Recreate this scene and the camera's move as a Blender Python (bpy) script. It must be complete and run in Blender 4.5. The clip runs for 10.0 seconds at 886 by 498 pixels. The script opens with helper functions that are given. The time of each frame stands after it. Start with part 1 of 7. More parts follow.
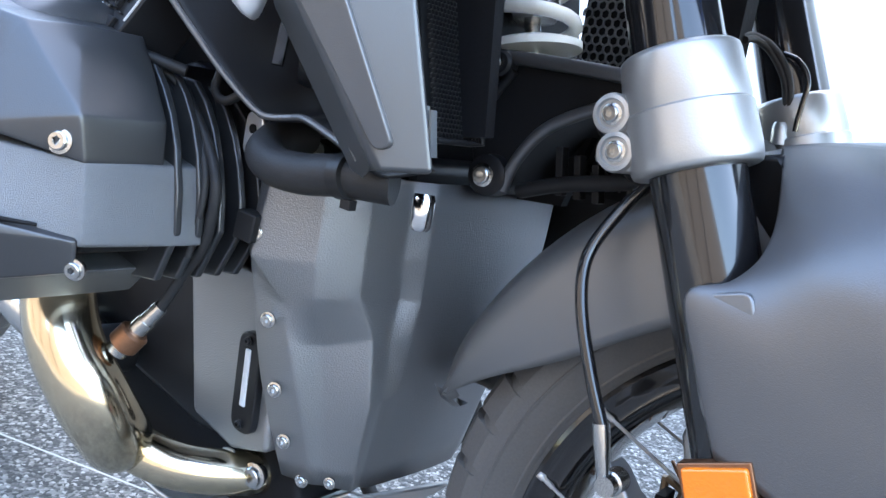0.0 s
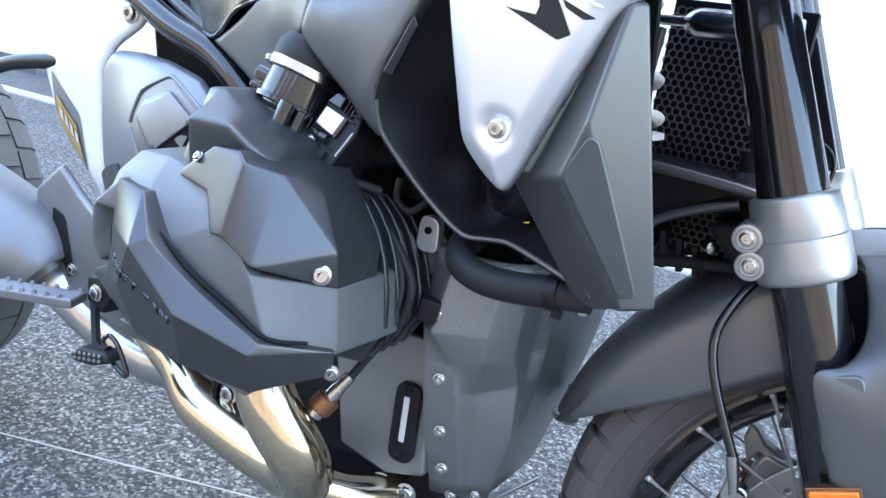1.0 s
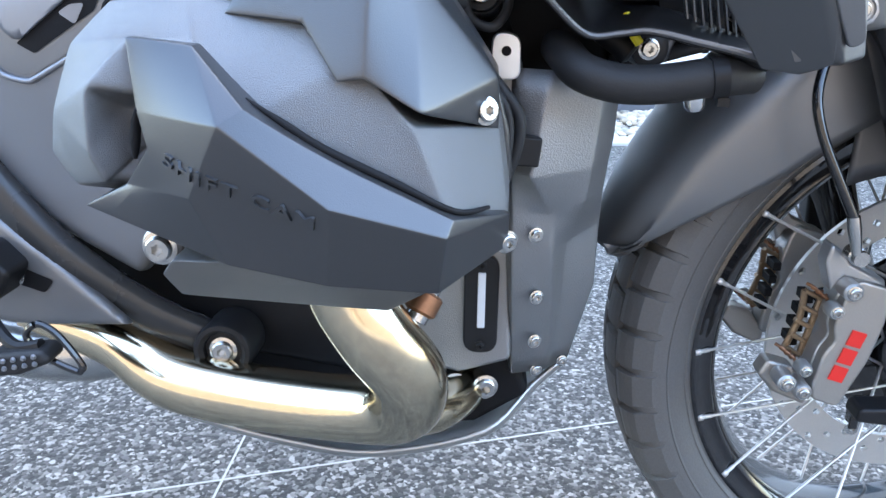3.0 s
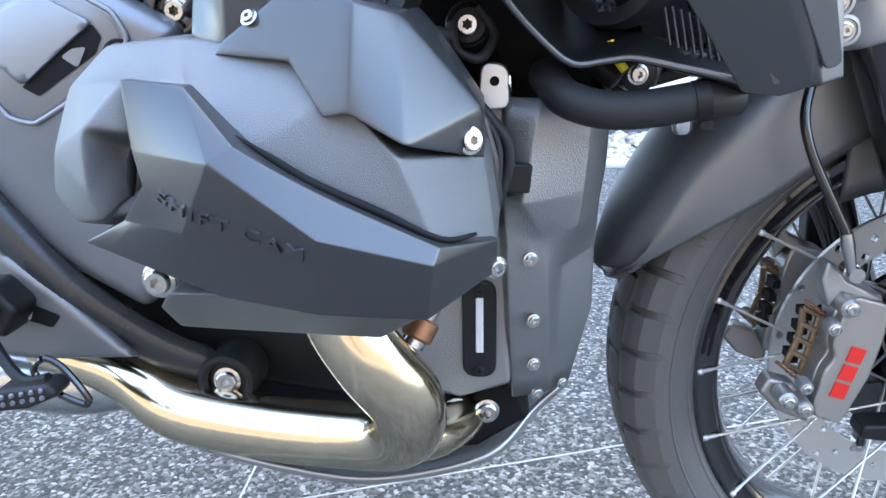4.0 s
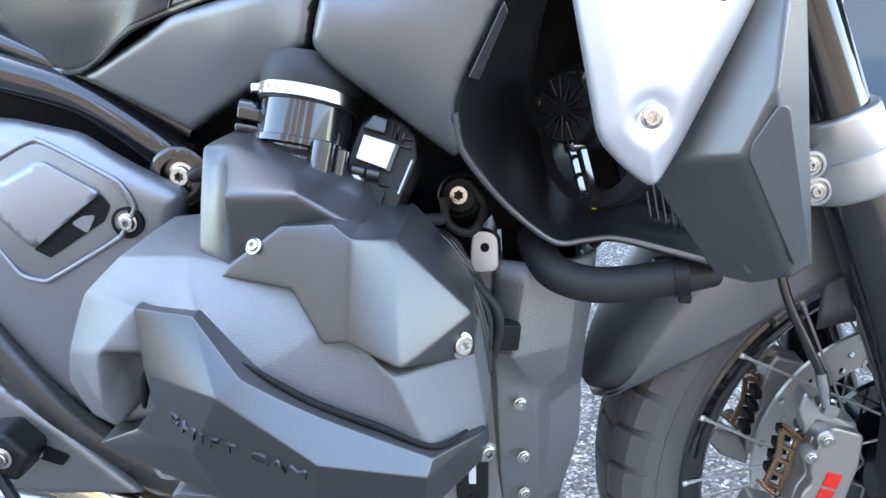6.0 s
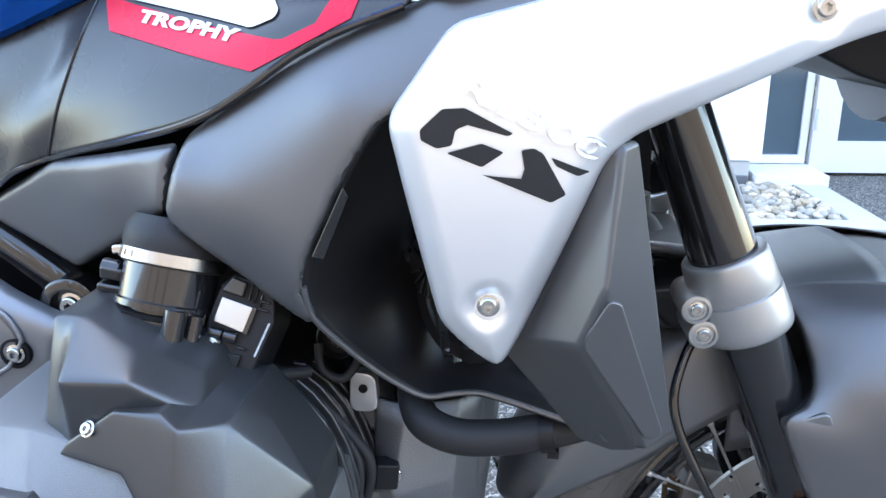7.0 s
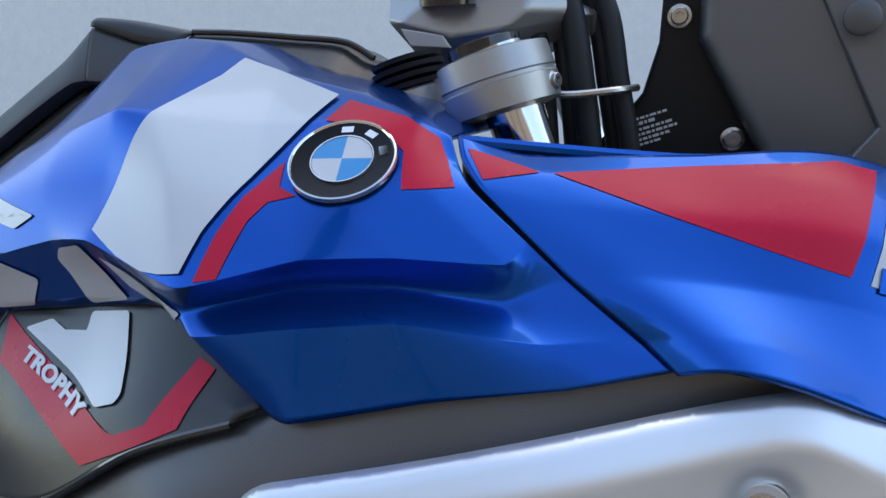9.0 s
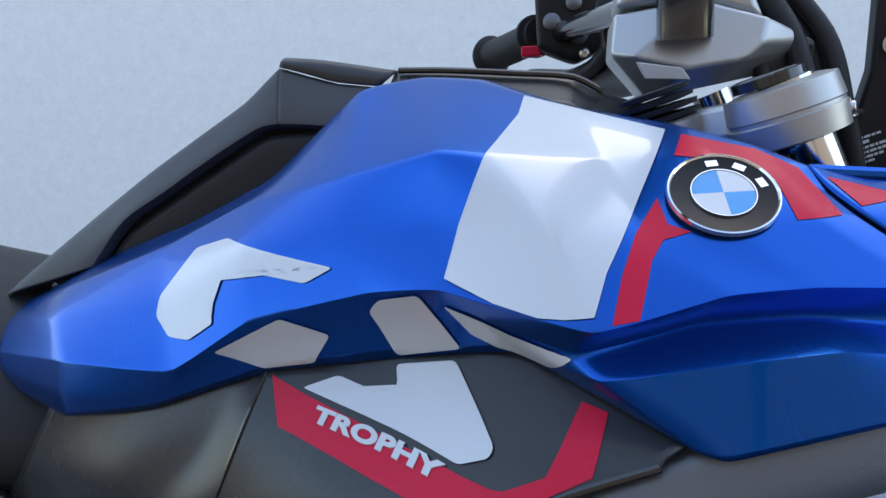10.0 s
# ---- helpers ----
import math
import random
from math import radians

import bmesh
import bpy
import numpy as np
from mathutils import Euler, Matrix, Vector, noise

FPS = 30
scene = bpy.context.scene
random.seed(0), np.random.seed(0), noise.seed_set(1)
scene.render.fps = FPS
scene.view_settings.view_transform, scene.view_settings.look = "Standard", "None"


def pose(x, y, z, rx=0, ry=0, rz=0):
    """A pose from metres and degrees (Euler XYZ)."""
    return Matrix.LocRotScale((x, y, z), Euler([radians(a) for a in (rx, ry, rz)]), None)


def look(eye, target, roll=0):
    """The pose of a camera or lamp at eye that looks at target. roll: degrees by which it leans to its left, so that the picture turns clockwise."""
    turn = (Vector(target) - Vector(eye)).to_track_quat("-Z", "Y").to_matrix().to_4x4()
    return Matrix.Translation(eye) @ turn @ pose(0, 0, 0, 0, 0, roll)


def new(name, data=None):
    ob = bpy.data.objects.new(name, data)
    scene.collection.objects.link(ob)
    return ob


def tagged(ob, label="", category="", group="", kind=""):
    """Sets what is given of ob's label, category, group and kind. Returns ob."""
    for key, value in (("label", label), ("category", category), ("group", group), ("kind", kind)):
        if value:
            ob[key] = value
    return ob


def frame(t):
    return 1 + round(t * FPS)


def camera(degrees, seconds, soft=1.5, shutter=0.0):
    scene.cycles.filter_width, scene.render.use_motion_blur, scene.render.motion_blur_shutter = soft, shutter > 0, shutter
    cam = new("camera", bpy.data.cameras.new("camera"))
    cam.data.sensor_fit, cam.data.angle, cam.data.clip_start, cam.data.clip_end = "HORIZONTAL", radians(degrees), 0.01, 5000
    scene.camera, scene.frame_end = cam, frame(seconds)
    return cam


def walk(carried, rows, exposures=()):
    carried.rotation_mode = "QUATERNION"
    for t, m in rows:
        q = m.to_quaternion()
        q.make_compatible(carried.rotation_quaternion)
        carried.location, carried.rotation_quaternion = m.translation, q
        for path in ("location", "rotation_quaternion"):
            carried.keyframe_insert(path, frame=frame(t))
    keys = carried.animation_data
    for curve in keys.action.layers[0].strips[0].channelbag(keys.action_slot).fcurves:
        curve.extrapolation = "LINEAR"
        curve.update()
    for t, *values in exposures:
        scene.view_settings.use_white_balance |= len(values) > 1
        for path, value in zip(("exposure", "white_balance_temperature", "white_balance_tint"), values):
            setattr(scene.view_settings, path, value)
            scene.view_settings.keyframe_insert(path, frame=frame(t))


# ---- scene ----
cam = camera(59.3, 10.0)
# seconds, place of the lens, turn in degrees
ROWS = [
    (0, 0.0328, -0.5685, 0.6559, 79.54, -9.296, 39.277),
    (0.5, -0.0014, -0.7163, 0.7509, 76.699, -9.721, 36.855),
    (1, -0.1137, -0.8005, 0.7811, 75.028, -8.621, 29.674),
    (1.5, -0.2584, -0.7842, 0.7914, 74.233, -6.436, 21.066),
    (2, -0.39, -0.7747, 0.7638, 71.871, -3.415, 9.972),
    (2.5, -0.449, -0.7591, 0.718, 70.445, -1.5, 4.2),
    (2.7, -0.4566, -0.7625, 0.6942, 70.283, -1.164, 3.652),
    (3.8, -0.4353, -0.7873, 0.6461, 72.055, 0.747, 3.717),
    (4, -0.4373, -0.7802, 0.6717, 72.396, 0.997, 3.897),
    (4.5, -0.4405, -0.7617, 0.7334, 73.032, 1.34, 3.89),
    (5, -0.4361, -0.7534, 0.7637, 73.273, 1.512, 3.693),
    (6.3, -0.4323, -0.7756, 0.827, 72.416, 1.084, 3.474),
    (6.5, -0.42, -0.7715, 0.8578, 72.432, 0.97, 3.844),
    (7, -0.3268, -0.7348, 0.8962, 72.674, 0.507, 5.288),
    (7.5, -0.2359, -0.6416, 0.9138, 73.495, -0.055, 8.132),
    (8, -0.2092, -0.6226, 0.9445, 74.865, -0.325, 11.641),
    (8.5, -0.1992, -0.6011, 1.0047, 76.678, -0.771, 15.306),
    (9, -0.1933, -0.5693, 1.0486, 78.904, -0.332, 17.852),
    (9.5, -0.2688, -0.6228, 1.0572, 79.365, 0.594, 16.777),
    (10, -0.4315, -0.622, 1.0575, 80.647, 1.697, 9.345),
]
EXPOSURE = [(0, 4.2), (1, 3.88), (2, 4.10), (2.7, 4.12), (4, 4.10), (5, 4.22), (6.5, 4.25), (7, 3.90), (7.5, 3.32), (8, 2.52), (8.5, 2.15), (9, 1.92), (9.5, 2.10), (10, 2.25)]
walk(cam, [(t, pose(*r)) for t, *r in ROWS], [(t, e, 6950 if t < 6 else 7250, 8) for t, e in EXPOSURE])

import mathutils.bvhtree as bvht

# ---- light ----
world = bpy.data.worlds.new("world")
scene.world = world
world.use_nodes = True
wn = world.node_tree
sky = wn.nodes.new("ShaderNodeTexSky")
sky.sky_type = "NISHITA"
sky.sun_disc = False
sky.sun_elevation = radians(48)
sky.sun_rotation = radians(14)
sky.air_density, sky.dust_density, sky.ozone_density = 1.0, 1.7, 1.2
wn.links.new(sky.outputs[0], wn.nodes["Background"].inputs["Color"])
wn.nodes["Background"].inputs["Strength"].default_value = 0.15
sun_data = bpy.data.lights.new("sun", "SUN")
sun_data.energy, sun_data.angle, sun_data.color = 2.0, radians(0.6), (1.0, 0.95, 0.87)
sun = new("sun", sun_data)
sun.matrix_world = look((1.0, 4.0, 4.6), (0, 0, 0))


# ---- materials ----
def material(name, color, rough=0.5, metal=0.0, spec=0.5, bump=0.0, scale=400.0, vary=0.08, stain=0.0, coat=0.0, flake=0.0, emit=0.0):
    m = bpy.data.materials.new(name)
    m.use_nodes = True
    nt = m.node_tree
    b = nt.nodes["Principled BSDF"]
    b.inputs["Roughness"].default_value = rough
    b.inputs["Metallic"].default_value = metal
    b.inputs["Specular IOR Level"].default_value = spec
    b.inputs["Coat Weight"].default_value = coat
    b.inputs["Coat Roughness"].default_value = 0.03
    co = nt.nodes.new("ShaderNodeTexCoord")
    big = nt.nodes.new("ShaderNodeTexNoise")
    big.inputs["Scale"].default_value = 14.0
    big.inputs["Detail"].default_value = 5.0
    fine = nt.nodes.new("ShaderNodeTexNoise")
    fine.inputs["Scale"].default_value = scale
    fine.inputs["Detail"].default_value = 3.0
    for n in (big, fine):
        nt.links.new(co.outputs["Object"], n.inputs["Vector"])
    mix = nt.nodes.new("ShaderNodeMix")
    mix.data_type = "RGBA"
    lo = [c * (1 - vary - stain) for c in color]
    hi = [min(1.0, c * (1 + vary)) for c in color]
    mix.inputs["A"].default_value = (*lo, 1)
    mix.inputs["B"].default_value = (*hi, 1)
    add = nt.nodes.new("ShaderNodeMath")
    add.operation = "MULTIPLY_ADD"
    add.inputs[1].default_value = 0.5
    nt.links.new(big.outputs[0], add.inputs[0])
    half = nt.nodes.new("ShaderNodeMath")
    half.operation = "MULTIPLY"
    half.inputs[1].default_value = 0.5
    nt.links.new(fine.outputs[0], half.inputs[0])
    nt.links.new(half.outputs[0], add.inputs[2])
    nt.links.new(add.outputs[0], mix.inputs["Factor"])
    nt.links.new(mix.outputs["Result"], b.inputs["Base Color"])
    rr = nt.nodes.new("ShaderNodeMapRange")
    rr.inputs["To Min"].default_value = max(0.02, rough - 0.07)
    rr.inputs["To Max"].default_value = min(1.0, rough + 0.07)
    nt.links.new(big.outputs[0], rr.inputs["Value"])
    nt.links.new(rr.outputs[0], b.inputs["Roughness"])
    if bump:
        bp = nt.nodes.new("ShaderNodeBump")
        bp.inputs["Strength"].default_value = bump
        bp.inputs["Distance"].default_value = 0.001
        nt.links.new(fine.outputs[0], bp.inputs["Height"])
        nt.links.new(bp.outputs[0], b.inputs["Normal"])
    if emit:
        b.inputs["Emission Color"].default_value = (*color, 1)
        b.inputs["Emission Strength"].default_value = emit
    return m


BLACK_PLASTIC = material("black_plastic", (0.118, 0.119, 0.123), 0.38, 0.60, spec=0.9, bump=0.16, scale=1500)
GREY_PLASTIC = material("dark_grey_plastic", (0.165, 0.169, 0.175), 0.39, 0.60, spec=0.9, bump=0.16, scale=1500)
ENGINE_PAINT = material("engine_paint", (0.270, 0.274, 0.282), 0.38, 0.82, 0.9, bump=0.6, scale=850)
COVER_PAINT = material("cover_paint", (0.066, 0.068, 0.072), 0.33, 0.70, 0.9, bump=0.12, scale=1500)
COVER_ROUGH = material("cover_textured", (0.150, 0.154, 0.160), 0.42, 0.66, 0.8, bump=0.65, scale=1900, vary=0.40)
SHROUD = material("shroud_plastic", (0.085, 0.087, 0.091), 0.34, 0.60, spec=0.9, bump=0.08, scale=1800)
SIDE_GREY = material("side_panel_grey", (0.205, 0.212, 0.228), 0.40, 0.60, bump=0.08, scale=1800)
SILVER = material("silver_lacquer", (0.79, 0.80, 0.815), 0.37, 0.78, bump=0.06, scale=2600, vary=0.06)
ALLOY = material("cast_alloy", (0.42, 0.42, 0.415), 0.36, 0.75, bump=0.12, scale=900)
STEEL = material("steel", (0.50, 0.495, 0.48), 0.24, 1.0, bump=0.05, scale=700)
CHROME = material("chrome", (0.70, 0.70, 0.70), 0.10, 1.0)
EXHAUST = material("exhaust_steel", (0.62, 0.53, 0.38), 0.15, 1.0, bump=0.03, scale=120, vary=0.2)
COPPER = material("heat_tinted_copper", (0.28, 0.14, 0.08), 0.40, 0.9, vary=0.35)
GLOSS_BLACK = material("gloss_black", (0.010, 0.010, 0.011), 0.14, bump=0.0, vary=0.1, coat=0.5)
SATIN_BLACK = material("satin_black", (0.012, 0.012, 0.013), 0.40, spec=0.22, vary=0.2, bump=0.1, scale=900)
# near-black for dark parts, and for shade put into gaps, holes and recesses
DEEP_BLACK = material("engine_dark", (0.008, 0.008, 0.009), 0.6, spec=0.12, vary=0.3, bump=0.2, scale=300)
RUBBER = material("rubber", (0.018, 0.018, 0.019), 0.55, spec=0.3, bump=0.2, scale=600)
SPOKE_STEEL = material("bright_spoke", (0.62, 0.61, 0.60), 0.34, 0.55, vary=0.1)
DISC_STEEL = material("worn_disc", (0.56, 0.55, 0.53), 0.38, 0.65, bump=0.1, scale=500, vary=0.12)
TYRE = material("tyre_rubber", (0.105, 0.102, 0.099), 0.58, bump=0.3, scale=500, stain=0.25, vary=0.2)
BLUE = material("blue_lacquer", (0.000, 0.083, 0.40), 0.25, 0.82, spec=0.0, vary=0.04, coat=0.28)
TRIM_BLACK = material("trim_black", (0.030, 0.030, 0.030), 0.27, 0.1, spec=0.45, bump=0.04, scale=1600)
WHITE_DECAL = material("white_film", (0.58, 0.60, 0.62), 0.20, vary=0.03, coat=0.6)
RED_DECAL = material("red_film", (0.58, 0.010, 0.042), 0.28, spec=0.2, vary=0.05)
DARK_INLAY = material("dark_inlay", (0.016, 0.017, 0.018), 0.45, spec=0.3, bump=0.2, scale=900)
GOLD = material("gold_badge", (0.55, 0.36, 0.10), 0.35, 0.8, vary=0.2)
WHITE_PAINT = material("white_paint", (0.72, 0.73, 0.74), 0.30, vary=0.04, coat=0.4)
SPRING_WHITE = material("spring_white", (0.66, 0.66, 0.64), 0.35, vary=0.06)
CALIPER = material("caliper_champagne", (0.36, 0.34, 0.31), 0.38, 0.7, bump=0.15, scale=500)
BRONZE = material("bronze_bracket", (0.24, 0.165, 0.10), 0.42, 0.6, vary=0.35, bump=0.3, scale=300)
RED_PAINT = material("red_print", (0.62, 0.02, 0.015), 0.4)
ORANGE = material("orange_reflector", (0.85, 0.20, 0.008), 0.18, bump=0.3, scale=500, coat=1.0)
YELLOW = material("yellow_tape", (0.75, 0.66, 0.03), 0.5)
PAD_GREY = material("trim_grey", (0.060, 0.062, 0.065), 0.48, spec=0.4, bump=0.12, scale=1800)
BADGE_BLACK = material("badge_black", (0.006, 0.006, 0.007), 0.3, spec=0.2, vary=0.1)
BADGE_BLUE = material("badge_blue", (0.0, 0.27, 0.62), 0.2, coat=0.6)
PALE_PRINT = material("pale_print", (0.55, 0.56, 0.57), 0.5)
KERB = material("kerb_concrete", (0.44, 0.43, 0.40), 0.85, bump=0.5, scale=160, vary=0.15)
RENDER_WALL = material("white_render", (0.86, 0.86, 0.835), 0.9, bump=0.8, scale=45, vary=0.14)
FRAME_WHITE = material("white_window_frame", (0.68, 0.69, 0.70), 0.4, vary=0.04)
DARK_BRICK = material("dark_brick_wall", (0.105, 0.092, 0.084), 0.9, bump=0.4, scale=60, vary=0.2)
MORTAR = material("mortar", (0.42, 0.41, 0.39), 0.9, bump=0.4, scale=200)


def glass_material():
    m = bpy.data.materials.new("window_glass")
    m.use_nodes = True
    b = m.node_tree.nodes["Principled BSDF"]
    b.inputs["Base Color"].default_value = (0.06, 0.09, 0.11, 1)
    b.inputs["Roughness"].default_value = 0.05
    b.inputs["Specular IOR Level"].default_value = 0.8
    return m


GLASS = glass_material()


def brick_material():
    m = material("grey_brick", (0.115, 0.120, 0.135), 0.8, bump=0.5, scale=150, vary=0.2)
    nt = m.node_tree
    b = nt.nodes["Principled BSDF"]
    info = nt.nodes.new("ShaderNodeObjectInfo")
    hue = nt.nodes.new("ShaderNodeHueSaturation")
    mr = nt.nodes.new("ShaderNodeMapRange")
    mr.inputs["To Min"].default_value, mr.inputs["To Max"].default_value = 0.75, 1.3
    nt.links.new(info.outputs["Random"], mr.inputs["Value"])
    nt.links.new(mr.outputs[0], hue.inputs["Value"])
    src = b.inputs["Base Color"].links[0].from_socket
    nt.links.new(src, hue.inputs["Color"])
    nt.links.new(hue.outputs[0], b.inputs["Base Color"])
    return m


BRICK = brick_material()


def aggregate_material():
    """Paving of exposed aggregate: dark and pale chips in a grey binder."""
    m = bpy.data.materials.new("exposed_aggregate")
    m.use_nodes = True
    nt = m.node_tree
    b = nt.nodes["Principled BSDF"]
    b.inputs["Roughness"].default_value = 0.85
    co = nt.nodes.new("ShaderNodeTexCoord")
    vo = nt.nodes.new("ShaderNodeTexVoronoi")
    vo.inputs["Scale"].default_value = 170.0
    vo.inputs["Randomness"].default_value = 1.0
    warp = nt.nodes.new("ShaderNodeTexNoise")
    warp.inputs["Scale"].default_value = 120.0
    warp.inputs["Detail"].default_value = 4.0
    addv = nt.nodes.new("ShaderNodeMixRGB")
    addv.blend_type = "ADD"
    addv.inputs["Fac"].default_value = 0.008
    nt.links.new(co.outputs["Object"], addv.inputs[1])
    nt.links.new(warp.outputs["Color"], addv.inputs[2])
    nt.links.new(co.outputs["Object"], warp.inputs["Vector"])
    nt.links.new(addv.outputs[0], vo.inputs["Vector"])
    sep = nt.nodes.new("ShaderNodeSeparateColor")
    nt.links.new(vo.outputs["Color"], sep.inputs[0])
    ramp = nt.nodes.new("ShaderNodeValToRGB")
    e = ramp.color_ramp.elements
    e[0].position, e[0].color = 0.0, (0.026, 0.0245, 0.0225, 1)
    e[1].position, e[1].color = 1.0, (0.34, 0.32, 0.29, 1)
    for p, c in ((0.38, (0.050, 0.047, 0.043)), (0.62, (0.100, 0.094, 0.086)), (0.85, (0.185, 0.174, 0.159))):
        k = e.new(p)
        k.color = (*c, 1)
    nt.links.new(sep.outputs[0], ramp.inputs[0])
    patch = nt.nodes.new("ShaderNodeTexNoise")
    patch.inputs["Scale"].default_value = 2.2
    patch.inputs["Detail"].default_value = 6.0
    nt.links.new(co.outputs["Object"], patch.inputs["Vector"])
    mr = nt.nodes.new("ShaderNodeMapRange")
    mr.inputs["To Min"].default_value, mr.inputs["To Max"].default_value = 0.75, 1.25
    nt.links.new(patch.outputs[0], mr.inputs["Value"])
    mul = nt.nodes.new("ShaderNodeMixRGB")
    mul.blend_type = "MULTIPLY"
    mul.inputs["Fac"].default_value = 1.0
    nt.links.new(ramp.outputs[0], mul.inputs[1])
    nt.links.new(mr.outputs[0], mul.inputs[2])
    nt.links.new(mul.outputs[0], b.inputs["Base Color"])
    bp = nt.nodes.new("ShaderNodeBump")
    bp.inputs["Strength"].default_value = 0.7
    bp.inputs["Distance"].default_value = 0.003
    inv = nt.nodes.new("ShaderNodeMath")
    inv.operation = "SUBTRACT"
    inv.inputs[0].default_value = 1.0
    nt.links.new(vo.outputs["Distance"], inv.inputs[1])
    nt.links.new(inv.outputs[0], bp.inputs["Height"])
    nt.links.new(bp.outputs[0], b.inputs["Normal"])
    return m


AGGREGATE = aggregate_material()


def pebble_material():
    m = bpy.data.materials.new("river_pebbles")
    m.use_nodes = True
    nt = m.node_tree
    b = nt.nodes["Principled BSDF"]
    b.inputs["Roughness"].default_value = 0.6
    geo = nt.nodes.new("ShaderNodeNewGeometry")
    ramp = nt.nodes.new("ShaderNodeValToRGB")
    e = ramp.color_ramp.elements
    e[0].position, e[0].color = 0.0, (0.20, 0.19, 0.17, 1)
    e[1].position, e[1].color = 1.0, (0.62, 0.60, 0.54, 1)
    for p, c in ((0.25, (0.42, 0.33, 0.22)), (0.5, (0.34, 0.33, 0.31)), (0.75, (0.50, 0.40, 0.29))):
        k = e.new(p)
        k.color = (*c, 1)
    nt.links.new(geo.outputs["Random Per Island"], ramp.inputs[0])
    nt.links.new(ramp.outputs[0], b.inputs["Base Color"])
    return m


PEBBLE = pebble_material()


# ---- mesh tools ----
def part(name, bm, mat, parent=None, label="", bevel=0.0, segs=2, thick=0.0, smooth=True, sub=0, angle=35):
    me = bpy.data.meshes.new(name)
    bm.normal_update()
    bm.to_mesh(me)
    bm.free()
    me.materials.append(mat)
    ob = new(name, me)
    if smooth:
        for p in me.polygons:
            p.use_smooth = True
    if sub:
        s = ob.modifiers.new("sub", "SUBSURF")
        s.levels = s.render_levels = sub
    if thick:
        s = ob.modifiers.new("thick", "SOLIDIFY")
        s.thickness, s.offset, s.use_even_offset = thick, -1, True
    if bevel:
        s = ob.modifiers.new("bevel", "BEVEL")
        s.width, s.segments, s.limit_method, s.angle_limit = bevel, segs, "ANGLE", radians(angle)
        s.harden_normals = True
    if smooth and not bevel:
        me.set_sharp_from_angle(angle=radians(40))
    if parent:
        ob.parent = parent
    if label:
        ob["label"] = label
    return ob


def cage(verts, faces):
    bm = bmesh.new()
    vs = [bm.verts.new(v) for v in verts]
    for f in faces:
        try:
            bm.faces.new([vs[i] for i in f])
        except ValueError:
            pass
    return bm


def slab(outline, depth, back=(0, 1, 0), shrink=1.0):
    """A polygon in space with thickness: the outline, and a copy moved by depth along back."""
    bm = bmesh.new()
    c = sum((Vector(p) for p in outline), Vector()) / len(outline)
    n = len(outline)
    a = [bm.verts.new(p) for p in outline]
    b = [bm.verts.new(c + (Vector(p) - c) * shrink + Vector(back) * depth) for p in outline]
    bm.faces.new(a)
    bm.faces.new(b[::-1])
    for i in range(n):
        j = (i + 1) % n
        bm.faces.new((a[j], a[i], b[i], b[j]))
    bmesh.ops.recalc_face_normals(bm, faces=bm.faces)
    return bm


def skirted(verts, faces, rim, depth_y, grow=0.0):
    """A faceted shell: its faces, and walls from the rim back to the plane y = depth_y."""
    bm = bmesh.new()
    vs = [bm.verts.new(v) for v in verts]
    for f in faces:
        bm.faces.new([vs[i] for i in f])
    c = sum((Vector(verts[i]) for i in rim), Vector()) / len(rim)
    back = []
    for i in rim:
        d = Vector(verts[i]) - c
        p = Vector(verts[i]) + d * grow
        back.append(bm.verts.new(p + Vector(depth_y) if isinstance(depth_y, tuple) else (p.x, depth_y, p.z)))
    for k in range(len(rim)):
        j = (k + 1) % len(rim)
        try:
            bm.faces.new((vs[rim[k]], vs[rim[j]], back[j], back[k]))
        except ValueError:
            pass
    bm.faces.new(back)
    bmesh.ops.recalc_face_normals(bm, faces=bm.faces)
    return bm


def softened(bm, size=0.006, rounds=5):
    """Cuts a faceted shell into small faces and eases its edges, as a moulding has them."""
    bmesh.ops.triangulate(bm, faces=bm.faces[:])
    for _ in range(6):
        long = [e for e in bm.edges if e.calc_length() > size]
        if not long:
            break
        bmesh.ops.subdivide_edges(bm, edges=long, cuts=1)
        bmesh.ops.triangulate(bm, faces=[f for f in bm.faces if len(f.verts) > 3])
    for _ in range(rounds):
        bmesh.ops.smooth_vert(bm, verts=bm.verts[:], factor=0.5, use_axis_x=True, use_axis_y=True, use_axis_z=True)
    return bm


def moulded(bm, r, limit=9, segs=2):
    """Rounds the edges of a faceted shell, as a moulding or casting has them; a subdivision then eases the faces."""
    bm.normal_update()
    sharp = [e for e in bm.edges if len(e.link_faces) == 2 and e.calc_face_angle(0.0) > radians(limit)]
    bmesh.ops.bevel(bm, geom=sharp, offset=r, offset_type="OFFSET", segments=segs, profile=0.5, affect="EDGES", clamp_overlap=True)
    bmesh.ops.remove_doubles(bm, verts=bm.verts, dist=0.00015)
    bmesh.ops.recalc_face_normals(bm, faces=bm.faces)
    return bm


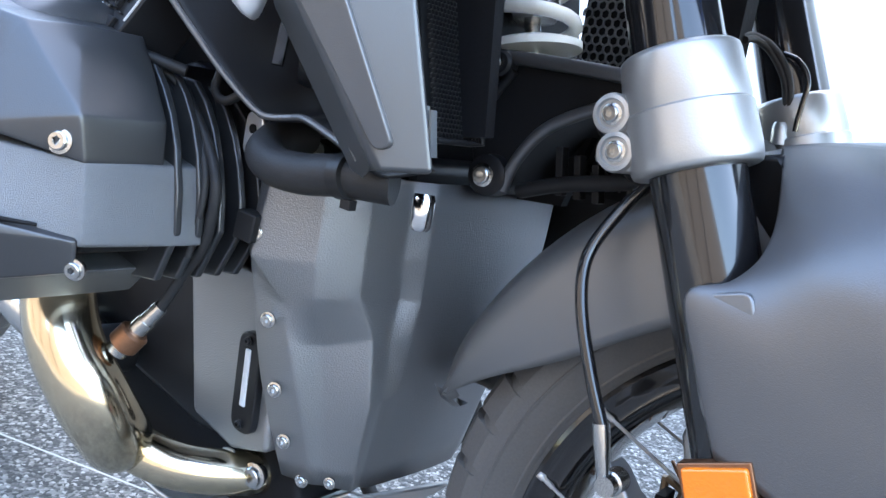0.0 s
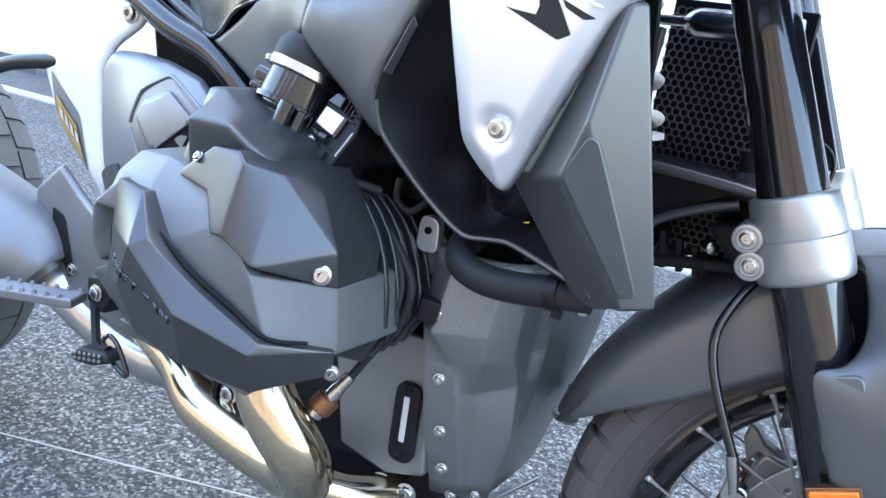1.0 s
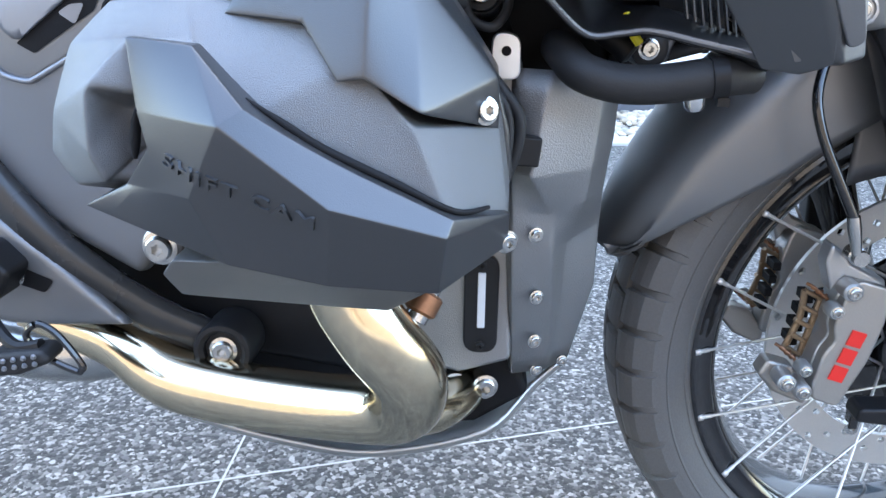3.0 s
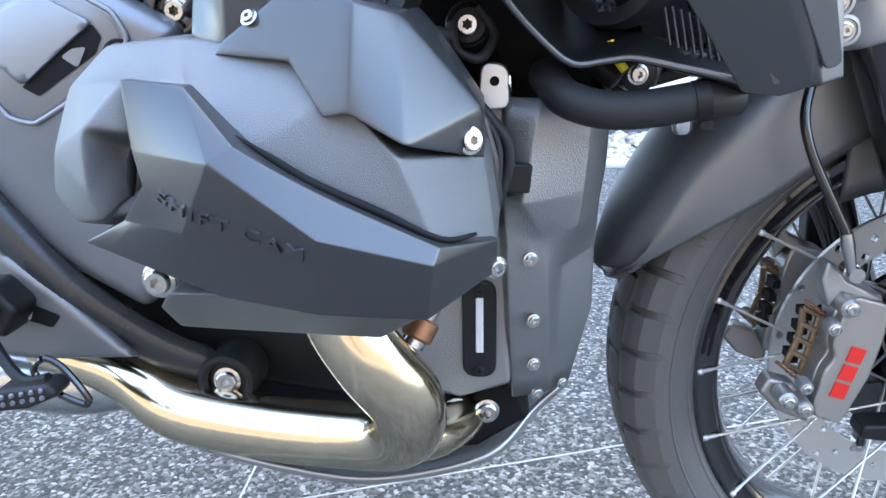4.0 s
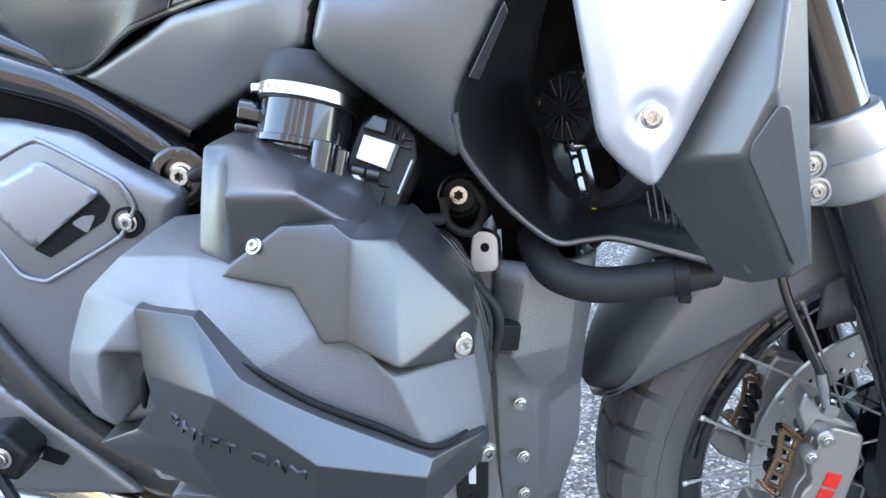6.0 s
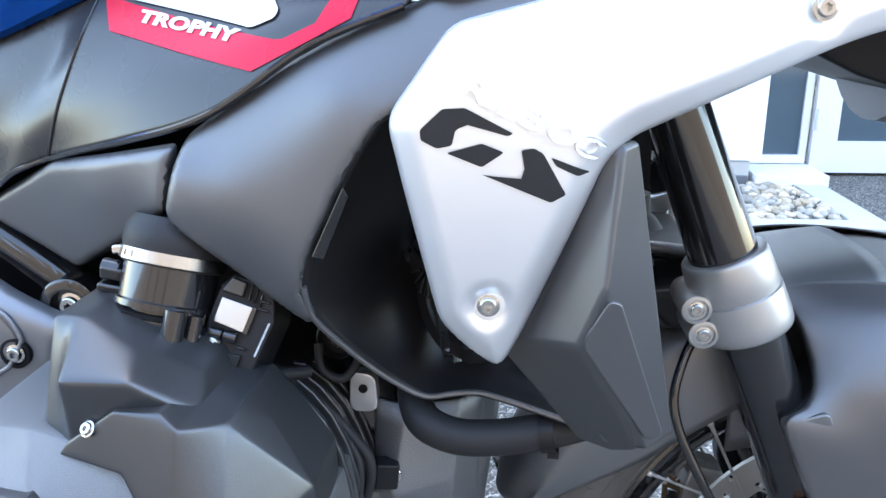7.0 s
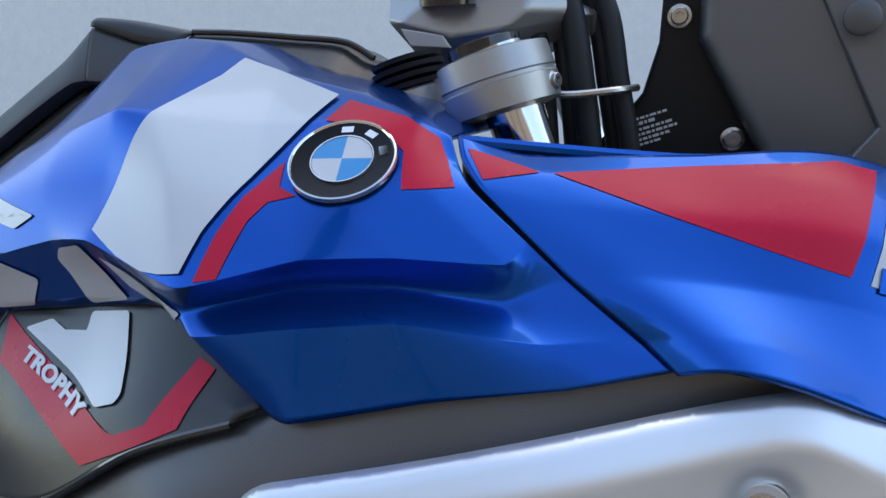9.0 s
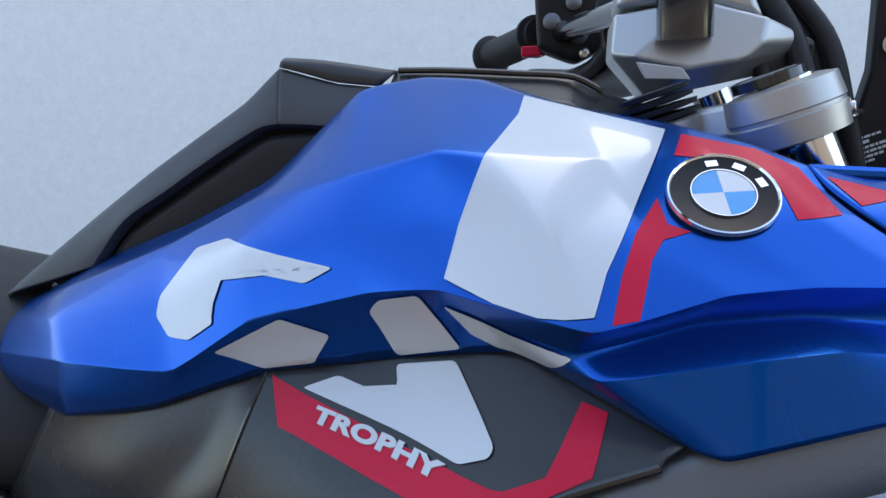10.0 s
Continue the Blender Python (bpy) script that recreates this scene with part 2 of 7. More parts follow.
def hermite(pts, per, tight=None, closed=False):
    """A curve through pts, per steps from one to the next. tight: how hard the curve bends at each, 0 soft to 1 sharp."""
    pts = [Vector(p) for p in pts]
    n = len(pts)
    tight = tight or [0.0] * n
    tan = []
    for i in range(n):
        if closed:
            a, b = pts[i - 1], pts[(i + 1) % n]
        else:
            a, b = pts[max(i - 1, 0)], pts[min(i + 1, n - 1)]
        tan.append((b - a) * 0.5 * (1 - tight[i]))
    out = []
    for i in range(n if closed else n - 1):
        j = (i + 1) % n
        d = (pts[j] - pts[i]).length
        ta, tb = tan[i].copy(), tan[j].copy()
        for v in (ta, tb):
            if v.length > d:
                v *= d / v.length
        for k in range(per):
            s = k / per
            h1, h2 = 2 * s**3 - 3 * s**2 + 1, -2 * s**3 + 3 * s**2
            h3, h4 = s**3 - 2 * s**2 + s, s**3 - s**2
            out.append(pts[i] * h1 + pts[j] * h2 + ta * h3 + tb * h4)
    if not closed:
        out.append(pts[-1])
    return out


def loft(columns, per_row=5, per_col=5, row_tight=None, col_tight=None):
    """A smooth sheet through columns of points: returns verts, faces."""
    dense = [hermite(c, per_row, row_tight) for c in columns]
    rows = [hermite([c[r] for c in dense], per_col, col_tight) for r in range(len(dense[0]))]
    nr, nc = len(rows), len(rows[0])
    verts = [p for r in rows for p in r]
    faces = [(r * nc + c, r * nc + c + 1, (r + 1) * nc + c + 1, (r + 1) * nc + c) for r in range(nr - 1) for c in range(nc - 1)]
    return verts, faces


def faced(verts, faces, way=(0, -1, 0)):
    """The faces turned so that the sheet as a whole looks along way."""
    way = Vector(way)
    total = 0.0
    for f in faces:
        a, b, c = (Vector(verts[i]) for i in f[:3])
        total += (b - a).cross(c - a).dot(way)
    return faces if total > 0 else [f[::-1] for f in faces]


def sheet(name, columns, mat, parent, label="", thick=0.003, flip=(0, -1, 0), per_row=5, per_col=5, row_tight=None, col_tight=None):
    v, f = loft(columns, per_row, per_col, row_tight, col_tight)
    bm = cage(v, faced(v, f, flip))
    return part(name, bm, mat, parent, label, thick=thick)


def sweep(points, radius, segs=12, per=6, tight=None, closed=False, flat=1.0):
    """A tube along a smooth line; radius is a number, or one for each point."""
    n = len(points)
    radii = radius if isinstance(radius, (list, tuple)) else [radius] * n
    path = hermite(points, per, tight, closed)
    m = len(path)
    bm = bmesh.new()
    rings = []
    up = None
    for i, p in enumerate(path):
        a, b = path[max(i - 1, 0)], path[min(i + 1, m - 1)]
        d = (b - a).normalized()
        if up is None:
            up = d.cross(Vector((0.3, 0.9, 0.31))).normalized()
        up = (up - d * up.dot(d)).normalized()
        side = d.cross(up)
        u = i / per
        k = min(int(u), n - 2)
        r = radii[k] + (radii[k + 1] - radii[k]) * (u - k)
        rings.append([bm.verts.new(p + (up * math.cos(w) * flat + side * math.sin(w)) * r) for w in [2 * math.pi * s / segs for s in range(segs)]])
    for i in range(m - 1):
        for s in range(segs):
            q = (s + 1) % segs
            bm.faces.new((rings[i][s], rings[i][q], rings[i + 1][q], rings[i + 1][s]))
    bm.faces.new(rings[0][::-1])
    bm.faces.new(rings[-1])
    bmesh.ops.recalc_face_normals(bm, faces=bm.faces)
    return bm


def lathe(profile, origin, axis, segs=32, closed=False):
    """A turned body: profile of (along the axis, radius)."""
    z = Vector(axis).normalized()
    x = z.orthogonal().normalized()
    y = z.cross(x)
    o = Vector(origin)
    bm = bmesh.new()
    rings = []
    for h, r in profile:
        if r < 1e-6:
            rings.append([bm.verts.new(o + z * h)])
        else:
            rings.append([bm.verts.new(o + z * h + (x * math.cos(w) + y * math.sin(w)) * r) for w in [2 * math.pi * s / segs for s in range(segs)]])
    pairs = list(zip(rings, rings[1:])) + ([(rings[-1], rings[0])] if closed else [])
    for a, b in pairs:
        for s in range(segs):
            q = (s + 1) % segs
            f = [a[s % len(a)], a[q % len(a)], b[q % len(b)], b[s % len(b)]]
            f = list(dict.fromkeys(f))
            if len(f) > 2:
                bm.faces.new(f)
    if not closed:
        for r, rev in ((rings[0], True), (rings[-1], False)):
            if len(r) > 2:
                bm.faces.new(r[::-1] if rev else r)
    bmesh.ops.recalc_face_normals(bm, faces=bm.faces)
    return bm


def box(lo, hi):
    bm = bmesh.new()
    bmesh.ops.create_cube(bm, size=1.0)
    for v in bm.verts:
        v.co = Vector([lo[i] + (v.co[i] + 0.5) * (hi[i] - lo[i]) for i in range(3)])
    return bm


def bar(a, b, w, h, up=(0, 0, 1)):
    """A straight bar of cross-section w by h from a to b."""
    a, b = Vector(a), Vector(b)
    d = (b - a).normalized()
    s = d.cross(Vector(up)).normalized()
    u = s.cross(d)
    bm = bmesh.new()
    vs = []
    for p in (a, b):
        for i, j in ((-1, -1), (1, -1), (1, 1), (-1, 1)):
            vs.append(bm.verts.new(p + s * i * w / 2 + u * j * h / 2))
    for f in ((3, 2, 1, 0), (4, 5, 6, 7), (0, 1, 5, 4), (1, 2, 6, 5), (2, 3, 7, 6), (3, 0, 4, 7)):
        bm.faces.new([vs[i] for i in f])
    bmesh.ops.recalc_face_normals(bm, faces=bm.faces)
    return bm


def merge(bms):
    out = bmesh.new()
    for b in bms:
        me = bpy.data.meshes.new("tmp")
        b.to_mesh(me)
        b.free()
        out.from_mesh(me)
        bpy.data.meshes.remove(me)
    return out


bolt_meshes = {}


def bolt_mesh(r, mat):
    """A flanged screw with a star socket, pointing along +z."""
    key = (r, mat.name)
    if key not in bolt_meshes:
        h = r * 0.62
        bm = lathe([(-r * 0.8, r * 0.9), (0, r * 1.25), (r * 0.16, r * 1.25), (r * 0.24, r * 0.95), (h, r * 0.92), (h + r * 0.1, r * 0.8), (h + r * 0.1, r * 0.52)], (0, 0, 0), (0, 0, 1), 20)
        star = [bm.verts.new((r * (0.5 if k % 2 else 0.36) * math.cos(math.pi * k / 6), r * (0.5 if k % 2 else 0.36) * math.sin(math.pi * k / 6), h + r * 0.1)) for k in range(12)]
        deep = [bm.verts.new((v.co.x, v.co.y, r * 0.1)) for v in star]
        for f in [f for f in bm.faces if len(f.verts) == 20 and f.calc_center_median().z > h]:
            bmesh.ops.delete(bm, geom=[f], context="FACES_ONLY")
        for k in range(12):
            bm.faces.new((star[k], star[(k + 1) % 12], deep[(k + 1) % 12], deep[k]))
        bm.faces.new(deep)
        ring = bm.verts.new((0, 0, h + r * 0.1))
        bm.verts.remove(ring)
        top = [v for v in bm.verts if abs(v.co.z - h - r * 0.1) < 1e-7 and abs(v.co.xy.length - r * 0.52) < 1e-6]
        top.sort(key=lambda v: math.atan2(v.co.y, v.co.x))
        star.sort(key=lambda v: math.atan2(v.co.y, v.co.x))
        i = j = 0
        for _ in range(32):
            ai, bj = (i + 1) / 20, (j + 1) / 12
            if ai <= bj:
                f = (top[i % 20], top[(i + 1) % 20], star[j % 12])
                i += 1
            else:
                f = (top[i % 20], star[(j + 1) % 12], star[j % 12])
                j += 1
            try:
                bm.faces.new(f)
            except ValueError:
                pass
        bmesh.ops.recalc_face_normals(bm, faces=bm.faces)
        me = bpy.data.meshes.new("bolt")
        bm.to_mesh(me)
        bm.free()
        for p in me.polygons:
            p.use_smooth = True
        me.set_sharp_from_angle(angle=radians(35))
        me.materials.append(mat)
        bolt_meshes[key] = me
    return bolt_meshes[key]


def bolt(place, out=(0, -1, 0), r=0.006, mat=None, parent=None, name="bolt"):
    ob = new(name, bolt_mesh(r, mat or STEEL))
    ob.matrix_world = Matrix.Translation(place) @ Vector(out).to_track_quat("Z", "Y").to_matrix().to_4x4()
    if parent:
        ob.parent = parent
    return ob


def filled(outline, step):
    """A flat polygon (x, z) cut fine enough to be laid over a curved surface."""
    bm = bmesh.new()
    f = bm.faces.new([bm.verts.new((x, 0, z)) for x, z in outline])
    bmesh.ops.triangulate(bm, faces=[f])
    for _ in range(7):
        long = [e for e in bm.edges if e.calc_length() > step]
        if not long:
            break
        bmesh.ops.subdivide_edges(bm, edges=long, cuts=1)
        bmesh.ops.triangulate(bm, faces=[f for f in bm.faces if len(f.verts) > 3])
    return bm


def rounded(outline, r, steps=4):
    """The outline with its corners rounded."""
    out = []
    n = len(outline)
    for i in range(n):
        p, a, b = Vector(outline[i]), Vector(outline[i - 1]), Vector(outline[(i + 1) % n])
        da, db = (a - p), (b - p)
        k = min(r, da.length * 0.45, db.length * 0.45)
        s, e = p + da.normalized() * k, p + db.normalized() * k
        for j in range(steps + 1):
            u = j / steps
            out.append(s * (1 - u) ** 2 + p * 2 * u * (1 - u) + e * u * u)
    return out


def laid(name, outline, tree, mat, parent, lift=0.0007, step=0.008, r=0.0, label="", start=-0.6, thick=0.0):
    """A film laid over a surface seen along +y."""
    if r:
        outline = [(p.x, p.y) for p in rounded(outline, r)]
    bm = filled(outline, step)
    for v in bm.verts:
        hit, nor, _, _ = tree.ray_cast(Vector((v.co.x, start, v.co.z)), Vector((0, 1, 0)))
        if hit is None:
            hit, nor, _, _ = tree.find_nearest(Vector((v.co.x, -0.25, v.co.z)))
        if nor.y > 0:
            nor = -nor
        v.co = hit + nor * lift
    for f in bm.faces:
        f.normal_update()
    bmesh.ops.recalc_face_normals(bm, faces=bm.faces)
    if sum(f.normal.y for f in bm.faces) > 0:
        bmesh.ops.reverse_faces(bm, faces=bm.faces)
    return part(name, bm, mat, parent, label, thick=thick)


def text_mesh(text, size, depth, shear, space, bold=0.018):
    cu = bpy.data.curves.new("letter", "FONT")
    cu.body, cu.size, cu.extrude, cu.shear, cu.space_character = text, size, depth, shear, space
    cu.offset = size * bold
    tmp = new("tmp", cu)
    bpy.context.view_layer.update()
    me = bpy.data.meshes.new_from_object(tmp.evaluated_get(bpy.context.evaluated_depsgraph_get()))
    bpy.data.objects.remove(tmp)
    bpy.data.curves.remove(cu)
    return me


def lettering(text, size, mat, parent, m, depth=0.0006, name="letter", shear=0.0, space=1.0, bold=0.018):
    """A word as meshes, a letter each, x to the right and y up in m's plane."""
    out = []
    for k, ch in enumerate(text):
        if ch == " ":
            continue
        me = text_mesh(ch, size, depth, shear, space, bold)
        run = text_mesh(text[:k + 1], size, depth, shear, space, bold)
        shift = max(v.co.x for v in run.vertices) - max(v.co.x for v in me.vertices)
        bpy.data.meshes.remove(run)
        me.transform(m @ Matrix.Translation((shift, 0, 0)))
        me.materials.clear()
        me.materials.append(mat)
        ob = new(name, me)
        ob.parent = parent
        out.append(ob)
    return out


def word(text, mat, parent, a, b, up, height, tree, name="letter", shear=0.0, space=1.0, bold=0.03, lift=0.0012, relief=0.0002):
    """A word from a to b, stretched to fit, and laid on a surface seen along +y."""
    a, b = Vector(a), Vector(b)
    size = height / 0.69
    me = text_mesh(text, size, relief, shear, space, bold)
    wide = max(v.co.x for v in me.vertices)
    bpy.data.meshes.remove(me)
    m = plane_matrix(a, b - a, Vector(up)) @ Matrix.Diagonal(((b - a).length / wide, 1, 1, 1))
    obs = lettering(text, size, mat, parent, m, relief, name, shear, space, bold)
    out = m.to_3x3().col[2].normalized()
    for ob in obs:
        for v in ob.data.vertices:
            h = (v.co - a).dot(out)
            hit, nor, _i, _d = tree.ray_cast(Vector((v.co.x, -0.7, v.co.z)), Vector((0, 1, 0)))
            if hit is None:
                hit, nor, _i, _d = tree.find_nearest(v.co)
            nor = -nor if nor.y > 0 else nor
            v.co = hit + nor * (lift + (relief if h * out.y < 0 else -relief))
    return obs


def plane_matrix(origin, right, up):
    x = Vector(right).normalized()
    y = (Vector(up) - x * Vector(up).dot(x)).normalized()
    z = x.cross(y)
    m = Matrix((x, y, z)).transposed().to_4x4()
    m.translation = origin
    return m


def rbf(points):
    """A smooth height y over (x, z) through the given points."""
    p = np.array(points, float)
    xy, h = p[:, [0, 2]], p[:, 1]
    k = lambda d: d ** 2 * np.log(d + 1e-9)
    n = len(p)
    m = np.zeros((n + 3, n + 3))
    m[:n, :n] = k(np.linalg.norm(xy[:, None] - xy[None], axis=2)) + np.eye(n) * 2e-4
    m[:n, n], m[:n, n + 1:] = 1, xy
    m[n, :n], m[n + 1:, :n] = 1, xy.T
    w = np.linalg.lstsq(m, np.r_[h, 0, 0, 0], rcond=None)[0]

    def height(q):
        q = np.atleast_2d(np.asarray(q, float))
        return k(np.linalg.norm(q[:, None] - xy[None], axis=2)) @ w[:n] + w[n] + q @ w[n + 1:]
    return height


def panel(name, rim, inner, mat, parent, label="", r=0.0, roll=0.006, depth=0.006, step=0.0048, thick=0.003, bumps=(), chamfer=0.0):
    """A smooth moulded panel: its rim and a few points inside, with edges that roll back. bumps: (x, z, radius, out) dishes or bosses.
    Returns the object and a tree to lay films on."""
    height = rbf(list(rim) + list(inner))
    outline = [(p[0], p[2]) for p in rim]
    if r:
        outline = [(p.x, p.y) for p in rounded(outline, r)]
    bm = bmesh.new()
    f = bm.faces.new([bm.verts.new((x, 0, z)) for x, z in outline])
    bmesh.ops.triangulate(bm, faces=[f], quad_method="BEAUTY", ngon_method="BEAUTY")
    for _ in range(8):
        long = [e for e in bm.edges if e.calc_length() > step]
        if not long:
            break
        bmesh.ops.subdivide_edges(bm, edges=long, cuts=1)
        bmesh.ops.triangulate(bm, faces=[f for f in bm.faces if len(f.verts) > 3])
        for _k in range(2):
            bmesh.ops.beautify_fill(bm, faces=bm.faces[:], edges=bm.edges[:])
            bmesh.ops.smooth_vert(bm, verts=[v for v in bm.verts if not v.is_boundary], factor=0.5, use_axis_x=True, use_axis_y=False, use_axis_z=True)
    q = np.array([(v.co.x, v.co.z) for v in bm.verts])
    y = height(q)
    a = np.array(outline)
    b = np.roll(a, -1, axis=0)
    ab = b - a
    t = np.clip(((q[:, None] - a) * ab).sum(2) / (ab ** 2).sum(1), 0, 1)
    d = np.linalg.norm(q[:, None] - (a + ab * t[..., None]), axis=2).min(1)
    if roll:
        u = np.clip(1 - d / roll, 0, 1)
        y = y + depth * (1 - np.sqrt(1 - u ** 2 * 0.999))
    if chamfer:
        w = np.clip((chamfer - d) / 0.0035, -1, 1)
        soft = np.where(np.abs(w) < 1, (w + 1) ** 2 / 4 * 0.0035, np.maximum(chamfer - d, 0))
        y = y + soft * 0.62
    for bx, bz, br, out in bumps:
        e = np.hypot(q[:, 0] - bx, q[:, 1] - bz) / br
        y = y - out * np.where(e < 1, (1 + np.cos(np.pi * np.clip(e, 0, 1))) / 2, 0)
    for v, h in zip(bm.verts, y):
        v.co.y = h
    bmesh.ops.recalc_face_normals(bm, faces=bm.faces)
    if sum(f.normal.y for f in bm.faces) > 0:
        bmesh.ops.reverse_faces(bm, faces=bm.faces)
    tree = bvht.BVHTree.FromBMesh(bm)
    return part(name, bm, mat, parent, label, thick=thick), tree


# ---- setting ----
def setting(name, bm, mat, label, category, **kw):
    return tagged(part(name, bm, mat, None, **kw), label, category, kind="structure")


ground = setting("ground", box((-60, -60, -0.3), (60, 60, -0.004)), AGGREGATE, "grey exposed-aggregate concrete paving", "ground", smooth=False)
WALL_Y = 3.35

# ---- motorcycle ----
bike = tagged(new("motorcycle"), "blue, silver and black adventure motorcycle parked on paving", "motorcycle")

# fork legs: the line of each leg, and the clamps on it
FD = Vector((0.371, 0.0, -0.928))


def fork_point(z, y=-0.125):
    return Vector((-0.154 + (0.69 - z) * 0.40, y, z))


for side in (-1, 1):
    y = 0.125 * side
    a, b = fork_point(0.985, y), fork_point(0.30, y)
    ln = (b - a).length
    part("fork_tube", lathe([(0, 0.0245), (0.14, 0.0245), (0.19, 0.025), (0.24, 0.026), (0.28, 0.0268), (0.32, 0.0275), (0.36, 0.0275), (0.42, 0.0275), (0.5, 0.0275), (0.6, 0.0275), (ln, 0.0275)], a, FD, 40), GLOSS_BLACK, bike, "gloss black fork tube")
    a = fork_point(1.075, y + 0.005)
    part("inner_tube", lathe([(0, 0.0175), (0.12, 0.0175)], a, FD, 32), CHROME, bike, "polished steel inner fork tube")
    c = fork_point(0.707, y)
    clamp = part("fork_clamp", lathe([(0.0, 0.0285), (0.0002, 0.0322), (0.0014, 0.0337), (0.0040, 0.0343), (0.0310, 0.0360), (0.0326, 0.0354), (0.0335, 0.0354), (0.0348, 0.0367), (0.0574, 0.0376), (0.0660, 0.0372), (0.0688, 0.0362), (0.0698, 0.0345), (0.0700, 0.0285)], c, FD, 56), ALLOY, bike, "bare cast alloy fork clamp")
    for k, (px, pz) in enumerate(((-0.183, 0.667), (-0.176, 0.646))):
        yy = -0.150 * 1 if side < 0 else 0.10
        lug = part("clamp_lug", lathe([(0, 0.012), (0.003, 0.0125), (0.046, 0.0125), (0.0485, 0.0115), (0.049, 0.009), (0.047, 0.0082)], (px, yy + 0.047, pz), (0, -1, 0), 32), ALLOY, clamp)
        part("lug_neck", bar((px, yy + 0.022, pz), tuple(fork_point(pz, yy + 0.022)), 0.040, 0.022, (0, 0, 1)), ALLOY, clamp, bevel=0.004)
        if side < 0:
            bolt((px, yy + 0.0005, pz), (0, -1, 0), 0.0052, STEEL, clamp)

# head cover of the right cylinder
A = [(-0.711, -0.33, 0.564), (-0.702, -0.338, 0.59), (-0.687, -0.338, 0.628), (-0.662, -0.335, 0.652), (-0.615, -0.345, 0.656), (-0.545, -0.36, 0.648), (-0.52, -0.374, 0.628),
     (-0.49, -0.38, 0.594), (-0.445, -0.325, 0.586), (-0.437, -0.328, 0.530), (-0.468, -0.376, 0.540), (-0.573, -0.388, 0.596), (-0.600, -0.376, 0.634), (-0.635, -0.374, 0.637),
     (-0.657, -0.386, 0.612), (-0.640, -0.356, 0.572), (-0.690, -0.345, 0.548), (-0.628, -0.376, 0.606), (-0.655, -0.378, 0.558), (-0.648, -0.362, 0.600), (-0.631, -0.358, 0.597), (-0.660, -0.384, 0.575)]
head = part("head_cover", moulded(skirted(A, [(3, 4, 12, 13, 2), (4, 5, 6, 11, 12), (6, 7, 10, 11), (7, 8, 9, 10), (2, 13, 14, 1), (1, 14, 21), (1, 21, 18, 16, 0), (13, 12, 11, 17), (13, 17, 14), (14, 17, 20, 19), (14, 19, 21), (19, 20, 15), (21, 19, 15, 18), (17, 11, 10, 15, 20), (18, 15, 10, 9, 16)],
                           [0, 1, 2, 3, 4, 5, 6, 7, 8, 9, 16], -0.24, 0.02), 0.0036), COVER_ROUGH, bike, "textured dark grey cylinder head cover", sub=2)
G = [(-0.635, -0.379, 0.636), (-0.599, -0.384, 0.633), (-0.569, -0.404, 0.605), (-0.534, -0.399, 0.581), (-0.468, -0.386, 0.547), (-0.437, -0.334, 0.536), (-0.438, -0.332, 0.515),
     (-0.476, -0.382, 0.503), (-0.533, -0.398, 0.512), (-0.585, -0.398, 0.522), (-0.672, -0.372, 0.545), (-0.643, -0.380, 0.560), (-0.624, -0.392, 0.582), (-0.630, -0.387, 0.600),
     (-0.580, -0.413, 0.598), (-0.528, -0.414, 0.559), (-0.471, -0.394, 0.539), (-0.600, -0.405, 0.560)]
guard = part("cover_guard", moulded(skirted(G, [(0, 1, 14, 13), (1, 2, 14), (2, 3, 15, 14), (3, 4, 16, 15), (13, 14, 17, 12), (14, 15, 8, 17), (17, 8, 9), (15, 16, 7, 8), (4, 5, 16), (16, 5, 6, 7), (12, 17, 11), (17, 9, 10, 11)],
                            [0, 1, 2, 3, 4, 5, 6, 7, 8, 9, 10, 11, 12, 13], -0.33, 0.0), 0.0034), COVER_PAINT, bike, "satin black plastic guard on the cylinder head", sub=2)
C = [(-0.637, -0.366, 0.503), (-0.622, -0.385, 0.519), (-0.585, -0.395, 0.523), (-0.533, -0.395, 0.513), (-0.477, -0.378, 0.504), (-0.507, -0.35, 0.477), (-0.635, -0.345, 0.481)]
part("cover_base", moulded(skirted(C, [(0, 1, 2, 3, 4, 5, 6)], [0, 1, 2, 3, 4, 5, 6], -0.25), 0.0034), COVER_ROUGH, bike, sub=2)
U = [(-0.612, -0.312, 0.716), (-0.590, -0.312, 0.717), (-0.585, -0.36, 0.696), (-0.541, -0.36, 0.696), (-0.53, -0.357, 0.688), (-0.506, -0.345, 0.668), (-0.612, -0.338, 0.655),
     (-0.584, -0.352, 0.642), (-0.55, -0.354, 0.662), (-0.550, -0.330, 0.703), (-0.514, -0.316, 0.684)]
part("cover_tower", moulded(skirted(U, [(0, 1, 2, 7, 6), (1, 9, 3, 2), (9, 10, 5, 4, 3), (2, 3, 4, 5, 8, 7)], [0, 1, 9, 10, 5, 8, 7, 6], -0.25), 0.0050), COVER_PAINT, bike, sub=2)
N = [(-0.592, -0.357, 0.646), (-0.586, -0.357, 0.654), (-0.553, -0.359, 0.678), (-0.522, -0.364, 0.680), (-0.511, -0.370, 0.673), (-0.490, -0.350, 0.667), (-0.487, -0.32, 0.670), (-0.472, -0.32, 0.653),
     (-0.446, -0.330, 0.614), (-0.445, -0.326, 0.583), (-0.486, -0.383, 0.600), (-0.514, -0.386, 0.618), (-0.528, -0.383, 0.615), (-0.547, -0.370, 0.643)]
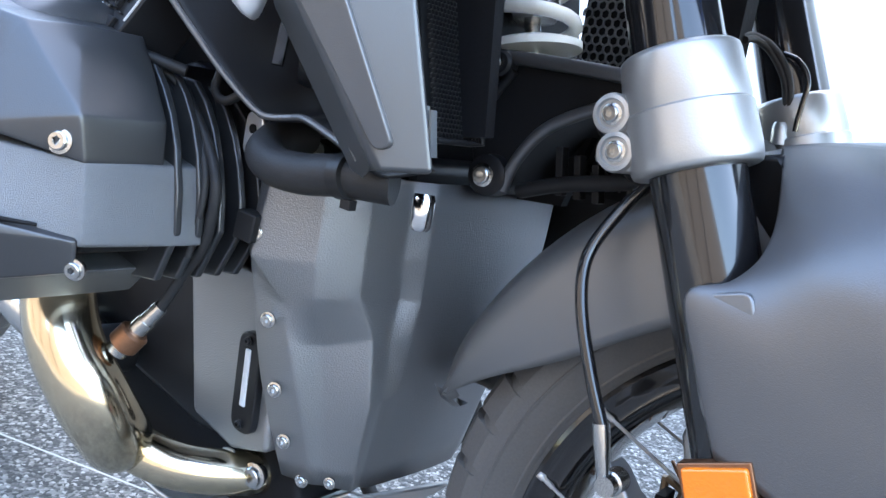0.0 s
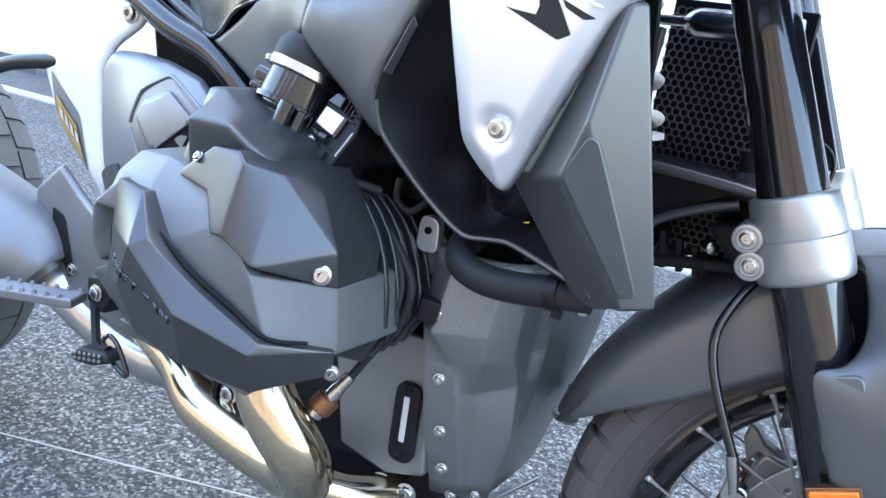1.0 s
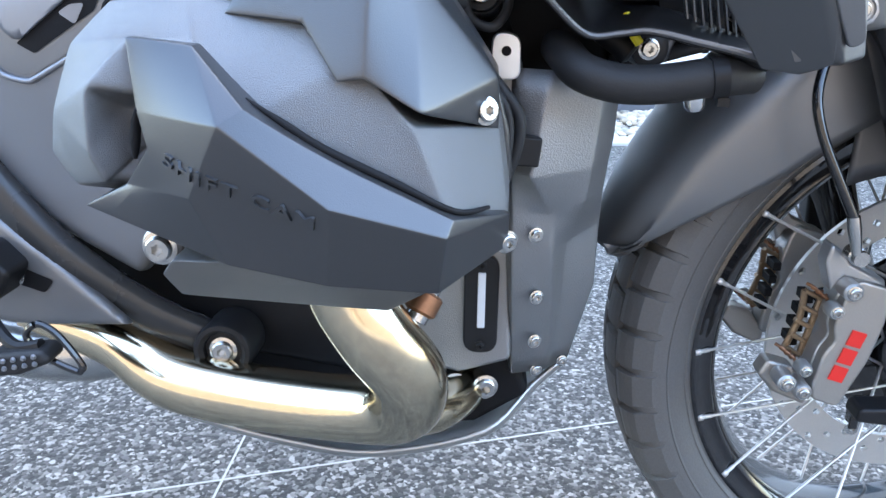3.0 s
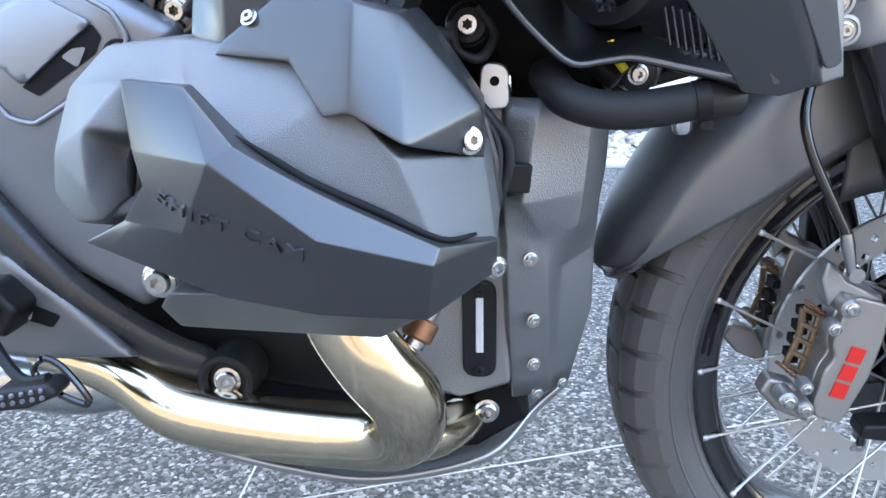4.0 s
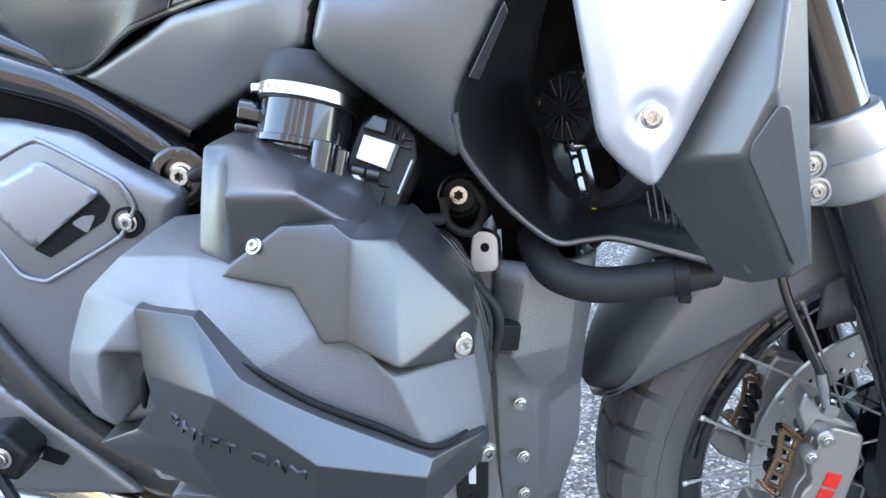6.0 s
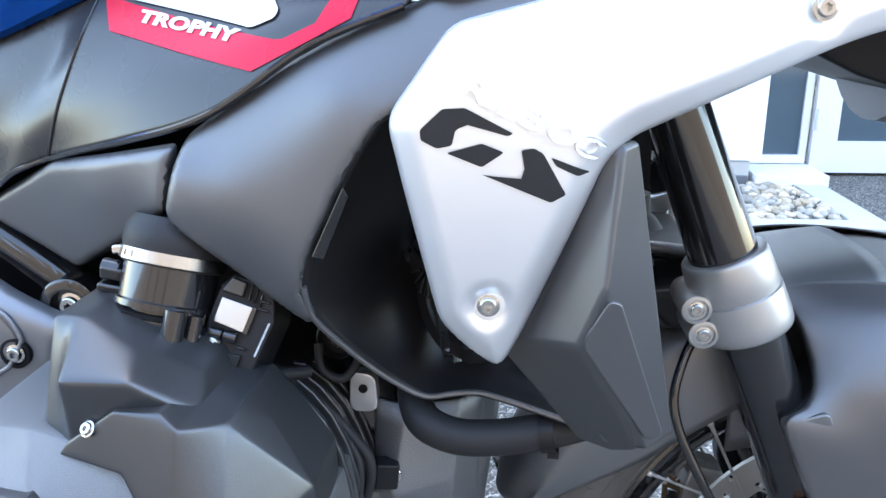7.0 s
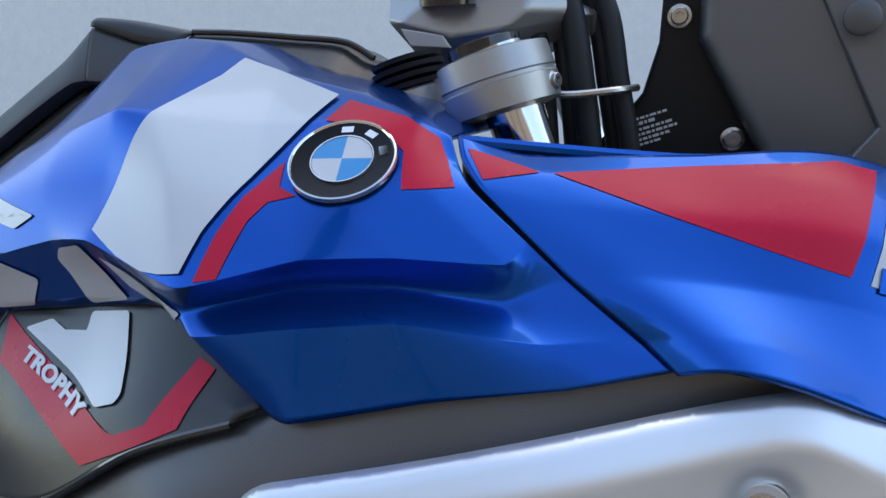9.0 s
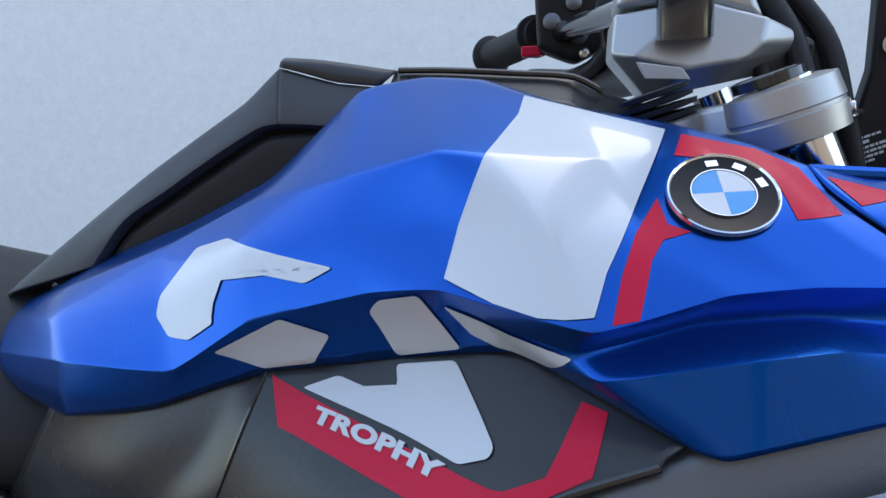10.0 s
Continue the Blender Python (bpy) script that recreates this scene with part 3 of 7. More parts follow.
cap = part("cover_cap", moulded(skirted(N, [(0, 1, 2, 13), (2, 3, 4, 13), (13, 4, 11, 12), (4, 5, 10, 11), (5, 6, 7), (5, 7, 8), (5, 8, 10), (8, 9, 10)], list(range(14)), -0.27), 0.0030), COVER_PAINT, bike, "satin grey faceted cylinder head cap", sub=2)
bolt((-0.4535, -0.338, 0.596), (0.55, -0.82, 0.15), 0.0065, STEEL, cap)
bolt((-0.569, -0.3585, 0.6655), (-0.3, -0.75, 0.6), 0.0040, STEEL, cap)
bolt((-0.4385, -0.330, 0.517), (0.5, -0.86, -0.1), 0.0058, STEEL, guard)
part("boss", lathe([(0, 0.012), (0.03, 0.012), (0.032, 0.009)], (-0.645, -0.31, 0.511), (0, -1, 0), 24), ALLOY, head, "bare alloy screw boss")
bolt((-0.645, -0.342, 0.511), (0, -1, 0), 0.0085, STEEL, head)
bpy.context.view_layer.update()
smooth_guard = guard.evaluated_get(bpy.context.evaluated_depsgraph_get()).data
guard_tree = bvht.BVHTree.FromPolygons([v.co.copy() for v in smooth_guard.vertices], [list(p.vertices) for p in smooth_guard.polygons])


def on_guard(x, z):
    return guard_tree.ray_cast(Vector((x, -0.6, z)), Vector((0, 1, 0)))[0]


ga, gb, gu = on_guard(-0.614, 0.5755), on_guard(-0.536, 0.5475), on_guard(-0.571, 0.568) - on_guard(-0.5725, 0.558)
word("SHIFT CAM", COVER_PAINT, guard, ga, gb, gu, 0.0068, guard_tree, shear=-0.1, space=1.15, bold=0.012, lift=0.0006, relief=0.0009)
# black cords that draw the shaded gaps along the guard's edge
part("gap", sweep([(-0.5720, -0.3900, 0.6080), (-0.553, -0.3905, 0.5955), (-0.534, -0.3890, 0.5830), (-0.50, -0.3830, 0.5655), (-0.468, -0.3770, 0.5490), (-0.450, -0.350, 0.5440)], [0.0008, 0.0024, 0.0027, 0.0025, 0.0018, 0.0012], 10), DEEP_BLACK, guard, "black cord standing for the shaded gap between guard and cover")
part("gap", sweep([(-0.6295, -0.3865, 0.601), (-0.6320, -0.3830, 0.594), (-0.6345, -0.3810, 0.583), (-0.6360, -0.3800, 0.574)], [0.0010, 0.0026, 0.0026, 0.0010], 10), DEEP_BLACK, guard, "black cord standing for the shaded gap between guard and cover")

# fins of the cylinder
for k in range(5):
    y = -0.264 + 0.0170 * k
    q, w = 0.0012 * k, 0.004 * k
    o = [(-0.515, 0.655 - w), (-0.482, 0.652 - w), (-0.468 + q, 0.638 - w), (-0.455 + q, 0.620 - w), (-0.445 + q, 0.598 - w), (-0.438 + q, 0.570 - w * 0.6), (-0.435 + q, 0.540), (-0.455, 0.50), (-0.53, 0.49)]
    part("cooling_fin", slab([(x, y, z) for x, z in o], 0.006), COVER_PAINT, bike, bevel=0.0018, segs=2)
part("cylinder", slab([(x, -0.315, z) for x, z in [(-0.52, 0.655), (-0.48, 0.635), (-0.458, 0.58), (-0.465, 0.52), (-0.6, 0.49), (-0.69, 0.55), (-0.66, 0.63)]], 0.22), SATIN_BLACK, bike, bevel=0.004)

# engine casing behind
part("engine_block", slab([(x, -0.145, z) for x, z in [(-0.86, 0.60), (-0.62, 0.66), (-0.43, 0.60), (-0.425, 0.37), (-0.47, 0.33), (-0.55, 0.32), (-0.80, 0.36)]], 0.29), SATIN_BLACK, bike, "black engine casing", bevel=0.01)
# near-black filler added for the unlit space above the engine
part("dark_filler", slab([(x, -0.12, z) for x, z in [(-0.88, 0.60), (-0.92, 0.80), (-0.62, 0.88), (-0.40, 0.90), (-0.36, 0.70), (-0.45, 0.60)]], 0.24), DEEP_BLACK, bike, bevel=0.01)

# front engine cover: a faceted nose with a screwed flange
FE = [
    [(-0.438, -0.176, 0.604), (-0.438, -0.178, 0.530), (-0.436, -0.172, 0.495), (-0.434, -0.166, 0.460), (-0.432, -0.156, 0.410), (-0.428, -0.130, 0.332)],
    [(-0.433, -0.196, 0.604), (-0.434, -0.200, 0.530), (-0.431, -0.195, 0.495), (-0.430, -0.189, 0.460), (-0.428, -0.178, 0.410), (-0.424, -0.148, 0.330)],
    [(-0.406, -0.206, 0.604), (-0.419, -0.212, 0.526), (-0.401, -0.188, 0.492), (-0.397, -0.182, 0.460), (-0.393, -0.168, 0.410), (-0.392, -0.140, 0.332)],
    [(-0.366, -0.194, 0.604), (-0.371, -0.189, 0.530), (-0.374, -0.184, 0.502), (-0.384, -0.158, 0.460), (-0.384, -0.150, 0.410), (-0.388, -0.134, 0.332)],
    [(-0.349, -0.162, 0.600), (-0.354, -0.157, 0.530), (-0.356, -0.154, 0.506), (-0.354, -0.134, 0.470), (-0.353, -0.127, 0.410), (-0.370, -0.114, 0.328)],
    [(-0.349, -0.120, 0.596), (-0.351, -0.118, 0.535), (-0.357, -0.108, 0.500), (-0.355, -0.114, 0.470), (-0.355, -0.110, 0.415), (-0.378, -0.098, 0.324)],
    [(-0.340, -0.100, 0.596), (-0.342, -0.098, 0.535), (-0.346, -0.092, 0.500), (-0.348, -0.094, 0.470), (-0.353, -0.092, 0.415), (-0.379, -0.084, 0.318)],
    [(-0.334, 0.005, 0.596), (-0.336, 0.005, 0.535), (-0.339, 0.004, 0.500), (-0.341, 0.002, 0.470), (-0.350, -0.002, 0.415), (-0.377, -0.006, 0.314)],
    [(-0.328, 0.055, 0.596), (-0.330, 0.055, 0.535), (-0.336, 0.053, 0.500), (-0.340, 0.050, 0.470), (-0.350, 0.043, 0.420), (-0.378, 0.035, 0.314)],
    [(-0.345, 0.085, 0.594), (-0.350, 0.085, 0.535), (-0.354, 0.083, 0.500), (-0.358, 0.080, 0.470), (-0.368, 0.074, 0.420), (-0.390, 0.065, 0.316)],
    [(-0.43, 0.16, 0.594), (-0.43, 0.16, 0.535), (-0.43, 0.155, 0.500), (-0.43, 0.150, 0.470), (-0.43, 0.140, 0.425), (-0.43, 0.130, 0.33)],
]
fv = [p for c in FE for p in c]
ff = [(i * 6 + j, i * 6 + j + 1, i * 6 + 7 + j, i * 6 + 6 + j) for i in range(10) for j in range(5)]
fcov = part("front_engine_cover", moulded(cage(fv, faced(fv, ff, (0.6, -0.8, 0))), 0.0030), ENGINE_PAINT, bike, "textured black front engine cover", thick=0.004, sub=2)
for p, r in (((-0.4115, -0.192, 0.476), 0.0050), ((-0.4075, -0.180, 0.4185), 0.0050), ((-0.4060, -0.165, 0.3715), 0.0050), ((-0.4015, -0.143, 0.3325), 0.0048), ((-0.378, -0.134, 0.338), 0.0042)):
    bolt(p, (0.35, -0.93, 0.0), r, STEEL, fcov)
# raised marks cast into the nose
for k in range(3):
    y0 = -0.062 + 0.0215 * k
    part("cast_mark", slab([(-0.3415 + 0.0005 * k, y0, 0.5505), (-0.3415 + 0.0005 * k, y0 + 0.0175, 0.5505), (-0.3425 + 0.0005 * k, y0 + 0.0175, 0.5370), (-0.3425 + 0.0005 * k, y0, 0.5370)], 0.004, (-1, 0, 0)), ENGINE_PAINT, fcov, bevel=0.0008)
bolt((-0.4175, -0.207, 0.5435), (0.45, -0.89, 0.0), 0.0060, STEEL, fcov)
part("sensor_plug", bar((-0.432, -0.212, 0.548), (-0.414, -0.208, 0.546), 0.016, 0.022), SATIN_BLACK, bike, bevel=0.002)
part("lower_bracket", slab([(-0.391, 0.10, 0.592), (-0.255, 0.10, 0.640), (-0.246, 0.10, 0.600), (-0.335, 0.10, 0.548), (-0.356, 0.10, 0.510)], 0.03), SATIN_BLACK, bike, "black lower bracket", bevel=0.006)
# timing case with its level window, between the cylinder and the cover
case = part("timing_case", slab([(x, -0.166, z) for x, z in [(-0.56, 0.50), (-0.43, 0.50), (-0.425, 0.352), (-0.47, 0.338), (-0.53, 0.35)]], 0.06), ENGINE_PAINT, bike, "black cast timing case", bevel=0.005)
part("window_frame", slab([(p.x, -0.173, p.y) for p in rounded([(-0.467, 0.450), (-0.438, 0.450), (-0.438, 0.362), (-0.467, 0.362)], 0.013, 5)], 0.02), SATIN_BLACK, case, bevel=0.002)
part("level_glass", slab([(-0.4555, -0.1745, 0.436), (-0.4490, -0.1745, 0.436), (-0.4490, -0.1745, 0.386), (-0.4555, -0.1745, 0.386)], 0.01), PALE_PRINT, case, "pale oil level window", bevel=0.001)
for z in (0.443, 0.370):
    bolt((-0.4525, -0.1745, z), (0, -1, 0), 0.0035, SATIN_BLACK, case)
bolt((-0.447, -0.155, 0.320), (0.2, -0.97, 0), 0.0095, STEEL, case)
bolt((-0.474, -0.164, 0.3235), (0.25, -0.96, 0.1), 0.0105, ALLOY, case)
part("lug", slab([(p.x, -0.204, p.y) for p in rounded([(-0.452, 0.596), (-0.429, 0.596), (-0.430, 0.628), (-0.450, 0.630)], 0.009, 5)], 0.012), SILVER, bike, "bare alloy mounting lug", bevel=0.0015)
# black disc on the lug's face, painted for the dark inside its hole
part("lug_hole_shade", lathe([(0, 0.0035), (0.004, 0.0035)], (-0.4400, -0.2055, 0.6165), (0, 1, 0), 16), DEEP_BLACK, bike)
part("lug_post", slab([(x, -0.190, z) for x, z in [(-0.462, 0.57), (-0.424, 0.57), (-0.428, 0.612), (-0.452, 0.612)]], 0.05), ENGINE_PAINT, bike, bevel=0.006)

# exhaust
part("exhaust_header", sweep([(-0.552, -0.285, 0.50), (-0.545, -0.287, 0.465), (-0.525, -0.288, 0.432), (-0.503, -0.275, 0.393), (-0.512, -0.248, 0.352), (-0.56, -0.225, 0.335), (-0.64, -0.205, 0.330), (-0.715, -0.19, 0.337), (-0.77, -0.17, 0.362), (-0.85, -0.15, 0.375)],
                             [0.027, 0.027, 0.0275, 0.028, 0.028, 0.0275, 0.0275, 0.0275, 0.026, 0.026], 28), EXHAUST, bike, "polished, straw-tinted steel exhaust header")
part("cross_pipe", sweep([(-0.53, -0.235, 0.34), (-0.49, -0.20, 0.322), (-0.46, -0.13, 0.312), (-0.45, 0.0, 0.31)], 0.020, 20), EXHAUST, bike, "straw-tinted steel cross pipe")
part("silencer_pipe", sweep([(-0.74, -0.15, 0.355), (-0.82, -0.16, 0.345), (-0.92, -0.16, 0.36), (-1.02, -0.17, 0.41)], 0.030, 24), STEEL, bike)
part("muffler", sweep([(-1.00, -0.175, 0.41), (-1.03, -0.178, 0.43), (-1.10, -0.185, 0.45), (-1.40, -0.20, 0.52)], [0.05, 0.066, 0.072, 0.075], 28, flat=0.8), GREY_PLASTIC, bike, "dark grey muffler")
sensor = part("lambda_sensor", lathe([(0, 0.009), (0.012, 0.009), (0.012, 0.0115), (0.020, 0.0115), (0.020, 0.0075), (0.034, 0.0075), (0.034, 0.0065), (0.050, 0.006)], (-0.500, -0.262, 0.432), (0.40, 0.38, 0.72), 6 * 3), STEEL, bike, "steel lambda sensor with a copper sleeve")
part("sleeve", lathe([(0, 0.0100), (0.002, 0.0122), (0.015, 0.0122), (0.017, 0.0100)], (-0.4975, -0.2596, 0.4365), (0.40, 0.38, 0.72), 18), COPPER, sensor, "heat-tinted copper sleeve")
part("sensor_cable", sweep([(-0.478, -0.242, 0.47), (-0.458, -0.236, 0.505), (-0.440, -0.236, 0.528), (-0.430, -0.238, 0.56), (-0.431, -0.238, 0.578), (-0.441, -0.236, 0.592), (-0.456, -0.236, 0.610), (-0.476, -0.240, 0.634)], 0.0042, 10), RUBBER, bike)
part("wiring_sleeve", sweep([(-0.500, -0.27, 0.660), (-0.482, -0.246, 0.642), (-0.465, -0.240, 0.620), (-0.449, -0.240, 0.598), (-0.438, -0.242, 0.578), (-0.437, -0.244, 0.555), (-0.443, -0.246, 0.52)], 0.0030, 10), RUBBER, bike)

# hose
hose = part("coolant_hose", sweep([(-0.402, -0.185, 0.618), (-0.399, -0.212, 0.615), (-0.389, -0.232, 0.606), (-0.366, -0.240, 0.600), (-0.338, -0.240, 0.600), (-0.304, -0.238, 0.605), (-0.275, -0.225, 0.606)], 0.0132, 24, per=8), RUBBER, bike, "matt black rubber coolant hose")
part("hose_clip", lathe([(0, 0.0142), (0.010, 0.0142)], (-0.306, -0.239, 0.6045), (1, 0, 0.15), 28), SATIN_BLACK, hose)
part("clip_screw", bar((-0.300, -0.240, 0.5895), (-0.292, -0.240, 0.5890), 0.006, 0.006), SATIN_BLACK, hose)

# bash plate
BP = [[(-0.715, -0.165, 0.283), (-0.715, -0.16, 0.276), (-0.715, 0.0, 0.274)], [(-0.63, -0.172, 0.266), (-0.63, -0.165, 0.257), (-0.63, 0, 0.25)], [(-0.545, -0.172, 0.257), (-0.545, -0.165, 0.248), (-0.545, 0, 0.24)],
      [(-0.445, -0.160, 0.276), (-0.442, -0.150, 0.267), (-0.43, 0, 0.25)], [(-0.402, -0.120, 0.303), (-0.396, -0.110, 0.296), (-0.38, 0, 0.28)], [(-0.378, -0.108, 0.320), (-0.372, -0.098, 0.315), (-0.35, 0, 0.31)]]
# sump block, near-black to put shade over the bash plate's inside
part("sump", slab([(x, -0.140, z) for x, z in [(-0.71, 0.345), (-0.42, 0.345), (-0.405, 0.305), (-0.455, 0.272), (-0.55, 0.262), (-0.70, 0.282)]], 0.28), DEEP_BLACK, bike, "near-black engine sump added for the shade over the bash plate", bevel=0.008)
sheet("bash_plate", BP, ALLOY, bike, "bare aluminium bash plate", flip=(0, 0, -1), thick=0.004)

# silver side panel
SR = [(-0.362, -0.322, 0.888), (-0.398, -0.326, 0.838), (-0.390, -0.324, 0.80), (-0.371, -0.314, 0.714), (-0.354, -0.311, 0.696), (-0.334, -0.308, 0.681), (-0.322, -0.308, 0.704), (-0.276, -0.310, 0.812), (-0.262, -0.308, 0.826),
      (-0.230, -0.304, 0.840), (-0.137, -0.275, 0.876), (-0.070, -0.262, 0.895), (-0.100, -0.258, 0.922), (-0.140, -0.266, 0.936), (-0.154, -0.269, 0.936), (-0.262, -0.304, 0.912)]
SI = [(-0.341, -0.3125, 0.729), (-0.30, -0.314, 0.80), (-0.25, -0.306, 0.87), (-0.159, -0.272, 0.893)]
silver, silver_tree = panel("side_panel", SR, SI, SILVER, bike, "brushed silver tank side panel", r=0.010, roll=0.005, depth=0.006, step=0.0030, chamfer=0.015, bumps=((-0.341, 0.729, 0.019, -0.0062), (-0.1590, 0.8935, 0.019, -0.0062)))
bolt((-0.341, -0.3095, 0.729), (0, -1, 0), 0.0055, STEEL, silver)
bolt((-0.1590, -0.2705, 0.8935), (0, -1, 0.1), 0.0055, STEEL, silver)

for x, y, z in ((-0.341, -0.3080, 0.729), (-0.159, -0.2688, 0.8935)):
    part("washer", lathe([(0, 0.0060), (0, 0.0100), (0.0014, 0.0096), (0.0014, 0.0060)], (x, y, z), (0, -1, 0.05), 36, closed=True), SILVER, silver)

# radiator shroud
shroud = part("radiator_shroud", skirted([(-0.268, -0.302, 0.822), (-0.324, -0.288, 0.698), (-0.259, -0.268, 0.609), (-0.240, -0.280, 0.617), (-0.217, -0.260, 0.620), (-0.257, -0.294, 0.825), (-0.275, -0.321, 0.745), (-0.288, -0.314, 0.705)],
                                [(0, 1, 7, 6), (1, 2, 3, 7), (7, 3, 6), (0, 6, 3, 4, 5)], [0, 1, 2, 3, 4, 5], (-0.022, 0.012, 0.0), -0.02), SHROUD, bike, "matt dark grey radiator shroud", bevel=0.004, segs=4, angle=8)
sq = [(-0.2725, 0.737), (-0.2655, 0.735), (-0.2290, 0.632), (-0.2395, 0.628), (-0.2850, 0.705), (-0.2850, 0.713)]
spt = [Vector((-0.275, -0.3215, 0.745)), Vector((-0.288, -0.3145, 0.705)), Vector((-0.240, -0.2805, 0.617))]
sn = (spt[1] - spt[0]).cross(spt[2] - spt[0])


def on_shroud(x, z):
    return (x, spt[0].y - (sn.x * (x - spt[0].x) + sn.z * (z - spt[0].z)) / sn.y - 0.0012, z)


part("shroud_insert", slab([on_shroud(p.x, p.y) for p in rounded(sq, 0.006)], 0.004), BLACK_PLASTIC, shroud, "black rubbery insert", bevel=0.0012)

# tank
T = {}
T[8] = [(-0.311, -0.188, 1.029), (-0.304, -0.200, 1.016), (-0.293, -0.213, 1.005), (-0.264, -0.225, 0.984), (-0.245, -0.232, 0.970), (-0.211, -0.245, 0.949), (-0.196, -0.254, 0.940)]
T[7] = [(-0.334, -0.180, 1.039), (-0.324, -0.203, 1.024), (-0.316, -0.222, 1.007), (-0.271, -0.238, 0.975), (-0.272, -0.236, 0.957), (-0.250, -0.255, 0.945), (-0.238, -0.262, 0.929)]
T[6] = [(-0.371, -0.165, 1.050), (-0.362, -0.195, 1.036), (-0.352, -0.235, 1.001), (-0.320, -0.250, 0.977), (-0.323, -0.238, 0.960), (-0.312, -0.265, 0.951), (-0.295, -0.270, 0.919)]
T[5] = [(-0.431, -0.145, 1.062), (-0.414, -0.195, 1.033), (-0.398, -0.235, 1.002), (-0.362, -0.260, 0.975), (-0.373, -0.243, 0.957), (-0.366, -0.268, 0.944), (-0.361, -0.275, 0.902)]
T[4] = [(-0.490, -0.118, 1.082), (-0.475, -0.206, 1.038), (-0.444, -0.240, 1.003), (-0.423, -0.268, 0.959), (-0.430, -0.253, 0.944), (-0.419, -0.263, 0.934), (-0.380, -0.268, 0.905)]
T[3] = [(-0.530, -0.102, 1.086), (-0.506, -0.202, 1.040), (-0.504, -0.215, 1.002), (-0.499, -0.239, 0.972), (-0.479, -0.232, 0.954), (-0.464, -0.228, 0.940), (-0.461, -0.225, 0.935)]
T[2] = [(-0.574, -0.102, 1.078), (-0.566, -0.176, 1.026), (-0.563, -0.200, 0.994), (-0.543, -0.220, 0.966), (-0.539, -0.210, 0.946), (-0.535, -0.205, 0.930), (-0.534, -0.200, 0.923)]
T[1] = [(-0.637, -0.110, 1.022), (-0.642, -0.140, 1.008), (-0.630, -0.180, 0.981), (-0.621, -0.202, 0.944), (-0.619, -0.195, 0.928), (-0.617, -0.190, 0.913), (-0.617, -0.185, 0.908)]
T[0] = [(-0.714, -0.090, 0.987), (-0.716, -0.120, 0.975), (-0.699, -0.160, 0.947), (-0.680, -0.192, 0.909), (-0.690, -0.185, 0.896), (-0.701, -0.178, 0.882), (-0.708, -0.172, 0.876)]
T[-1] = [(-0.841, -0.030, 0.945), (-0.806, -0.100, 0.943), (-0.799, -0.130, 0.927), (-0.772, -0.165, 0.905), (-0.769, -0.170, 0.883), (-0.773, -0.165, 0.869), (-0.777, -0.160, 0.864)]
T[-2] = [(-0.895, 0.00, 0.920), (-0.895, -0.04, 0.915), (-0.890, -0.07, 0.905), (-0.875, -0.10, 0.890), (-0.865, -0.11, 0.878), (-0.850, -0.115, 0.865), (-0.84, -0.115, 0.860)]
columns = []
for k in range(8, -3, -1):
    c = T[k]
    top = c[0]
    if k > 3:
        columns.append([(top[0] - 0.01, 0.06, top[2] - 0.012), (top[0], top[1] * 0.4, top[2] + 0.002)] + c)
    else:
        columns.append([(top[0], top[1] * 0.3, top[2] - 0.055), (top[0], top[1] + 0.012, top[2] - 0.003)] + c)
tv, tf = loft(columns, 9, 9, [0.3, 0.5, 0.85, 0.8, 0.1, 0.95, 0.3, 0.95, 0], [0.62] * 11)
tank_tree = bvht.BVHTree.FromPolygons(tv, tf)
tank = part("tank_cover", cage(tv, faced(tv, tf)), BLUE, bike, "glossy metallic blue tank cover with white and red graphics", thick=0.003)

# blue front cover
DF = [
    [(-0.309, -0.184, 1.029), (-0.303, -0.197, 1.019), (-0.288, -0.212, 1.005), (-0.243, -0.234, 0.971), (-0.209, -0.247, 0.949), (-0.194, -0.258, 0.939)],
    [(-0.272, -0.180, 1.020), (-0.262, -0.196, 1.012), (-0.250, -0.210, 1.000), (-0.212, -0.232, 0.973), (-0.185, -0.255, 0.955), (-0.172, -0.266, 0.946)],
    [(-0.200, -0.168, 1.021), (-0.196, -0.186, 1.010), (-0.188, -0.207, 0.996), (-0.168, -0.225, 0.970), (-0.155, -0.252, 0.952), (-0.148, -0.264, 0.942)],
    [(-0.123, -0.158, 1.022), (-0.123, -0.180, 1.010), (-0.122, -0.205, 0.990), (-0.118, -0.216, 0.962), (-0.113, -0.238, 0.938), (-0.110, -0.250, 0.926)],
    [(-0.04, -0.140, 0.985), (-0.04, -0.155, 0.972), (-0.04, -0.170, 0.955), (-0.035, -0.180, 0.93), (-0.03, -0.195, 0.905), (-0.03, -0.205, 0.89)],
    [(0.06, -0.10, 0.93), (0.06, -0.11, 0.92), (0.06, -0.12, 0.91), (0.06, -0.13, 0.89), (0.06, -0.14, 0.87), (0.06, -0.145, 0.86)],
]
dv, df = loft(DF, 7, 8, [0, 0.2, 0.5, 0.75, 0.85, 0])
front_tree = bvht.BVHTree.FromPolygons(dv, df)
ftank = part("front_tank_cover", cage(dv, faced(dv, df)), BLUE, bike, "glossy metallic blue front tank cover with a red flash", thick=0.003)
part("front_cover_edge", sweep([(-0.309, -0.182, 1.026), (-0.200, -0.160, 1.018), (-0.123, -0.150, 1.018), (-0.04, -0.132, 0.982)], 0.0035, 8), BLUE, ftank)

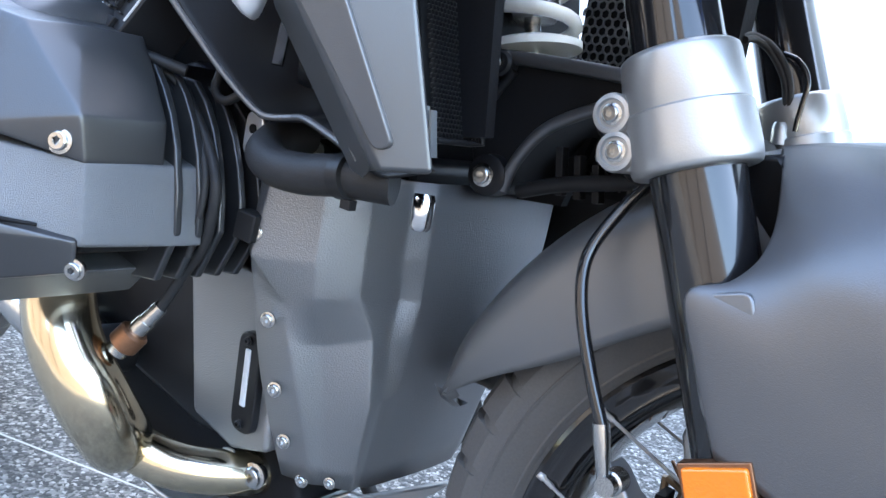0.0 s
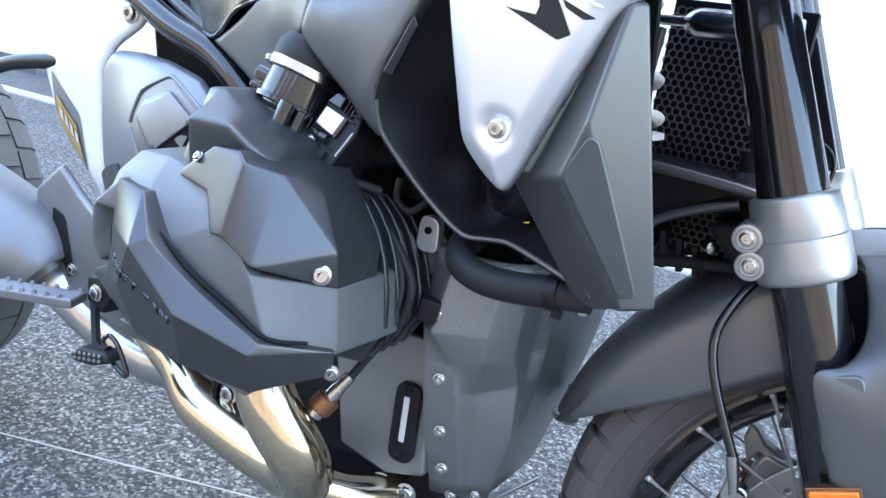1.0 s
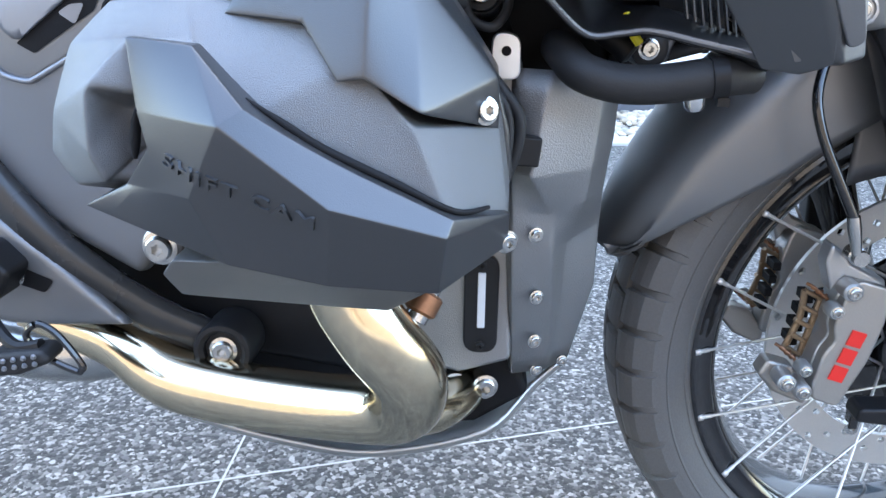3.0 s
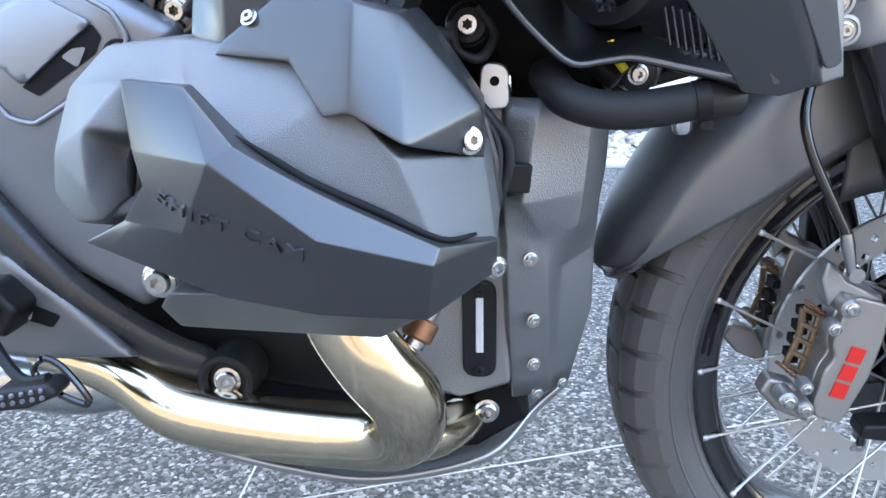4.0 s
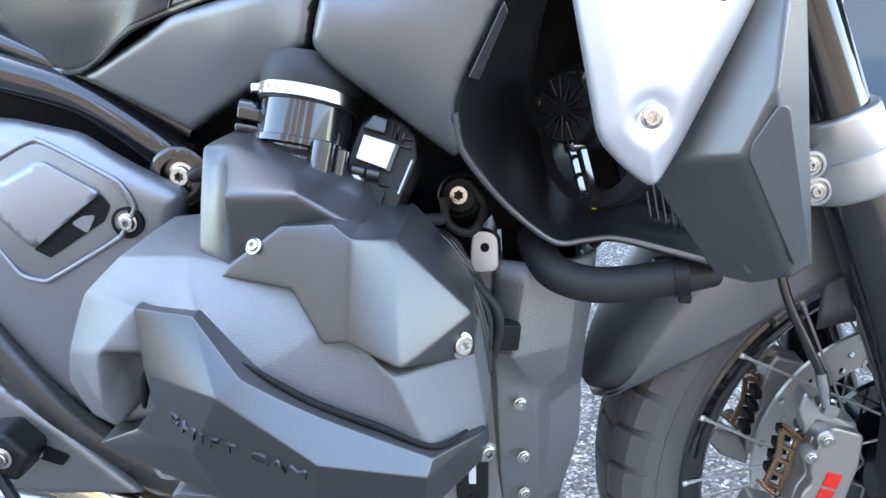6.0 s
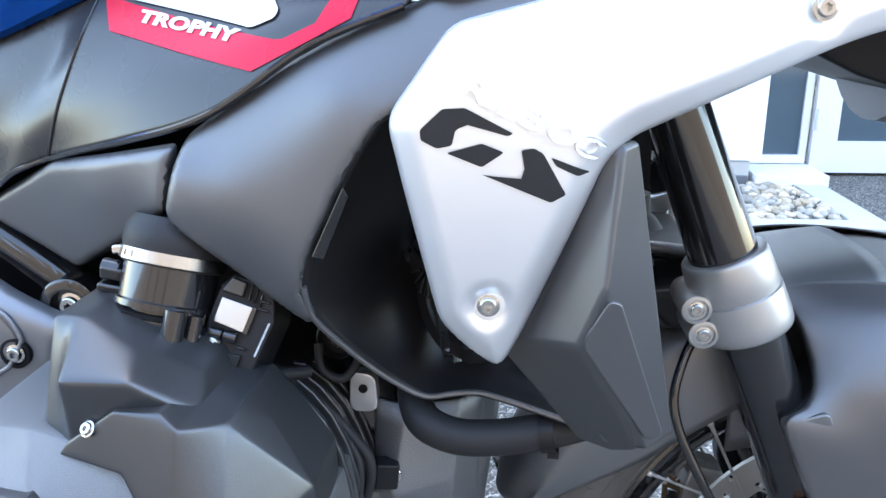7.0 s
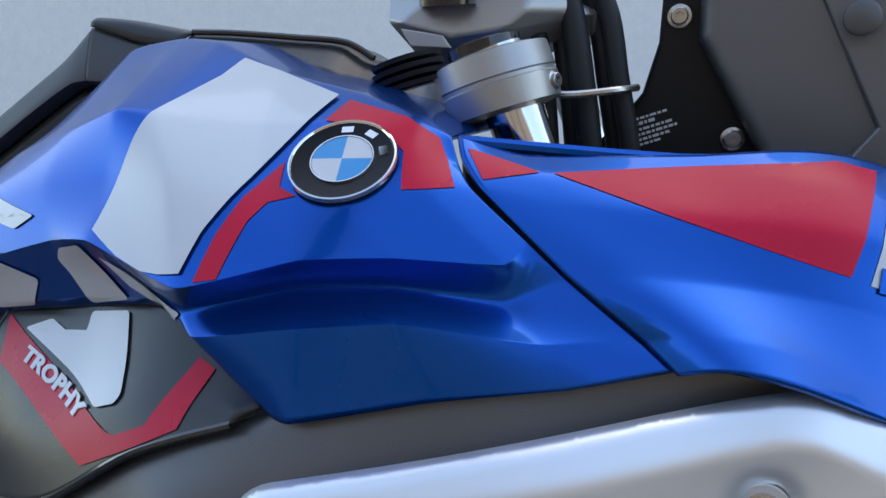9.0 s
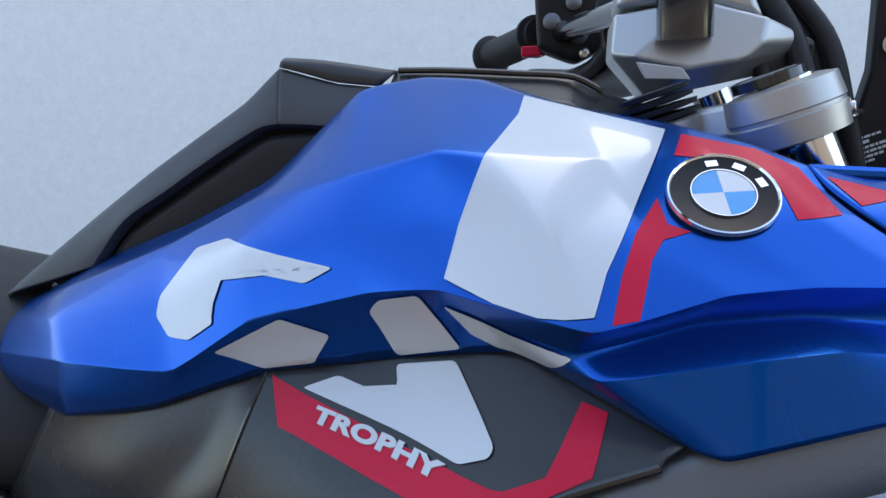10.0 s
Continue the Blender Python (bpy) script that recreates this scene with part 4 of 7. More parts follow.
# cowl under the tank; its recess is coloured black to stand for shade
CR = [(-0.534, -0.263, 0.820), (-0.499, -0.265, 0.844), (-0.473, -0.266, 0.860), (-0.436, -0.267, 0.879), (-0.410, -0.267, 0.890), (-0.389, -0.266, 0.898), (-0.366, -0.264, 0.907), (-0.295, -0.258, 0.930), (-0.238, -0.247, 0.941), (-0.196, -0.242, 0.951), (-0.150, -0.240, 0.952), (-0.112, -0.236, 0.936), (-0.115, -0.238, 0.905),
      (-0.172, -0.250, 0.898), (-0.262, -0.272, 0.885), (-0.345, -0.286, 0.860), (-0.380, -0.292, 0.842), (-0.404, -0.296, 0.833), (-0.429, -0.297, 0.795), (-0.451, -0.296, 0.751), (-0.458, -0.293, 0.730), (-0.452, -0.286, 0.708),
      (-0.458, -0.280, 0.699), (-0.500, -0.280, 0.731), (-0.538, -0.281, 0.760), (-0.547, -0.282, 0.772), (-0.538, -0.280, 0.806)]
CI = [(-0.47, -0.293, 0.79), (-0.50, -0.290, 0.79), (-0.43, -0.290, 0.85)]
cowl, cowl_tree = panel("tank_cowl", CR, CI, BLACK_PLASTIC, bike, "matt black cowl under the tank", r=0.006, roll=0.007, depth=0.006, thick=0.003)
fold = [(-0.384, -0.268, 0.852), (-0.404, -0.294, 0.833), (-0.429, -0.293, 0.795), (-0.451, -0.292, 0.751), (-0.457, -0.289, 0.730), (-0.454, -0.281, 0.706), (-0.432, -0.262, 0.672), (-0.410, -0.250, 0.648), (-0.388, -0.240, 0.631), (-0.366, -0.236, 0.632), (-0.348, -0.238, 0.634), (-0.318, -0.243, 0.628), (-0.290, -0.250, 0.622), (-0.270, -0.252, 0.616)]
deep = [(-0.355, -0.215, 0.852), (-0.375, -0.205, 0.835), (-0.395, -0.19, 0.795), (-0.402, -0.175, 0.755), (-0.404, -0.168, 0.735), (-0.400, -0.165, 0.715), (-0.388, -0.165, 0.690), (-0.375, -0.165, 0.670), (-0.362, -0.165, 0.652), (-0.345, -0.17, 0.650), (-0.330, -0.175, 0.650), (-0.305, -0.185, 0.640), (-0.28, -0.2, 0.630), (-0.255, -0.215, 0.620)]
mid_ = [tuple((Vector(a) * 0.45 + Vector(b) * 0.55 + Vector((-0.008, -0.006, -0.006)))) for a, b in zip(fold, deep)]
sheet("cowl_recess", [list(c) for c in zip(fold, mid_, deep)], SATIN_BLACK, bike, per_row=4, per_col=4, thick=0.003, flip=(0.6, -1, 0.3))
# near-black sheets added for the shaded depths behind hose and recess
part("shade_backing", slab([(-0.425, -0.115, 0.572), (-0.362, -0.115, 0.572), (-0.356, -0.115, 0.675), (-0.43, -0.115, 0.675)], 0.01), DEEP_BLACK, bike)
part("shade_backing", slab([(-0.362, 0.0, 0.586), (-0.290, 0.0, 0.590), (-0.262, 0.0, 0.690), (-0.362, 0.0, 0.690)], 0.01), DEEP_BLACK, bike)
part("recess_shade", slab([(-0.46, -0.150, 0.90), (-0.30, -0.150, 0.90), (-0.27, -0.150, 0.64), (-0.43, -0.150, 0.615), (-0.47, -0.150, 0.72)], 0.01), DEEP_BLACK, bike)
part("cowl_lip", sweep(fold[4:], 0.0022, 8, 4), BLACK_PLASTIC, cowl)
# black strip set nearly flush, drawn for the dark of the vent slot
part("vent_slot_shade", slab([(-0.4485, -0.2975, 0.752), (-0.4415, -0.2955, 0.750), (-0.4245, -0.2955, 0.789), (-0.4270, -0.2985, 0.796)], 0.004), GLOSS_BLACK, cowl, "gloss black strip standing for the shaded vent slot", bevel=0.001)
# black tube behind the seam of the blue covers, added as its shade
part("cover_gap_shade", sweep([(-0.305, -0.165, 1.022), (-0.296, -0.192, 1.008), (-0.280, -0.205, 0.996), (-0.240, -0.222, 0.964), (-0.212, -0.234, 0.947), (-0.204, -0.238, 0.943)], 0.007, 10), SATIN_BLACK, bike)

# small side trim, and the black trim below the tank
trimp, _t = panel("frame_trim", [(-0.763, -0.165, 0.744), (-0.662, -0.212, 0.792), (-0.541, -0.268, 0.815), (-0.551, -0.270, 0.770), (-0.568, -0.255, 0.757), (-0.663, -0.195, 0.704)], [(-0.61, -0.243, 0.775)], BLACK_PLASTIC, bike, "matt black frame trim panel", r=0.006, depth=0.01, roll=0.008)
UT = [
    [(-0.372, -0.262, 0.908), (-0.380, -0.266, 0.905), (-0.388, -0.271, 0.902), (-0.392, -0.274, 0.898)],
    [(-0.461, -0.218, 0.938), (-0.456, -0.240, 0.914), (-0.452, -0.262, 0.894), (-0.449, -0.275, 0.876)],
    [(-0.534, -0.195, 0.928), (-0.524, -0.226, 0.894), (-0.516, -0.254, 0.866), (-0.514, -0.271, 0.836)],
    [(-0.575, -0.186, 0.920), (-0.578, -0.214, 0.885), (-0.580, -0.236, 0.850), (-0.582, -0.247, 0.815)],
    [(-0.617, -0.180, 0.913), (-0.630, -0.202, 0.875), (-0.648, -0.211, 0.830), (-0.664, -0.205, 0.795)],
    [(-0.645, -0.176, 0.903), (-0.660, -0.190, 0.86), (-0.680, -0.200, 0.82), (-0.700, -0.196, 0.782)],
    [(-0.708, -0.166, 0.881), (-0.735, -0.178, 0.83), (-0.752, -0.174, 0.79), (-0.766, -0.162, 0.750)],
    [(-0.80, -0.145, 0.865), (-0.83, -0.14, 0.82), (-0.85, -0.13, 0.795), (-0.87, -0.12, 0.775)],
]
uv_, uf_ = loft(UT, 7, 8, None, [0, 0, 0, 0, 0.9, 0.3, 0, 0])
trim_tree = bvht.BVHTree.FromPolygons(uv_, uf_)
trim = part("tank_trim", cage(uv_, faced(uv_, uf_)), TRIM_BLACK, bike, "satin black lower tank trim with red and white graphics", thick=0.003)
part("trim_seam", sweep([Vector(p) + Vector((0, -0.0002, 0)) for p in UT[4]], 0.0011, 8, per=8), GLOSS_BLACK, trim)
part("trim_edge", sweep([Vector(c[-1]) + Vector((0, 0.001, -0.0015)) for c in UT], 0.0024, 8, per=8), GLOSS_BLACK, trim)


# ---- front wheel ----
AX = Vector((0.0, 0.0, 0.318))


def polar(r, ang, y):
    w = radians(ang)
    return Vector((AX.x + r * math.cos(w), y, AX.z + r * math.sin(w)))


prof = [(-0.043, 0.243), (-0.047, 0.250), (-0.054, 0.262), (-0.0595, 0.276), (-0.0605, 0.286), (-0.057, 0.297), (-0.047, 0.306), (-0.030, 0.3115), (0.0, 0.3135),
        (0.030, 0.3115), (0.047, 0.306), (0.057, 0.297), (0.0605, 0.286), (0.0595, 0.276), (0.054, 0.262), (0.047, 0.250), (0.043, 0.243), (0.03, 0.246), (-0.03, 0.246)]
front_tyre = part("front_tyre", lathe(prof, AX, (0, 1, 0), 120, closed=True), TYRE, bike, "black dual-sport tyre with chunky tread")
rim_prof = [(-0.0435, 0.2475), (-0.047, 0.2485), (-0.0485, 0.245), (-0.046, 0.238), (-0.0435, 0.232), (-0.0445, 0.228), (-0.041, 0.222), (-0.030, 0.218), (-0.012, 0.212), (0.012, 0.212),
            (0.030, 0.218), (0.041, 0.222), (0.0445, 0.228), (0.0435, 0.232), (0.046, 0.238), (0.0485, 0.245), (0.047, 0.2485), (0.0435, 0.2475), (0.030, 0.235), (-0.030, 0.235)]
front_rim = part("front_rim", lathe(rim_prof, AX, (0, 1, 0), 120, closed=True), GLOSS_BLACK, bike, "gloss black spoked rim")


def tread_mesh(name, y0, y1, a0, a1, skew, rise, mat):
    """One block of tread, over a stretch of the tyre's width and of its turn."""
    def surf(y, up):
        ys = [abs(q[0]) for q in prof[4:9]]
        rs = [q[1] for q in prof[4:9]]
        r = np.interp(-abs(y), [-v for v in ys], rs)
        return r + up
    bm = bmesh.new()
    grid = []
    ny, na = 4, 2
    for up in (-0.002, rise):
        g = []
        for i in range(ny + 1):
            y = y0 + (y1 - y0) * i / ny
            k = 0.0 if up < 0 else 0.35
            row = []
            for j in range(na + 1):
                ang = a0 + (a1 - a0) * (k / 6 + j / na * (1 - k / 3)) + skew * (y - y0)
                r = surf(y, up if 0 < i < ny or up < 0 else up * 0.85)
                row.append(bm.verts.new((r * math.cos(radians(ang)), y, r * math.sin(radians(ang)))))
            g.append(row)
        grid.append(g)
    lo, hi = grid
    for i in range(ny):
        for j in range(na):
            bm.faces.new((hi[i][j], hi[i][j + 1], hi[i + 1][j + 1], hi[i + 1][j]))
    for i in range(ny):
        for j in (0, na):
            bm.faces.new((lo[i][j], lo[i + 1][j], hi[i + 1][j], hi[i][j]))
    for j in range(na):
        for i in (0, ny):
            bm.faces.new((lo[i][j], lo[i][j + 1], hi[i][j + 1], hi[i][j]))
    bmesh.ops.recalc_face_normals(bm, faces=bm.faces)
    me = bpy.data.meshes.new(name)
    bm.to_mesh(me)
    bm.free()
    me.materials.append(mat)
    return me


blocks = (tread_mesh("tread_block", -0.0605, -0.0225, 0.0, 7.15, 25, 0.0065, TYRE), tread_mesh("tread_block", -0.019, 0.019, 3.2, 10.2, 0, 0.0065, TYRE), tread_mesh("tread_block", 0.0225, 0.0595, 0.7, 7.8, -25, 0.0065, TYRE))
for k in range(45):
    for me in blocks:
        ob = new("tread_block", me)
        ob.matrix_world = Matrix.Translation(AX) @ Matrix.Rotation(radians(-8 * k), 4, "Y")
        ob.parent = front_tyre
# raised rings and marks on the side of the tyre
part("sidewall_ring", lathe([(-0.0592, 0.2745), (-0.0602, 0.2755), (-0.0604, 0.2765), (-0.0594, 0.2775)], AX, (0, 1, 0), 120, closed=True), TYRE, front_tyre)
part("bead_ring", lathe([(-0.0478, 0.2510), (-0.0500, 0.2530), (-0.0510, 0.2545), (-0.0508, 0.2560)], AX, (0, 1, 0), 120, closed=True), TYRE, front_tyre)

hub = part("front_hub", lathe([(-0.055, 0.016), (-0.055, 0.030), (-0.042, 0.034), (-0.040, 0.050), (-0.032, 0.050), (-0.028, 0.036), (0.028, 0.036), (0.032, 0.050), (0.040, 0.050), (0.042, 0.034), (0.055, 0.030), (0.055, 0.016)], AX, (0, 1, 0), 40), GLOSS_BLACK, bike, "gloss black wheel hub")
spoke_len = None
for side in (-1, 1):
    for k in range(20):
        ang = 18 * k + (4.5 if side > 0 else 0)
        lean = 52 if k % 2 else -52
        a, b = polar(0.2415, ang, 0.047 * side), polar(0.046, ang + lean, 0.036 * side)
        d = b - a
        if spoke_len is None:
            spoke_len = d.length
            bm = lathe([(-0.004, 0.0022), (-0.004, 0.0034), (0.001, 0.0034), (0.002, 0.0022), (0.010, 0.0022), (0.011, 0.0015), (spoke_len, 0.0015)], (0, 0, 0), (0, 0, 1), 8)
            spoke_me = bpy.data.meshes.new("spoke")
            bm.to_mesh(spoke_me)
            bm.free()
            for p in spoke_me.polygons:
                p.use_smooth = True
            spoke_me.materials.append(SPOKE_STEEL)
        ob = new("spoke", spoke_me)
        ob.matrix_world = Matrix.Translation(a) @ d.to_track_quat("Z", "Y").to_matrix().to_4x4()
        ob.parent = front_rim


def brake_disc(y, parent):
    """A drilled disc: a ring built of cells, each with a round hole."""
    bm = bmesh.new()
    R0, R1, n, th = 0.121, 0.158, 36, 0.0025
    rows = 3
    dr = (R1 - R0) / rows
    for i in range(n):
        for j in range(rows):
            off = (j % 3) / 3.0
            a0, a1 = 2 * math.pi * (i + off) / n, 2 * math.pi * (i + 1 + off) / n
            r0, r1 = R0 + dr * j, R0 + dr * (j + 1)
            am, rm = (a0 + a1) / 2, (r0 + r1) / 2
            drill = (i + j) % 2 == 0
            per = [(r0 + (r1 - r0) * u, a0) for u in (0, 0.5)] + [(r1, a0 + (a1 - a0) * u) for u in (0, 0.5)] + [(r1 - (r1 - r0) * u, a1) for u in (0, 0.5)] + [(r0, a1 - (a1 - a0) * u) for u in (0, 0.5)]
            for s in (-th, th):
                outer = [bm.verts.new((r * math.cos(w), s, r * math.sin(w))) for r, w in per]
                if drill:
                    hr = 0.0042
                    cx, cz = rm * math.cos(am), rm * math.sin(am)
                    inner = []
                    for r, w in per:
                        v = Vector((r * math.cos(w) - cx, 0, r * math.sin(w) - cz)).normalized() * hr
                        inner.append(bm.verts.new((cx + v.x, s, cz + v.z)))
                    for k in range(8):
                        bm.faces.new((outer[k], outer[(k + 1) % 8], inner[(k + 1) % 8], inner[k]))
                    if s < 0:
                        keep = inner
                    else:
                        for k in range(8):
                            bm.faces.new((keep[k], keep[(k + 1) % 8], inner[(k + 1) % 8], inner[k]))
                else:
                    bm.faces.new(outer)
    for R in (R0, R1):
        ring = [[bm.verts.new((R * math.cos(2 * math.pi * k / 72), s, R * math.sin(2 * math.pi * k / 72))) for k in range(72)] for s in (-th, th)]
        for k in range(72):
            bm.faces.new((ring[0][k], ring[0][(k + 1) % 72], ring[1][(k + 1) % 72], ring[1][k]))
    bmesh.ops.translate(bm, verts=bm.verts, vec=AX + Vector((0, y, 0)))
    bmesh.ops.recalc_face_normals(bm, faces=bm.faces)
    d = part("brake_disc", bm, DISC_STEEL, parent, "drilled steel brake disc")
    part("disc_carrier", lathe([(-0.004, 0.030), (-0.004, 0.095), (0.004, 0.095), (0.004, 0.030)], AX + Vector((0, y, 0)), (0, 1, 0), 48, closed=True), GLOSS_BLACK, d)
    for k in range(8):
        part("disc_arm", bar(polar(0.085, 45 * k + 10, y), polar(0.121, 45 * k + 22, y), 0.010, 0.012, (0, 1, 0)), GLOSS_BLACK, d, bevel=0.002)
        c = polar(0.120, 45 * k + 22, y)
        part("disc_button", lathe([(-0.004, 0.004), (-0.004, 0.0085), (0.004, 0.0085), (0.004, 0.004)], c, (0, 1, 0), 16, closed=True), STEEL, d)
    return d


disc_r = brake_disc(-0.012, bike)


def caliper(y0, parent, s):
    """A four-piston caliper: outer half, inner half, pad frame with its springs, pins and mounts. y0: its outer face; s: +1 or -1, the side its back lies on."""
    face = [(-0.1298, 0.4251), (-0.1363, 0.4131), (-0.1401, 0.4008), (-0.1442, 0.3791), (-0.1397, 0.3666), (-0.1478, 0.3538), (-0.1527, 0.3245), (-0.1521, 0.308), (-0.1268, 0.3002), (-0.1079, 0.348), (-0.1001, 0.386), (-0.0998, 0.4168)]
    body = part("brake_caliper", slab([(p.x, y0, p.y) for p in rounded(face, 0.006)], 0.016, (0, s, 0), shrink=0.97), CALIPER, parent, "champagne-grey brake caliper with red print", bevel=0.003, segs=3)
    inner = [(x - 0.001 if k < 8 else x, z + (0.004 if k in (0, 1, 11) else 0.0)) for k, (x, z) in enumerate(face)]
    part("inner_half", slab([(p.x, y0 + s * 0.013, p.y) for p in rounded(inner, 0.006)], 0.030, (0, s, 0)), ALLOY, body, "dull grey alloy inner half", bevel=0.004, segs=2)
    for (x, z), r, w in zip([(-0.1348, 0.4146), (-0.1618, 0.3172), (-0.1771, 0.3251), (-0.1461, 0.396), (-0.1629, 0.3386)], (0.0085, 0.0080, 0.0085, 0.0072, 0.0066), (0.022, 0.022, 0.020, 0.012, 0.012)):
        part("pin", lathe([(0, r), (w, r), (w + 0.002, r * 0.8)], (x, y0 + s * (w - 0.004), z), (0, -s, 0), 24), ALLOY, body)
        bolt((x, y0 - s * 0.0055, z), (0, -s, 0), r * 0.62, STEEL, body)
    left, right = [(-0.1585, 0.4), (-0.1591, 0.3731), (-0.1681, 0.3425)], [(-0.143, 0.3927), (-0.1483, 0.3634), (-0.1535, 0.3352)]
    for rail in (left, right):
        part("pad_frame", sweep([(x, y0 + s * 0.036, z) for x, z in rail], 0.0032, 8, per=4), BRONZE, body, "bronze-toned pad frame")
    for k in range(5):
        u = k / 4
        a = Vector(left[0]).lerp(Vector(left[2]), u)
        b = Vector(right[0]).lerp(Vector(right[2]), u)
        part("pad_frame", bar((a.x, y0 + s * 0.036, a.y), (b.x, y0 + s * 0.034, b.y), 0.004, 0.007, (0, 1, 0)), BRONZE, body, bevel=0.001)
        if k < 4:
            c = a.lerp(b, 0.5)
            part("pad", box((c.x - 0.005, y0 + s * 0.050 - 0.011, c.y - 0.011), (c.x + 0.003, y0 + s * 0.050 + 0.011, c.y - 0.002)), DEEP_BLACK, body, bevel=0.001)
    for x, z in [(-0.1498, 0.4014), (-0.1684, 0.3402)]:
        for q in range(3):
            o = Vector((x + 0.004 * q - 0.004, y0 + s * 0.028 - 0.002 * q, z + 0.003 * (1 - q)))
            part("copper_spring", sweep([o + Vector((-0.006, 0.004, 0.004)), o + Vector((0, -0.002, 0.0015)), o + Vector((0.004, 0, -0.004)), o + Vector((0.009, 0.004, -0.003))], 0.0016, 8, per=4), COPPER, body, "copper-coloured pad spring")
    part("mount", slab([(x, y0 + s * 0.018, z) for x, z in [(-0.1951, 0.3217), (-0.188, 0.337), (-0.1638, 0.3307), (-0.1464, 0.3075), (-0.1473, 0.2903), (-0.1785, 0.3034)]], 0.022, (0, s, 0)), CALIPER, body, bevel=0.004)
    part("upper_mount", slab([(x, y0 + s * 0.012, z) for x, z in [(-0.1555, 0.4348), (-0.1523, 0.4529), (-0.1433, 0.4469), (-0.1335, 0.435), (-0.1038, 0.42), (-0.0976, 0.4108), (-0.1374, 0.4227), (-0.1465, 0.4073)]], 0.022, (0, s, 0)), ALLOY, body, bevel=0.004)
    return body


cal = caliper(-0.134, bike, 1)
for k in range(3):
    a = Vector((-0.141, -0.1357, 0.3302)) + Vector((0.0048, 0, 0.0172)) * k
    r, u = Vector((0.0125, 0, -0.0036)), Vector((0.0040, 0, 0.0140))
    part("red_print", slab([tuple(a), tuple(a + r), tuple(a + r + u), tuple(a + u)], 0.002), RED_PAINT, cal)
caliper(0.050, bike, -1)
# fork foot that carries the axle and the caliper
for side in (-1, 1):
    y = 0.128 * side
    part("fork_foot", slab([(x, y - 0.014, z) for x, z in [(-0.082, 0.46), (-0.045, 0.46), (-0.015, 0.345), (0.015, 0.315), (0.0, 0.285), (-0.06, 0.285), (-0.112, 0.290), (-0.110, 0.304), (-0.062, 0.306), (-0.078, 0.375)]], 0.028), SATIN_BLACK, bike, "satin black fork foot", bevel=0.004)
axle = part("axle", lathe([(-0.145, 0.013), (-0.145, 0.016), (0.145, 0.016), (0.145, 0.013)], AX, (0, 1, 0), 24), STEEL, bike)
# brake line
part("brake_hose", sweep([(-0.168, -0.105, 0.632), (-0.180, -0.115, 0.612), (-0.190, -0.130, 0.58), (-0.184, -0.138, 0.55), (-0.166, -0.144, 0.512), (-0.150, -0.146, 0.482)], 0.0042, 12), GLOSS_BLACK, bike, "glossy black brake hose")
part("hose_end", lathe([(0, 0.0052), (0.010, 0.0056), (0.026, 0.0045), (0.036, 0.004)], (-0.1515, -0.146, 0.485), (0.25, 0.0, -0.95), 16), STEEL, bike)
part("banjo", lathe([(0, 0.008), (0.012, 0.008), (0.013, 0.0065), (0.020, 0.0065)], (-0.1395, -0.13, 0.449), (0, -1, 0), 20), STEEL, bike)

# ---- front fender ----
fend = []
for ang, ro, ri, hw in ((163.5, 0.357, 0.352, 0.030), (160, 0.358, 0.338, 0.060), (152, 0.360, 0.312, 0.078), (140, 0.362, 0.282, 0.086), (128, 0.365, 0.272, 0.088), (115, 0.367, 0.271, 0.088), (104, 0.367, 0.276, 0.088), (92, 0.366, 0.29, 0.088)):
    pts = [(-1.0, ri), (-1.0, (ri + ro) / 2 - 0.004), (-0.93, ro - 0.018), (-0.62, ro - 0.004), (0, ro), (0.62, ro - 0.004), (0.93, ro - 0.018), (1.0, (ri + ro) / 2 - 0.004), (1.0, ri)]
    fend.append([tuple(polar(r, ang, hw * s)) for s, r in pts])
rear_fender = sheet("rear_fender", fend, GREY_PLASTIC, bike, "matt dark grey fender behind the fork", thick=0.003, per_row=4, per_col=4, flip=(-0.7, 0, 0.7))
# broad front fender: sections from the fork forward
FF = []
for x, zt, w, zl, wl in ((-0.125, 0.650, 0.055, 0.60, 0.066), (-0.085, 0.664, 0.070, 0.615, 0.082), (-0.058, 0.667, 0.105, 0.60, 0.140), (-0.025, 0.668, 0.125, 0.58, 0.165), (0.05, 0.665, 0.130, 0.55, 0.172), (0.15, 0.645, 0.125, 0.53, 0.165), (0.27, 0.60, 0.105, 0.50, 0.13), (0.38, 0.545, 0.05, 0.50, 0.06)):
    right = [(x, -wl, zl - 0.11), (x, -wl, zl), (x, -w - 0.012, zt - 0.022), (x, -w * 0.62, zt - 0.004)]
    FF.append(right + [(x, 0, zt)] + [(a, -b, c) for a, b, c in right[::-1]])
sheet("front_fender", FF, BLACK_PLASTIC, bike, "broad matt dark grey front fender", thick=0.003, per_row=5, per_col=5, flip=(0, 0, 1))
